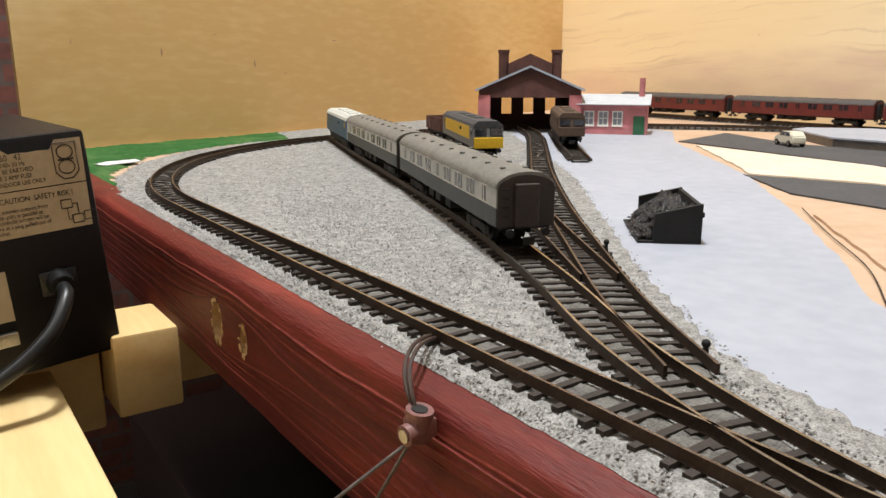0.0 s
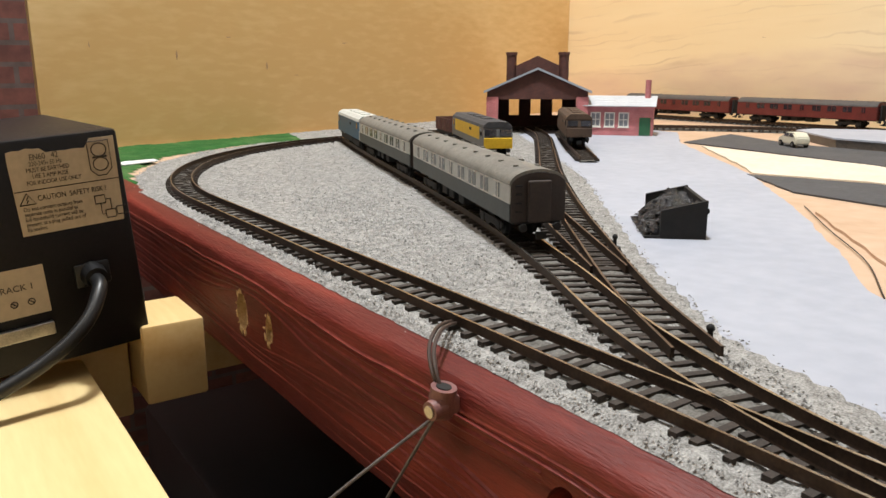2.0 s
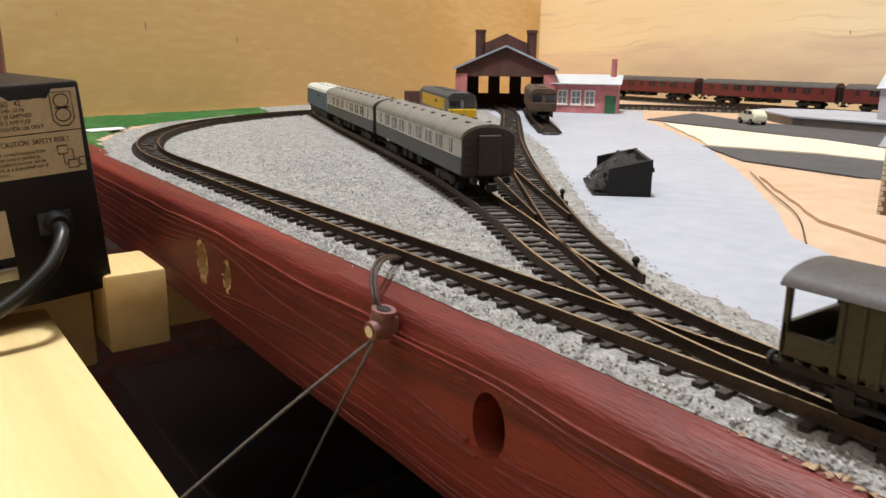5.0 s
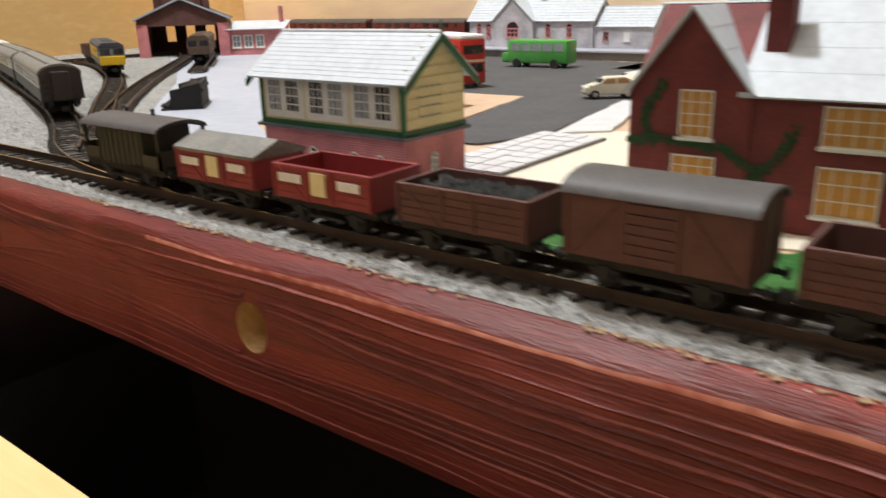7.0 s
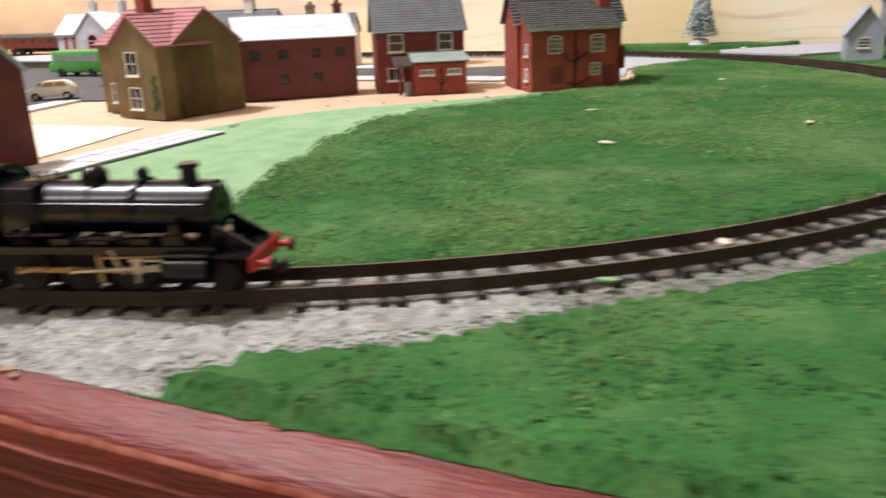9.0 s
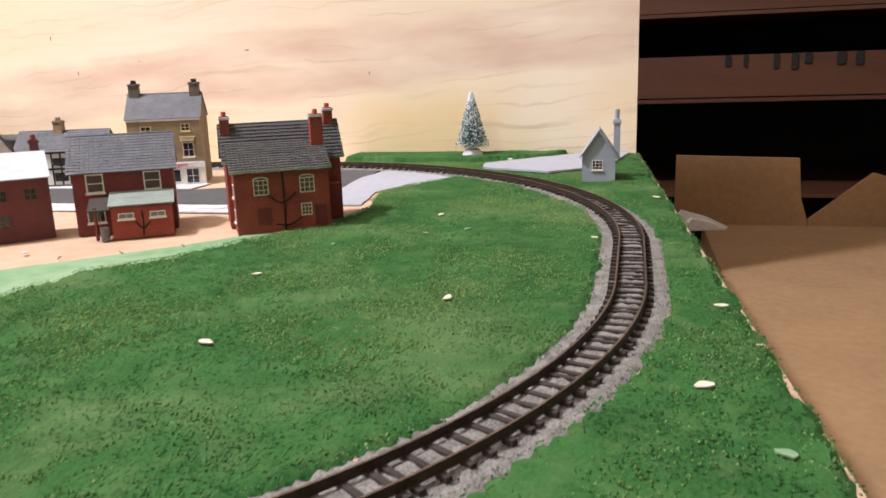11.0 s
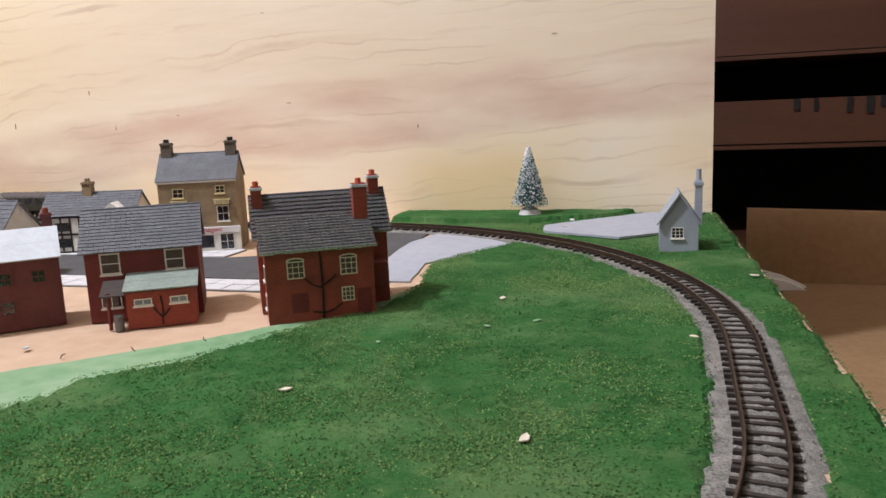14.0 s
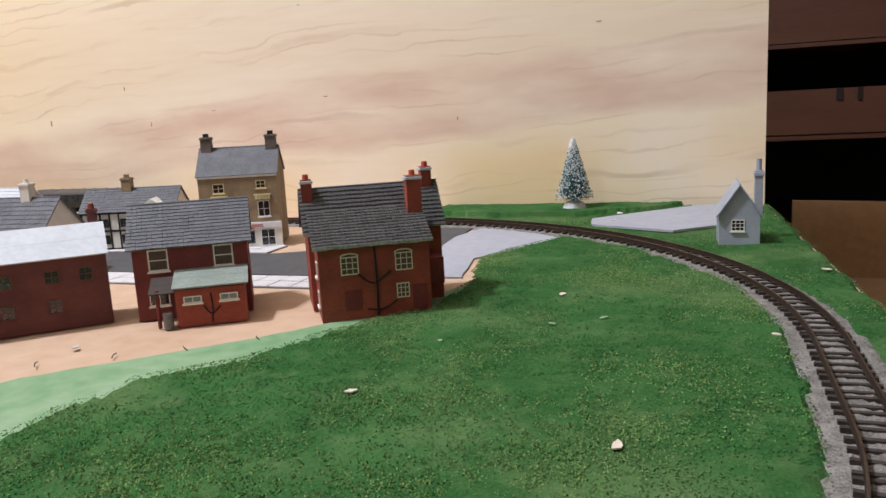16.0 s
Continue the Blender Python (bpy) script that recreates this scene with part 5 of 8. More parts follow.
def tudor():
    b = thing("tudor_cottage", "half-timbered black and white cottage with slate roof", "cottage", 0.448, 0.002, 0.0008, -72)
    w, d, ev, rg = 62, 30, 25, 38
    bm = bmesh.new()
    walls(bm, w, d, ev, rg)
    body(b, bm, WHITE)
    bm = bmesh.new()
    for k in range(11):
        box(bm, k * 6.1, -0.4, 0, k * 6.1 + 1.0, 0.1, ev)
    for z in (0, 12, 23.6):
        box(bm, 0, -0.5, z, w, 0.1, z + 1.3)
    body(b, bm, MATT_BLACK, "timber_frame", "black timber framing")
    f = face("front", w, d)
    for u in (9, 26, 45):
        window(b, f @ pose(0, -0.4, 0), u, 15, 9, 5.5, 4, 1, MATT_BLACK, GLASS_DARK, False)
        window(b, f @ pose(0, -0.4, 0), u, 4, 9, 6, 4, 1, MATT_BLACK, GLASS_DARK, False)
    bm = bmesh.new()
    walls(bm, 22, 12, ev, 33, w - 24, -5, "y")
    body(b, bm, WHITE, "bay")
    bm = bmesh.new()
    for k in range(5):
        box(bm, w - 24 + k * 5.2, -5.4, 2, w - 23 + k * 5.2, -4.9, ev)
    box(bm, w - 24, -5.5, 13, w - 2, -4.9, 14.3)
    body(b, bm, MATT_BLACK, "bay_frame")
    roof(b, ROOF_SLATE, w, d, ev, rg, courses=9, tiles=18, seed=9)
    chimney(b, 27, d / 2, 30, 46, 6, 6, TAN_WALL, 2, TAN_WALL)


def white_house():
    b = thing("white_house", "white rendered house with dark roof and open garage", "house", 0.360, -0.002, 0.0008, -86)
    w, d, ev, rg = 50, 34, 25, 43
    bm = bmesh.new()
    walls(bm, w, d, ev, rg)
    body(b, bm, WHITE)
    roof(b, ROOF_SLATE, w, d, ev, rg, over=1.5, courses=9, tiles=14, seed=5)
    bm = bmesh.new()
    box(bm, 4, -0.5, 0, 22, 0.2, 14)
    body(b, bm, CARD, "garage_opening", "brown garage opening")
    window(b, face("front", w, d), 27, 4, 9, 7, 2, 2, MATT_BLACK, GLASS)
    window(b, face("front", w, d), 27, 15, 9, 6, 2, 2, MATT_BLACK, GLASS)
    bm = bmesh.new()
    prism(bm, [(26, 13), (38, 13), (38, 22), (32, 27), (26, 22)], -2.5, 0, "y")
    body(b, bm, WHITE, "dormer")
    chimney(b, 30, d / 2, 36, 52, 6, 5, WHITE, 1, WHITE)


def station():
    p = thing("platform", "pale grey station platform with a dark edge", "platform", 0, 0, 0)
    bm = bmesh.new()
    prism(bm, [(0.455, 0.075), (0.549, 0.075), (0.549, 0.330), (0.52, 0.365), (0.50, 0.365), (0.455, 0.310)], 0.0, 0.0062, "z")
    part("platform_body", bm, LOCO_GREY, p, mm=1.0)
    bm = bmesh.new()
    prism(bm, [(0.453, 0.073), (0.551, 0.073), (0.551, 0.331), (0.521, 0.367), (0.499, 0.367), (0.453, 0.311)], 0.0062, 0.0074, "z")
    part("platform_top", bm, CONCRETE, p, mm=1.0)
    b = thing("station_building", "grey stone station with pink windows and pale roofs", "station", 0.478, 0.262, 0.0074, -90)
    w, d, ev, rg = 122, 34, 22, 38
    bm = bmesh.new()
    walls(bm, w, d, ev, rg)
    body(b, bm, GREY_STONE)
    roof(b, ROOF_PALE, w, d, ev, rg, over=2, courses=8)
    bm = bmesh.new()
    walls(bm, 40, 20, ev, 40, 28, -4, "y")
    body(b, bm, GREY_STONE, "gable_wall")
    roof(b, ROOF_PALE, 40, 18, ev, 40, 28, -4, "y", courses=7, ridge_cap=False)
    bm = bmesh.new()
    walls(bm, 50, 30, 17, 31, w, 2)
    body(b, bm, GREY_STONE, "annexe")
    roof(b, ROOF_PALE, 50, 30, 17, 31, w, 2, courses=7)
    f = face("front", w, d)
    window(b, f @ pose(0, -4, 0), 42, 8, 12, 8, 3, 2, PINK_WALL, GLASS_DARK, True, True, 0.7)
    for u in (8, 18, 78, 98):
        window(b, f, u, 8, 5, 9, 2, 2, PINK_WALL, GLASS_DARK, True, True, 0.6)
    for u in (130, 148):
        window(b, f @ pose(0, 2, 0), u, 6, 5, 7, 2, 2, PINK_WALL if u < 140 else WHITE, PAPER if u > 140 else GLASS_DARK)
    for x in (33, 68):
        chimney(b, x, d / 2, 34, 49, 5, 5, GREY_STONE, 1, GREY_STONE)


def engine_shed():
    b = thing("engine_shed", "sooty brown brick engine shed with open front", "engine shed", 0.321, 0.540, 0.0007, -40)
    w, d, ev, rg = 84, 74, 35.5, 53.5
    bm = bmesh.new()
    for x in (0, w - 4):
        box(bm, x, 0, 0, x + 4, d, ev)
    body(b, bm, SHED_WALL, "side_wall")
    for x in (-0.5, w - 9.5):
        bm = bmesh.new()
        box(bm, x, -1, 0, x + 10, 6, ev - 4)
        body(b, bm, PINK_WALL, "front_pier", "pink brick front pier")
    bm = bmesh.new()
    prism(bm, [(0, ev - 6), (w, ev - 6), (w, ev), (w / 2, rg), (0, ev)], -0.5, 3, "y")
    body(b, bm, SHED_WALL, "front_gable")
    back = bmesh.new()
    for x0, x1 in ((0, 18), (27, 38), (47, 58), (67, w)):
        box(back, x0, d - 3, 0, x1, d, ev)
    box(back, 0, d - 3.2, 29, w, d - 0.2, ev)
    box(back, 0, d - 3.1, 0, w, d - 0.1, 12)
    prism(back, [(0, ev), (w, ev), (w / 2, rg)], d - 3, d, "y")
    body(b, back, SHED_WALL, "rear_wall", "rear wall with tall openings")
    for s in (-1, 1):
        dn = Vector((s * w / 2, 0, ev - rg))
        slope(b, ROOF_SLATE, (w / 2, -3, rg + 0.3), (0, 1, 0), dn, d + 6, dn.length + 3, 9, step=0.3)
        e = dn.normalized() * (dn.length + 3)
        bm = bmesh.new()
        prism(bm, [(w / 2, rg + 2.0), (w / 2 + e.x, rg + 2.0 + e.z), (w / 2 + e.x, rg + 0.2 + e.z), (w / 2, rg + 0.2)], -3.6, -2.9, "y")
        body(b, bm, BLUE_GREY, "bargeboard", "pale grey roof edge")
    bm = bmesh.new()
    prism(bm, [(w / 2 - 18, 44), (w / 2 + 18, 44), (w / 2 + 18, 57), (w / 2, 65), (w / 2 - 18, 57)], 8, d - 8, "y")
    body(b, bm, SHED_WALL, "smoke_vent", "raised brown smoke vent")
    for x in (w / 2 - 22, w / 2 + 22):
        bm = bmesh.new()
        tube(bm, (x, 14, 43), (x, 14, 67), 4.2, n=16)
        tube(bm, (x, 14, 65.5), (x, 14, 68), 4.8, n=16)
        body(b, bm, SHED_WALL, "vent_pipe", "round brown vent pipe")


def pink_office():
    b = thing("pink_office", "pink brick office with pale flat roof and green door", "office", 0.3865, 0.489, 0.0007, -51)
    w, d, h = 55, 32, 25
    bm = bmesh.new()
    box(bm, 0, 0, 0, w, d, h)
    body(b, bm, PINK_WALL)
    slope(b, ROOF_PALE, (-2, d + 2, h + 6), (1, 0, 0), (0, -d - 4, -6.5), w + 4, 39.5, 6, step=0.2)
    bm = bmesh.new()
    prism(bm, [(0, h), (d, h), (d, h + 5)], 0, w, "x")
    body(b, bm, PINK_WALL, "gable_wall")
    f = face("front", w, d)
    for u in (4, 15.5, 27):
        window(b, f, u, 7, 8.5, 12, 2, 2, WHITE, GLASS, True, bar=0.6)
    door(b, f, 44, 9, 15, GREEN_TRIM)
    bm = bmesh.new()
    tube(bm, (w - 6, d - 6, h), (w - 6, d - 6, h + 20), 2.4)
    body(b, bm, PINK_WALL, "chimney")


def coal_bunker():
    b = thing("coal_bunker", "black coal bunker heaped with coal on the concrete", "coal bunker", 0.1135, 0.187, 0.0007, -41)
    w, d = 20, 36
    bm = bmesh.new()
    box(bm, 0, 0, 0, w, d, 0.8)
    part("base_plate", bm, MATT_BLACK, b)
    for y in (0, d - 1.4):
        bm = bmesh.new()
        prism(bm, [(5, 0.8), (w, 0.8), (w, 13), (5, 9.5)], y, y + 1.4, "y")
        part("side_wall", bm, MATT_BLACK, b, "black painted sloping wall")
    bm = bmesh.new()
    box(bm, w - 1.4, 1.4, 0.8, w, d - 1.4, 12.6)
    box(bm, w, 1, 8.5, w + 0.8, d - 1, 10.0)
    part("back_wall", bm, MATT_BLACK, b)
    bm = bmesh.new()
    rnd = random.Random(2)
    prism(bm, [(2, 0.8), (w - 1.4, 0.8), (w - 1.4, 9.5), (9, 7.5)], 1.5, d - 1.5, "y")
    for k in range(420):
        x, y = rnd.uniform(0.5, w - 2), rnd.uniform(1.8, d - 1.8)
        top = min(10.2, max(0.9, (x - 1) * 1.0)) + 1.8 * noise.noise((x * 0.25, y * 0.2, 3))
        r = rnd.uniform(0.7, 1.9)
        v = [bm.verts.new((x + r * a * rnd.uniform(0.7, 1.2), y + r * c * rnd.uniform(0.7, 1.2), max(0.8, top + r * e * rnd.uniform(0.6, 1.1)))) for a, c, e in ((1, 0, 0), (0, 1, 0), (-1, 0, 0), (0, -1, 0), (0, 0, 1))]
        for q in range(4):
            bm.faces.new((v[q], v[(q + 1) % 4], v[4]))
    o = part("coal", bm, COAL, b, "heaped glossy coal")
    o["kind"] = "stuff"


for make in (signal_box, brick_house, chapel, olive_house, mill, terrace_house, red_house, hut, shop, tudor, white_house, station, engine_shed, pink_office, coal_bunker):
    make()

# ---- rolling stock: local x forward, z up from the rail head, in millimetres ----


def clump(bm, c, r, rnd, squash=1.0):
    """A small faceted lump."""
    v = [bm.verts.new((c[0] + r * a * rnd.uniform(0.7, 1.2), c[1] + r * b * rnd.uniform(0.7, 1.2), c[2] + r * squash * d * rnd.uniform(0.7, 1.2)))
         for a, b, d in ((1, 0, 0), (0, 1, 0), (-1, 0, 0), (0, -1, 0), (0, 0, 1), (0, 0, -1))]
    for i in range(4):
        bm.faces.new((v[i], v[(i + 1) % 4], v[4]))
        bm.faces.new((v[(i + 1) % 4], v[i], v[5]))


def wheel_mesh(r, name="wheel"):
    bm = bmesh.new()
    for s in (-1, 1):
        tube(bm, (0, s * 4.0, 0), (0, s * 5.3, 0), r, n=14)
        tube(bm, (0, s * 3.7, 0), (0, s * 4.1, 0), r + 0.5, n=14)
    tube(bm, (0, -4, 0), (0, 4, 0), 0.5, n=6)
    return mesh_of(name, bm, MATT_BLACK)


WHEEL, WHEEL_BIG = wheel_mesh(3.1), wheel_mesh(5.0)


def wheels(parent, xs, me=None, r=3.1):
    for x in xs:
        o = new("wheelset", me or WHEEL)
        o.parent = parent
        o.location = (x * 0.001, 0, r * 0.001)


def coupling(parent, x, s):
    bm = bmesh.new()
    box(bm, min(x, x + s * 3.2), -0.6, 2.6, max(x, x + s * 3.2), 0.6, 3.4)
    box(bm, x + s * 3.2 - 0.5, -1.6, 2.2, x + s * 3.2 + 0.5, 1.6, 4.4)
    part("coupling", bm, MATT_BLACK, parent)


def buffers(parent, x, s, material=None, z=5.6, y=5.4):
    bm = bmesh.new()
    for yy in (-y, y):
        tube(bm, (x, yy, z), (x + s * 2.4, yy, z), 0.65, n=8)
        tube(bm, (x + s * 2.2, yy, z), (x + s * 2.9, yy, z), 1.25, n=10)
        stock = part("buffer", bm, material or MATT_BLACK, parent)
        bm = bmesh.new()
        if material:
            tube(bm, (x + s * 2.9, yy, z), (x + s * 3.3, yy, z), 1.35, n=10)
            part("buffer_head", bm, MATT_BLACK, stock)
            bm = bmesh.new()
    bm.free()


def underframe(parent, half, xs):
    bm = bmesh.new()
    for y in (-6.6, 5.6):
        box(bm, -half, y, 4.8, half, y + 1.0, 7.0)
    box(bm, -half, -6.5, 6.2, half, 6.5, 7.0)
    for x in xs:
        for y in (-6.9, 6.0):
            box(bm, x - 1.6, y, 2.2, x + 1.6, y + 0.9, 5.2)
            box(bm, x - 3.4, y + 0.2, 3.8, x + 3.4, y + 0.7, 4.5)
    box(bm, -half * 0.35, -6.8, 2.5, half * 0.35, -6.4, 3.2)
    box(bm, -half * 0.35, 6.4, 2.5, half * 0.35, 6.8, 3.2)
    part("underframe", bm, MATT_BLACK, parent)


def open_wagon(label, material, load=None, cover=None, marks=False, group="train wagons"):
    t = thing("open_wagon", label, "wagon", group=group)
    h, w, z0, z1 = 19.0, 8.0, 7.0, 16.0
    for nm, b in (("side", (-h, -w, z0, h, -w + 0.9, z1)), ("side", (-h, w - 0.9, z0, h, w, z1)), ("end", (-h, -w + 0.9, z0, -h + 0.9, w - 0.9, z1)), ("end", (h - 0.9, -w + 0.9, z0, h, w - 0.9, z1))):
        bm = bmesh.new()
        box(bm, *b)
        if nm == "side":
            s = -1 if b[1] < 0 else 1
            yy = s * w
            board = part(nm, bm, material, t)
            for k in range(5):
                zz = z0 + 0.9 + k * 1.8
                bm = bmesh.new()
                box(bm, -h, min(yy, yy + s * 0.16), zz - 0.75, h, max(yy, yy + s * 0.16), zz + 0.75)
                part("plank", bm, material, board)
            for x in (-h + 0.4, -5, 4.2, h - 1.2):
                bm = bmesh.new()
                box(bm, x, min(yy, yy + s * 0.45), z0, x + 0.8, max(yy, yy + s * 0.45), z1)
                part("stanchion", bm, material, board)
            for sx in (-1, 1):
                bm = bmesh.new()
                prism(bm, [(sx * 5, z0), (sx * 6.2, z0), (sx * 17.5, z1), (sx * 16.3, z1)], yy, yy + s * 0.36, "y")
                part("strap", bm, material, board)
        else:
            part(nm, bm, material, t)
    bm = bmesh.new()
    box(bm, -h + 0.9, -w + 0.9, z0, h - 0.9, w - 0.9, z0 + 0.8)
    part("floor", bm, material, t)
    underframe(t, h, (-10.5, 10.5))
    wheels(t, (-10.5, 10.5))
    for s in (-1, 1):
        buffers(t, s * h, s)
        coupling(t, s * h, s)
    if load:
        bm = bmesh.new()
        rnd = random.Random(6)
        box(bm, -h + 1, -w + 1, z0 + 0.8, h - 1, w - 1, z1 - 2.2)
        for k in range(260):
            clump(bm, (rnd.uniform(-h + 2, h - 2), rnd.uniform(-w + 2, w - 2), z1 - 2.0 + rnd.uniform(-0.3, 0.9)), rnd.uniform(0.6, 1.4), rnd)
        o = part("coal_load", bm, load, t, "load of black coal")
        o["kind"] = "stuff"
    if cover:
        bm = bmesh.new()
        prism(bm, [(-w - 0.4, z1 - 0.5), (-w - 0.4, z1 + 0.4), (0, z1 + 4.0), (w + 0.4, z1 + 0.4), (w + 0.4, z1 - 0.5)], -h - 0.5, h + 0.5, "x")
        part("cover", bm, cover, t, "grey pitched cover")
    if marks:
        for s in (-1, 1):
            for x, ww in ((-16, 9), (7, 8)):
                bm = bmesh.new()
                box(bm, x, min(s * 8.35, s * 8.5), 11.5, x + ww, max(s * 8.35, s * 8.5), 13.8)
                part("lettering", bm, WHITE, t)
            bm = bmesh.new()
            box(bm, -3.2, min(s * 8.35, s * 8.55), 9, 2.6, max(s * 8.35, s * 8.55), 15)
            part("panel", bm, CREAM, t, "cream painted panel")
    return t


def arched(w, z0, z1, rise, n=10):
    return [(-w, z0), (w, z0)] + [(w * math.cos(math.pi * k / n), z1 + rise * math.sin(math.pi * k / n)) for k in range(n + 1)]


def roof_shell(bm, w, z, rise, x0, x1, thick=0.7, n=10):
    outer = [(w * math.cos(math.pi * k / n), z + rise * math.sin(math.pi * k / n)) for k in range(n + 1)]
    inner = [((w - thick) * math.cos(math.pi * k / n), z - 0.1 + (rise - thick) * math.sin(math.pi * k / n)) for k in range(n, -1, -1)]
    prism(bm, outer + inner, x0, x1, "x")


def box_van(label, body_mat, roof_mat, painted=False, group="train wagons"):
    t = thing("box_van", label, "wagon", group=group)
    h, w, z0, z1 = 19.5, 8.0, 7.0, 19.5
    bm = bmesh.new()
    prism(bm, arched(w, z0, z1, 3.0), -h, h, "x")
    shell = part("body", bm, body_mat, t)

    def rib(name, x0, y0, zz0, x1, y1, zz1):
        bm = bmesh.new()
        box(bm, x0, y0, zz0, x1, y1, zz1)
        part(name, bm, body_mat, shell)
    for s in (-1, 1):
        for x in (-h + 0.3, -6, 5, h - 1.3):
            rib("post", x, min(s * w, s * (w + 0.4)), z0, x + 1, max(s * w, s * (w + 0.4)), z1)
        if not painted:
            for a, c in ((-h + 1, -7), (h - 2, 6)):
                bm = bmesh.new()
                prism(bm, [(a, z0), (a + 1, z0), (c + 1, z1), (c, z1)], min(s * w, s * (w + 0.3)), max(s * w, s * (w + 0.3)), "y")
                part("brace", bm, body_mat, shell)
            for k in range(6):
                rib("door_plank", -5, min(s * w, s * (w + 0.25)), z0 + 0.3 + k * 2.0, 5, max(s * w, s * (w + 0.25)), z0 + 2.0 + k * 2.0)
        for y in (-5, 4):
            rib("end_post", min(s * h, s * (h + 0.5)), y, z0, max(s * h, s * (h + 0.5)), y + 1, z1 + 1.5)
    bm = bmesh.new()
    roof_shell(bm, w + 0.6, z1 + 0.1, 3.6, -h - 0.7, h + 0.7)
    part("roof", bm, roof_mat, t, smooth=True)
    underframe(t, h, (-10.5, 10.5))
    wheels(t, (-10.5, 10.5))
    for s in (-1, 1):
        buffers(t, s * h, s, RED_PAINT if painted else None)
        coupling(t, s * h, s)
    if painted:
        bm = bmesh.new()
        for s in (-1, 1):
            box(bm, -h, min(s * w, s * (w + 0.5)), z0, h, max(s * w, s * (w + 0.5)), z0 + 1.6)
        part("sole_band", bm, WAGON_RED, t, "faded red band along the bottom")
        for s in (-1, 1):
            for c in (-9.6, 9.6):
                y = s * (w + 0.42)
                bm = bmesh.new()
                prism(bm, [(c - 8, 18.5), (c - 8, 14.5), (c - 6.2, 11.2), (c - 2.5, 10.2), (c, 11), (c + 2.5, 10.2), (c + 6.2, 11.2), (c + 8, 14.5), (c + 8, 18.5)], y - 0.1, y + 0.1, "y")
                part("dark_panel", bm, MATT_BLACK, t, "black shaped panel")
                bm = bmesh.new()
                y = s * (w + 0.6)
                prism(bm, [(c - 5.6, 16), (c - 3, 14.9), (c, 15.3), (c + 3, 14.9), (c + 5.6, 16), (c + 2.8, 17.4), (c, 17.0), (c - 2.8, 17.4)], y - 0.1, y + 0.1, "y")
                part("tan_shape", bm, TAN_CLOTH, t, "tan shape on the black panel")
        for s in (-1, 1):
            bm = bmesh.new()
            x = s * (h + 0.6)
            prism(bm, [(-6.5, 19), (-6.8, 14), (-3, 11.5), (3, 11.5), (6.8, 14), (6.5, 19), (0, 21)], x - 0.1, x + 0.1, "x")
            part("end_panel", bm, MATT_BLACK, t, "black shaped end panel")
            bm = bmesh.new()
            x = s * (h + 0.8)
            prism(bm, [(-5.2, 16.5), (0, 15.2), (5.2, 16.5), (2.5, 18.6), (0, 17.6), (-2.5, 18.6)], x - 0.1, x + 0.1, "x")
            part("end_shape", bm, TAN_CLOTH, t)
    return t


def brake_van(group="train wagons"):
    t = thing("brake_van", "olive-black brake van with open end verandas", "brake van", group=group)
    h, w, z0, z1 = 23.0, 7.8, 7.0, 19.0
    bm = bmesh.new()
    box(bm, -14, -w, z0, 14, w, z1)
    cabin = part("cabin", bm, OLIVE, t)
    for s in (-1, 1):
        for k in range(9):
            x = -13.5 + k * 3.2
            bm = bmesh.new()
            box(bm, x, min(s * w, s * (w + 0.3)), z0, x + 0.5, max(s * w, s * (w + 0.3)), z1)
            part("batten", bm, OLIVE, cabin)
    bm = bmesh.new()
    box(bm, -h, -w, z0, h, w, z0 + 1)
    for s in (-1, 1):
        x = s * h
        box(bm, min(x, x - s * 0.8), -w, z0, max(x, x - s * 0.8), w, z0 + 6)
        for y in (-w, w - 0.9):
            box(bm, min(x, x - s * 0.9), y, z0, max(x, x - s * 0.9), y + 0.9, z1)
            box(bm, min(14 * s, x), y, z0, max(14 * s, x), y + 0.9, z0 + 4.5)
    part("veranda", bm, OLIVE, t, "open end veranda with posts")
    bm = bmesh.new()
    roof_shell(bm, w + 0.6, z1, 3.0, -h - 0.8, h + 0.8)
    prism(bm, arched(w - 0.2, z1 - 0.8, z1, 2.2), -14, 14, "x")
    part("roof", bm, DARK_ROOF, t, smooth=True)
    bm = bmesh.new()
    for s in (-1, 1):
        box(bm, -10, s * 7.0 - 0.5, 2.8, 10, s * 7.0 + 0.5, 3.4)
    part("footboard", bm, MATT_BLACK, t)
    bm = bmesh.new()
    tube(bm, (4, 2, z1 + 2), (4, 2, z1 + 5), 0.6)
    part("stove_pipe", bm, MATT_BLACK, t)
    underframe(t, h, (-12, 12))
    wheels(t, (-12, 12))
    for s in (-1, 1):
        buffers(t, s * h, s)
        coupling(t, s * h, s)
    return t


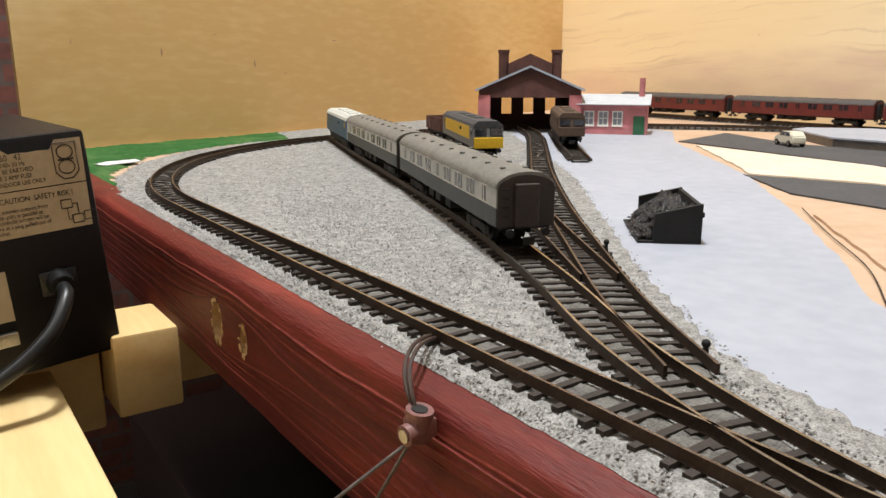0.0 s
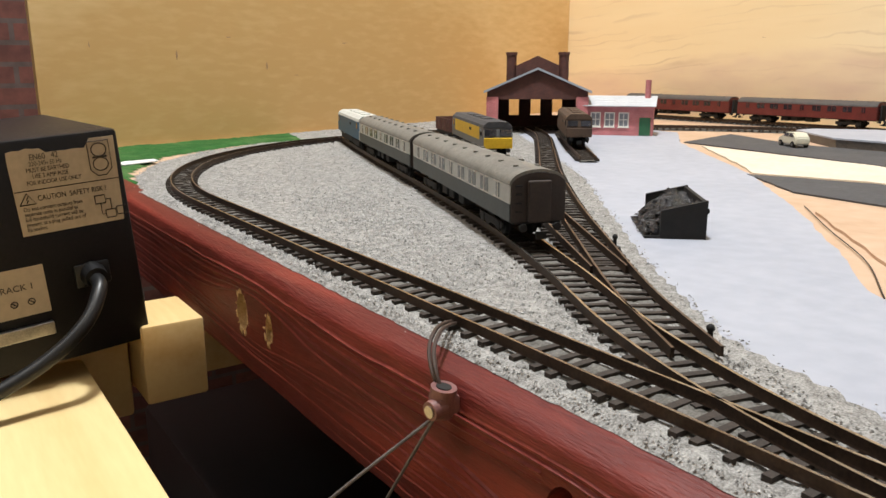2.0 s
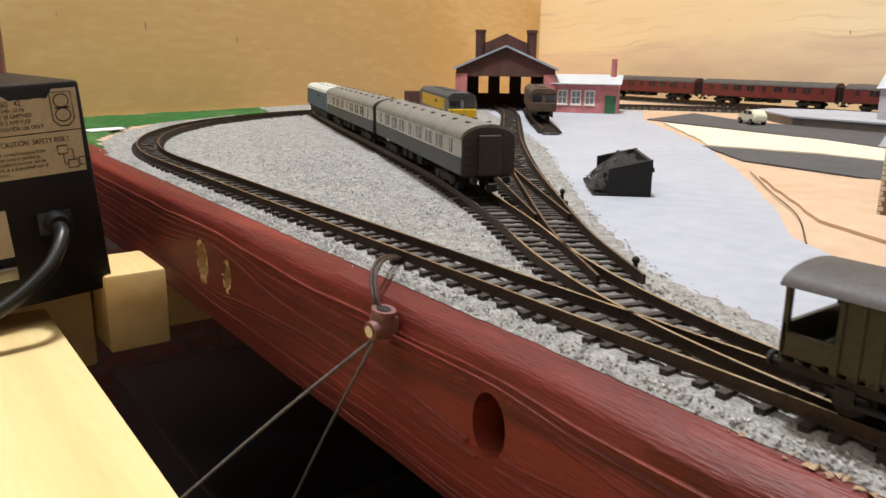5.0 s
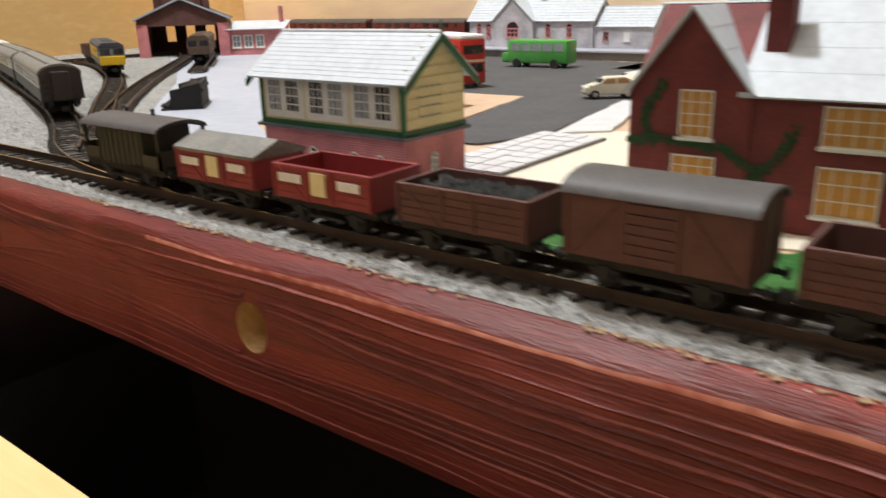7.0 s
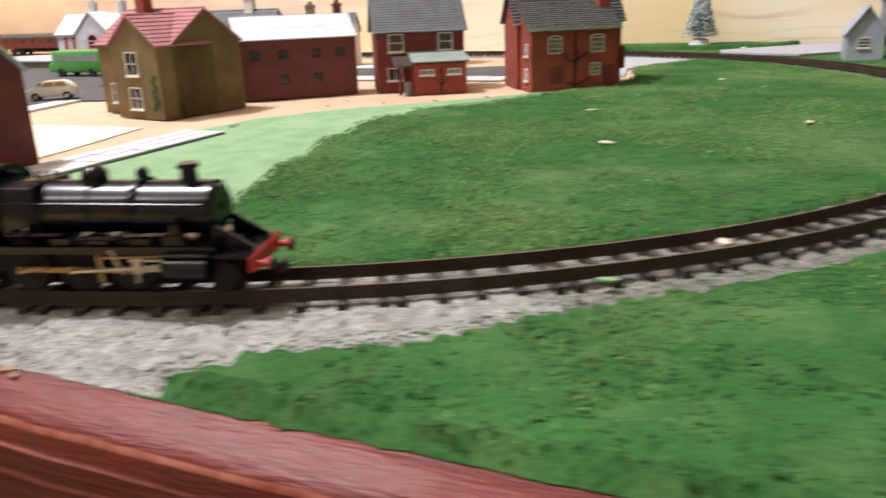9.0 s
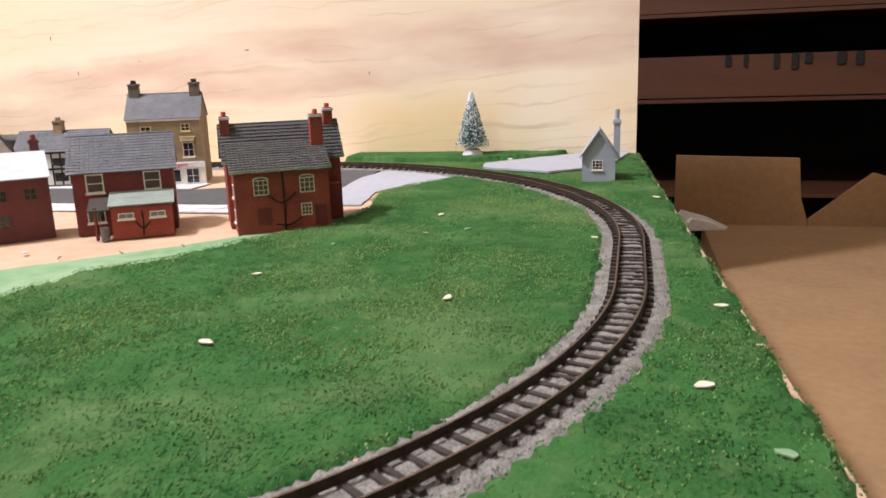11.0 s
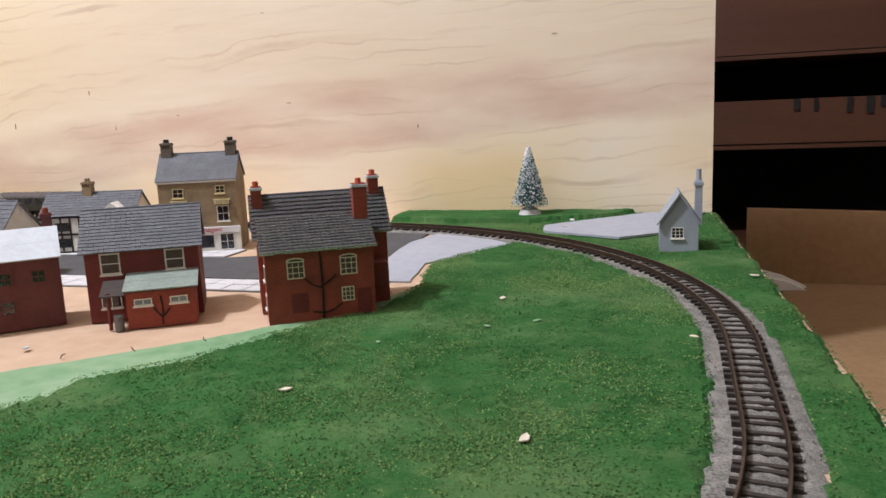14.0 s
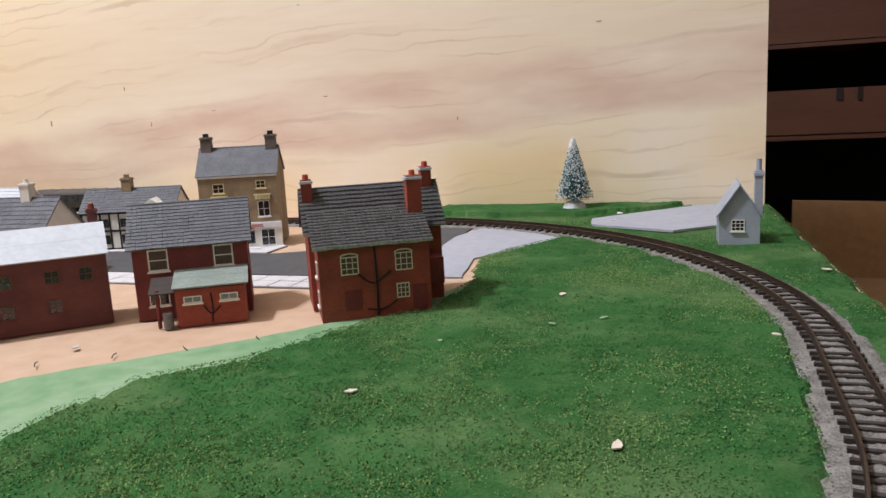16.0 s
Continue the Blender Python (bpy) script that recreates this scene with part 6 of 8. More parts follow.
def steam_loco():
    t = thing("steam_locomotive", "black steam locomotive with red buffer beam and gold numbers", "locomotive")
    bm = bmesh.new()
    tube(bm, (-14, 0, 15.5), (12, 0, 15.5), 5.4, 5.0, 20)
    tube(bm, (12, 0, 15.3), (29, 0, 15.3), 5.2, n=20)
    part("boiler", bm, BLACK, t, smooth=True)
    for x in (-6, 3, 12):
        bm = bmesh.new()
        tube(bm, (x, 0, 15.4), (x + 0.5, 0, 15.4), 5.5, n=20)
        part("boiler_band", bm, BLACK, t, smooth=True)
    bm = bmesh.new()
    box(bm, -18.4, -5.5, 9.4, -7, 5.5, 20.6, 1.1)
    box(bm, -7.3, -5.6, 9.4, -6.8, 5.6, 20.8, 0.2)
    part("firebox", bm, BLACK, t, smooth=True)
    bm = bmesh.new()
    tube(bm, (29, 0, 15.3), (30, 0, 15.3), 4.6, 4.0, 20)
    tube(bm, (30, 0, 15.3), (30.6, 0, 15.3), 0.7)
    part("smokebox_door", bm, BLACK, t, smooth=True)
    bm = bmesh.new()
    tube(bm, (23.6, 0, 19.6), (23.6, 0, 23.0), 1.9, 1.5, 14)
    tube(bm, (23.6, 0, 23.0), (23.6, 0, 23.9), 2.2, 2.0, 14)
    part("chimney", bm, BLACK, t, smooth=True)
    bm = bmesh.new()
    tube(bm, (3, 0, 19.5), (3, 0, 21.6), 2.6, n=14)
    ball(bm, (3, 0, 21.6), 2.6, 1, 1, 0.8, 14)
    part("dome", bm, BLACK, t, smooth=True)
    bm = bmesh.new()
    tube(bm, (13.5, 0, 19.6), (13.5, 0, 21.9), 1.2, 1.1, 12)
    ball(bm, (13.5, 0, 21.9), 1.35)
    for y in (-1, 1):
        rope(bm, curve3([(13.5, y * 1.2, 21), (13.5, y * 4.2, 19.2), (13.5, y * 5.6, 15.5)], 6), 0.4, 6)
    part("top_feed", bm, BLACK, t, smooth=True)
    bm = bmesh.new()
    for x in (-9.5, -7.5, -5.5):
        tube(bm, (x, 0, 20.5), (x, 0, 22.6), 0.45, n=6)
    part("safety_valves", bm, BLACK, t)
    cab = new("cab")
    cab.parent = t
    bm = bmesh.new()
    for y in (-7.6, 6.9):
        box(bm, -31, y, 8.5, -18, y + 0.7, 14.2)
        box(bm, -20.2, y, 14.2, -18, y + 0.7, 19.2)
        box(bm, -25.5, y, 14.2, -24.5, y + 0.7, 19.2)
        box(bm, -31, y, 14.2, -30, y + 0.7, 18)
    box(bm, -18.7, -7.4, 8.5, -18, 7.4, 20.8)
    part("cab_side", bm, BLACK, cab)
    bm = bmesh.new()
    roof_shell(bm, 8.0, 18.8, 5.0, -32, -17.4, 0.7, 14)
    part("cab_roof", bm, BLACK, cab, smooth=True)
    bm = bmesh.new()
    box(bm, -31, -7.4, 8.6, 31, 7.4, 9.4)
    box(bm, 30, -7.2, 7.2, 38, 7.2, 8.0)
    box(bm, 29.5, -7.2, 7.2, 30.3, 7.2, 9.4)
    part("running_plate", bm, BLACK, t)
    for y in (-7.6, 7.42):
        bm = bmesh.new()
        box(bm, -30, y, 8.2, 30, y + 0.18, 9.6)
        part("valance", bm, BLACK, t)
    for s in (-1, 1):
        for k, x in enumerate((-4, 4, 13, 20)):
            bm = bmesh.new()
            box(bm, x, s * 6.2 - 0.7, 9.4, x + 4.2, s * 6.2 + 0.7, 11 + 0.5 * (k % 2))
            part("sand_box", bm, BLACK, t)
        bm = bmesh.new()
        tube(bm, (-16, s * 5.6, 17.6), (28, s * 5.4, 17.0), 0.25, n=6)
        part("handrail", bm, BLACK, t)
        bm = bmesh.new()
        tube(bm, (20.5, s * 6.8, 5.6), (29.5, s * 6.8, 5.6), 2.7, n=14)
        part("cylinder", bm, BLACK, t, smooth=True)
        bm = bmesh.new()
        box(bm, -11.5, s * 6.6 - 0.3, 4.2, 11, s * 6.6 + 0.3, 5.2)
        for x in (-11.5, -0.3, 11):
            tube(bm, (x, s * 6.1, 4.7), (x, s * 7.2, 4.7), 0.9, n=8)
        part("coupling_rod", bm, BRASS, t, "dull brass coupling rod")
        bm = bmesh.new()
        tube(bm, (0, s * 7.3, 4.6), (19, s * 7.3, 5.7), 0.5, n=6)
        tube(bm, (9, s * 7.4, 9), (11, s * 7.4, 4.5), 0.4, n=6)
        part("connecting_rod", bm, STEEL, t)
        # valve gear, slide bars, steam pipe, injector and footplate edge
        bm = bmesh.new()
        for z in (4.6, 6.6):
            box(bm, 12.5, s * 7.0 - 0.3, z, 21, s * 7.0 + 0.3, z + 0.5)
        box(bm, 13.4, s * 7.2 - 0.6, 4.2, 15.6, s * 7.2 + 0.6, 7.4, 0.2)
        tube(bm, (14.6, s * 7.6, 6.6), (14.2, s * 7.6, 2.6), 0.45, n=6)
        part("crosshead", bm, STEEL, t, "bright steel crosshead and slide bars")
        bm = bmesh.new()
        box(bm, 5.6, s * 6.9 - 0.35, 2.4, 6.6, s * 6.9 + 0.35, 8.8)
        tube(bm, (6, s * 7.3, 7.4), (20, s * 7.3, 7.7), 0.35, n=6)
        tube(bm, (-11.5, s * 7.5, 4.7), (-5, s * 7.5, 5.4), 0.45, n=6)
        part("valve_gear", bm, BRASS, t)
        bm = bmesh.new()
        prism(bm, [(20.4, 9.4), (24.4, 9.4), (23.2, 13.6), (21.8, 13.6)], s * 5.6 - 0.9, s * 5.6 + 0.9, "y")
        box(bm, 20.0, s * 5.8 - 1.2, 9.4, 24.8, s * 5.8 + 1.2, 10.3, 0.2)
        part("steam_pipe", bm, BLACK, t)
        bm = bmesh.new()
        tube(bm, (-14, s * 6.3, 11.6), (-2, s * 6.3, 11.6), 0.35, n=6)
        tube(bm, (2, s * 6.4, 10.8), (10, s * 6.4, 10.8), 0.6, n=8)
        ball(bm, (-9, s * 6.3, 12.2), 1.1)
        ball(bm, (11, s * 6.4, 11.2), 0.9)
        part("feed_pipe", bm, BLACK, t, smooth=True)
        bm = bmesh.new()
        prism(bm, [(29.4, 8.0), (37.6, 8.0), (37.6, 8.7), (29.4, 13.2)], s * 4.0 - 0.3, s * 4.0 + 0.3, "y")
        part("front_frame", bm, BLACK, t)
        bm = bmesh.new()
        box(bm, 20.2, s * 6.9 - 2.0, 7.9, 29.8, s * 6.9 + 0.9, 8.5, 0.15)
        part("cylinder_cover", bm, BLACK, t)
        bm = bmesh.new()
        for z in (2.4, 4.6):
            box(bm, -31, s * 7.2 - 0.9, z, -28, s * 7.2 + 0.6, z + 0.4)
        for x in (-31, -28.4):
            box(bm, x, s * 7.2 - 0.2, 2.4, x + 0.4, s * 7.2 + 0.2, 8.6)
        part("cab_steps", bm, BLACK, t)
        bm = bmesh.new()
        box(bm, -29.4, s * 7.45 - 0.1, 14.9, -26.0, s * 7.45 + 0.1, 18.4)
        part("cab_window", bm, GLASS_DARK, t)
    wheels(t, (-11.5, 0, 11.5), WHEEL_BIG, 5.0)
    wheels(t, (31,))
    bm = bmesh.new()
    box(bm, -30, -3.4, 3.2, 32, 3.4, 8.6)
    part("frame", bm, MATT_BLACK, t)
    bm = bmesh.new()
    box(bm, 37.6, -7.3, 4.6, 38.5, 7.3, 7.6)
    part("buffer_beam", bm, RED_PAINT, t, "bright red buffer beam")
    buffers(t, 38.6, 1, RED_PAINT, 5.8)
    coupling(t, 38.5, 1)
    for s, turn in ((-1, 0), (1, 180)):
        words("cab_number", "6404", 0.0042, GOLD, t, pose(-0.0300 if s < 0 else -0.0195, s * 0.00764, 0.0105, 90, 0, turn))
    return t


def tender():
    t = thing("tender", "black tender with gold letters and a load of coal", "tender")
    for y in (-7.6, 6.9):
        bm = bmesh.new()
        box(bm, -20, y, 7.5, 18, y + 0.7, 14.6)
        part("tank_side", bm, BLACK, t)
    bm = bmesh.new()
    box(bm, -20, -6.9, 7.5, 18, 6.9, 13.8)
    part("tank", bm, BLACK, t)
    bm = bmesh.new()
    box(bm, -8.6, -5.4, 13.8, -8, 5.4, 17.4)
    part("bunker_plate", bm, BLACK, t)
    for y in (-5.4, 4.6):
        bm = bmesh.new()
        box(bm, -8, y, 13.8, 13, y + 0.8, 17.4)
        part("bunker_plate", bm, BLACK, t)
    bm = bmesh.new()
    for y in (-7.6, 6.9):
        box(bm, 12.5, y, 14.6, 18.5, y + 0.7, 18.6)
    roof_shell(bm, 8.0, 18.4, 4.4, 12.5, 18.5, 0.7, 14)
    part("tender_cab", bm, BLACK, t, smooth=True)
    bm = bmesh.new()
    rnd = random.Random(4)
    box(bm, -7.8, -4.6, 13.8, 13, 4.6, 16.2)
    for k in range(200):
        x, y = rnd.uniform(-7, 12), rnd.uniform(-4.2, 4.2)
        clump(bm, (x, y, 16.6 + 1.6 * (1 - abs(y) / 5) + rnd.uniform(-0.4, 0.6)), rnd.uniform(0.5, 1.2), rnd)
    o = part("coal_load", bm, COAL, t, "heap of shiny coal")
    o["kind"] = "stuff"
    bm = bmesh.new()
    tube(bm, (-13, 0, 13.8), (-13, 0, 16), 2.0, n=12)
    tube(bm, (-18, -4, 13.8), (-18, -4, 17.5), 0.5)
    tube(bm, (-18, 4, 13.8), (-18, 4, 17.5), 0.5)
    part("filler", bm, BLACK, t, smooth=True)
    for s in (-1, 1):
        bm = bmesh.new()
        box(bm, -20, min(s * 7.6, s * 7.75), 7.9, 18, max(s * 7.6, s * 7.75), 8.3)
        part("lining", bm, WHITE, t)
        for k, ch in enumerate("LMS"):
            x = (-11.5 + 10.5 * k) * (1 if s < 0 else -1)
            words("letter", ch, 0.0042, GOLD, t, pose(0.001 * x - s * -0.0015, s * 0.00764, 0.0098, 90, 0, 0 if s < 0 else 180))
    underframe(t, 19, (-13, 0, 13))
    wheels(t, (-13, 0, 13))
    buffers(t, -20, -1, RED_PAINT)
    coupling(t, -20, -1)
    return t


def coach(label, low, high, roof_mat, length=132, group="coaches", band=True):
    t = thing("coach", label, "coach", group=group)
    h, w, z0, z1 = length / 2, 8.9, 7.0, 18.5
    bm = bmesh.new()
    box(bm, -h, -w, z0, h, w, z0 + 5.5)
    part("lower_side", bm, low, t)
    bm = bmesh.new()
    prism(bm, arched(w, z0 + 5.5, z1 - 0.4, 3.6), -h, h, "x")
    part("upper_side", bm, high, t, smooth=False)
    bm = bmesh.new()
    roof_shell(bm, w + 0.25, z1 - 0.3, 4.6, -h - 0.4, h + 0.4, 0.8, 14)
    for k in range(9):
        for y in (-3.5, 3.5):
            tube(bm, (-h + 10 + k * (length - 20) / 8, y, 21), (-h + 10 + k * (length - 20) / 8, y, 22.9), 0.9, n=8)
    part("roof", bm, roof_mat, t, smooth=True)
    n = 9
    for s in (-1, 1):
        for k in range(n):
            x = -h + 11 + k * (length - 22) / (n - 1)
            ob = new("window")
            ob.parent = t
            ob.location = (x * 0.001, s * (w + 0.02) * 0.001, 0)
            bm = bmesh.new()
            box(bm, -4.0 if k % 4 else -1.6, -0.12, 13, 4.0 if k % 4 else 1.6, 0.12, 17.8)
            part("pane", bm, PALE_PANE if low is COACH_BLUE else GLASS_DARK, ob)
            bm = bmesh.new()
            for a in ((-4.3, 12.7, 4.3, 13.1), (-4.3, 17.7, 4.3, 18.1), (-0.3, 13, 0.3, 17.8)):
                box(bm, a[0], -0.2, a[1], a[2], 0.2, a[3])
            part("window_frame", bm, WHITE if low is COACH_BLUE else high, ob)
    for s in (-1, 1):
        e = new("end")
        e.parent = t
        x = s * h
        bm = bmesh.new()
        prism(bm, arched(w - 0.3, z0, z1 - 0.4, 3.7), min(x, x + s * 0.7), max(x, x + s * 0.7), "x")
        part("end_panel", bm, COACH_END if low is COACH_BLUE else low, e)
        bm = bmesh.new()
        box(bm, min(x, x + s * 2.2), -3.6, z0, max(x, x + s * 2.2), 3.6, z1 + 1.0, 0.4)
        part("gangway", bm, COACH_END if low is COACH_BLUE else MATT_BLACK, e)
        bm = bmesh.new()
        for k in range(4):
            box(bm, min(x, x + s * 1.3), 5.4, 10 + k * 2.6, max(x, x + s * 1.3), 7.4, 10.4 + k * 2.6)
        part("step_irons", bm, MATT_BLACK, e)
        buffers(t, x, s)
        coupling(t, x, s)
    for c in (-h + 24, h - 24):
        b = new("bogie")
        b.parent = t
        b.location = (c * 0.001, 0, 0)
        bm = bmesh.new()
        for y in (-7.0, 6.2):
            box(bm, -11.5, y, 2.2, 11.5, y + 0.8, 4.8, 0.2)
            for x in (-8, 8):
                box(bm, x - 1.8, y - 0.3, 1.8, x + 1.8, y + 1.0, 4.4)
        box(bm, -3, -6.5, 3.2, 3, 6.5, 6.4)
        part("bogie_frame", bm, MATT_BLACK, b)
        wheels(b, (-8, 8))
    bm = bmesh.new()
    box(bm, -h, -7.5, 6.2, h, 7.5, 7.0)
    for x in (-10, 4, 14):
        box(bm, x, -6.8, 2.6, x + 7, 6.8, 6.2, 0.3)
    part("underframe", bm, MATT_BLACK, t)
    return t


def diesel(label, side, lower, nose, length=104, roof_mat=None, group=""):
    t = thing("diesel_locomotive", label, "locomotive", group=group)
    h, w, z0, z1 = length / 2, 8.6, 7.0, 18.2
    bm = bmesh.new()
    box(bm, -h + 0.6, -w + 0.05, z0, h - 0.6, w - 0.05, z0 + 5.0)
    part("lower_body", bm, lower, t)
    bm = bmesh.new()
    box(bm, -h + 12, -w, z0 + 3.8, h - 12, w, z1)
    part("side_panel", bm, side, t)
    for s in (-1, 1):
        bm = bmesh.new()
        x0, x1 = s * (h - 12), s * (h - 0.4)
        prism(bm, [(x0, z0 + 5), (x1, z0 + 5), (x1 - s * 1.4, z1), (x0, z1)], -w, w, "y")
        part("cab", bm, lower, t)
        bm = bmesh.new()
        x = s * h
        box(bm, min(x - s * 0.8, x + s * 0.5), -w + 0.2, z0 - 0.5, max(x - s * 0.8, x + s * 0.5), w - 0.2, z0 + 5.6, 0.4)
        part("nose", bm, nose, t)
        for y in (-4.4, 4.4):
            bm = bmesh.new()
            box(bm, min(x - s * 1.4, x + s * 0.1), y - 3.4, z0 + 6.6, max(x - s * 1.4, x + s * 0.1), y + 3.4, z1 - 0.7, 0.3)
            part("windscreen", bm, GLASS_DARK, t)
        for y in (-w, w):
            bm = bmesh.new()
            box(bm, min(s * (h - 9.5), s * (h - 4.5)), y - 0.2, z0 + 6.6, max(s * (h - 9.5), s * (h - 4.5)), y + 0.2, z1 - 0.8)
            part("cab_window", bm, GLASS_DARK, t)
        buffers(t, x, s)
        coupling(t, x, s)
    for s in (-1, 1):
        bm = bmesh.new()
        box(bm, -16, s * w - 0.2, z0 + 7.5, -11, s * w + 0.2, z1 - 2)
        part("grille", bm, MATT_BLACK, t)
    bm = bmesh.new()
    prism(bm, [(-w, z1), (w, z1), (w - 0.5, z1 + 1.6), (w - 3, z1 + 3.4), (-w + 3, z1 + 3.4), (-w + 0.5, z1 + 1.6)], -h + 1.5, h - 1.5, "x")
    for x in (-20, 0, 20):
        box(bm, x - 6, -3, z1 + 3.2, x + 6, 3, z1 + 4.0, 0.2)
    part("roof", bm, roof_mat or GREY_ROOF, t)
    for c in (-h + 22, h - 22):
        b = new("bogie")
        b.parent = t
        b.location = (c * 0.001, 0, 0)
        bm = bmesh.new()
        for y in (-7.2, 6.2):
            box(bm, -14, y, 2.0, 14, y + 1.0, 5.6, 0.3)
        box(bm, -4, -6.2, 3.0, 4, 6.2, 7.0)
        part("bogie_frame", bm, MATT_BLACK, b)
        wheels(b, (-9, 9))
    bm = bmesh.new()
    box(bm, -13, -7.4, 2.6, 13, 7.4, 7.0, 0.4)
    part("tank", bm, MATT_BLACK, t)
    return t


def along(line):
    """Running length of a line."""
    s = [0.0]
    for (x0, y0), (x1, y1) in zip(line, line[1:]):
        s.append(s[-1] + math.hypot(x1 - x0, y1 - y0))
    return s


RAIL_Z = 0.0045


def put_on(ob, line, s, half, flip=False):
    """Stand a vehicle on a line with its middle at s, both ends over the rails."""
    run = along(line)

    def at(v):
        v = min(max(v, 0), run[-1])
        for i in range(1, len(run)):
            if run[i] >= v:
                k = (v - run[i - 1]) / max(1e-9, run[i] - run[i - 1])
                return line[i - 1][0] + (line[i][0] - line[i - 1][0]) * k, line[i - 1][1] + (line[i][1] - line[i - 1][1]) * k
    (ax, ay), (bx, by) = at(s - half), at(s + half)
    ob.matrix_basis = pose((ax + bx) / 2, (ay + by) / 2, RAIL_Z, 0, 0, math.degrees(math.atan2(by - ay, bx - ax)) + (180 if flip else 0))


# the goods train leaving the front straight for the first curve
LOOP = FRONT + RIGHT[1:]
run = along(LOOP)
S_FRONT = 0.6225
SMALL = Matrix.Diagonal((0.78, 0.94, 0.82, 1))
ENGINE = Matrix.Diagonal((0.735, 0.90, 0.785, 1))
s = S_FRONT - 0.030
v = steam_loco()
put_on(v, LOOP, s, 0.017)
v.matrix_basis = v.matrix_basis @ ENGINE
s -= 0.0237 + 0.0152
v = tender()
put_on(v, LOOP, s, 0.0105)
v.matrix_basis = v.matrix_basis @ ENGINE
s -= 0.0172 + 0.0180
for v, ln in ((box_van("cream van with black and tan painted panels", VAN_CREAM, VAN_ROOF, True), 46), (open_wagon("brown wooden open wagon with diagonal straps", WAGON_BROWN), 46),
              (box_van("red-brown covered van with a dark arched roof", WAGON_BROWN, DARK_ROOF), 46.5), (open_wagon("brown open wagon loaded with coal", WAGON_BROWN, COAL), 45.5),
              (open_wagon("empty bright red open wagon with white lettering", WAGON_RED, None, None, True), 45.5), (open_wagon("red lime wagon with a grey pitched cover", WAGON_RED, None, GREY_ROOF, True), 49.5)):
    put_on(v, LOOP, s, 0.0085)
    v.matrix_basis = v.matrix_basis @ SMALL
    s -= ln * 0.00079
v = brake_van()
put_on(v, LOOP, s - 0.002, 0.010)
v.matrix_basis = v.matrix_basis @ SMALL

# coaches and locomotives in the yard
run = along(COACH_ROAD)
S0 = min(zip(run, COACH_ROAD), key=lambda a: (a[1][0] - 0.0655) ** 2 + (a[1][1] - 0.189) ** 2)[0]
put_on(coach("grey and blue-grey coach with pale windows band", COACH_BLUE, COACH_GREY, GREY_ROOF), COACH_ROAD, S0 + 0.066, 0.042)
put_on(coach("grey and blue-grey coach coupled behind another", COACH_BLUE, COACH_GREY, GREY_ROOF), COACH_ROAD, S0 + 0.066 + 0.138, 0.042)
put_on(diesel("blue diesel locomotive at the head of the coaches", LOCO_BLUE, LOCO_BLUE, COACH_GREY, 96, COACH_GREY), COACH_ROAD, S0 + 0.066 + 0.138 + 0.120, 0.03)
run = along(SIDING)
S0 = min(zip(run, SIDING), key=lambda a: (a[1][0] - 0.192) ** 2 + (a[1][1] - 0.365) ** 2)[0]
put_on(diesel("grey diesel locomotive with yellow side panels and nose", YELLOW, LOCO_GREY, YELLOW, 104, ROOF_DARK), SIDING, S0 + 0.052, 0.03)
put_on(open_wagon("brown open wagon behind the yellow diesel", WAGON_BROWN, group="yard wagons"), SIDING, S0 + 0.131, 0.0105)
run = along(SHED_ROAD_2)
S0 = min(zip(run, SHED_ROAD_2), key=lambda a: (a[1][0] - 0.282) ** 2 + (a[1][1] - 0.390) ** 2)[0]
put_on(diesel("rust-brown diesel locomotive standing before the engine shed", RUST, RUST, RUST, 92, RUST), SHED_ROAD_2, S0 + 0.046, 0.028)
WALL_ROAD = dense([(0.602, 0.05), (0.602, 0.66)])
track("wall_siding", WALL_ROAD, "siding along the backboard for the maroon coaches")
for y in (0.565, 0.420, 0.277):
    put_on(coach("dark maroon coach on the siding by the backboard", MAROON, MAROON, DARK_ROOF, 134, "maroon coaches"), WALL_ROAD, y - 0.05, 0.042)
put_on(coach("dark green-black coach beyond the station", OLIVE, OLIVE, DARK_ROOF, 120, "maroon coaches"), WALL_ROAD, 0.085, 0.04)

# ---- road vehicles ----


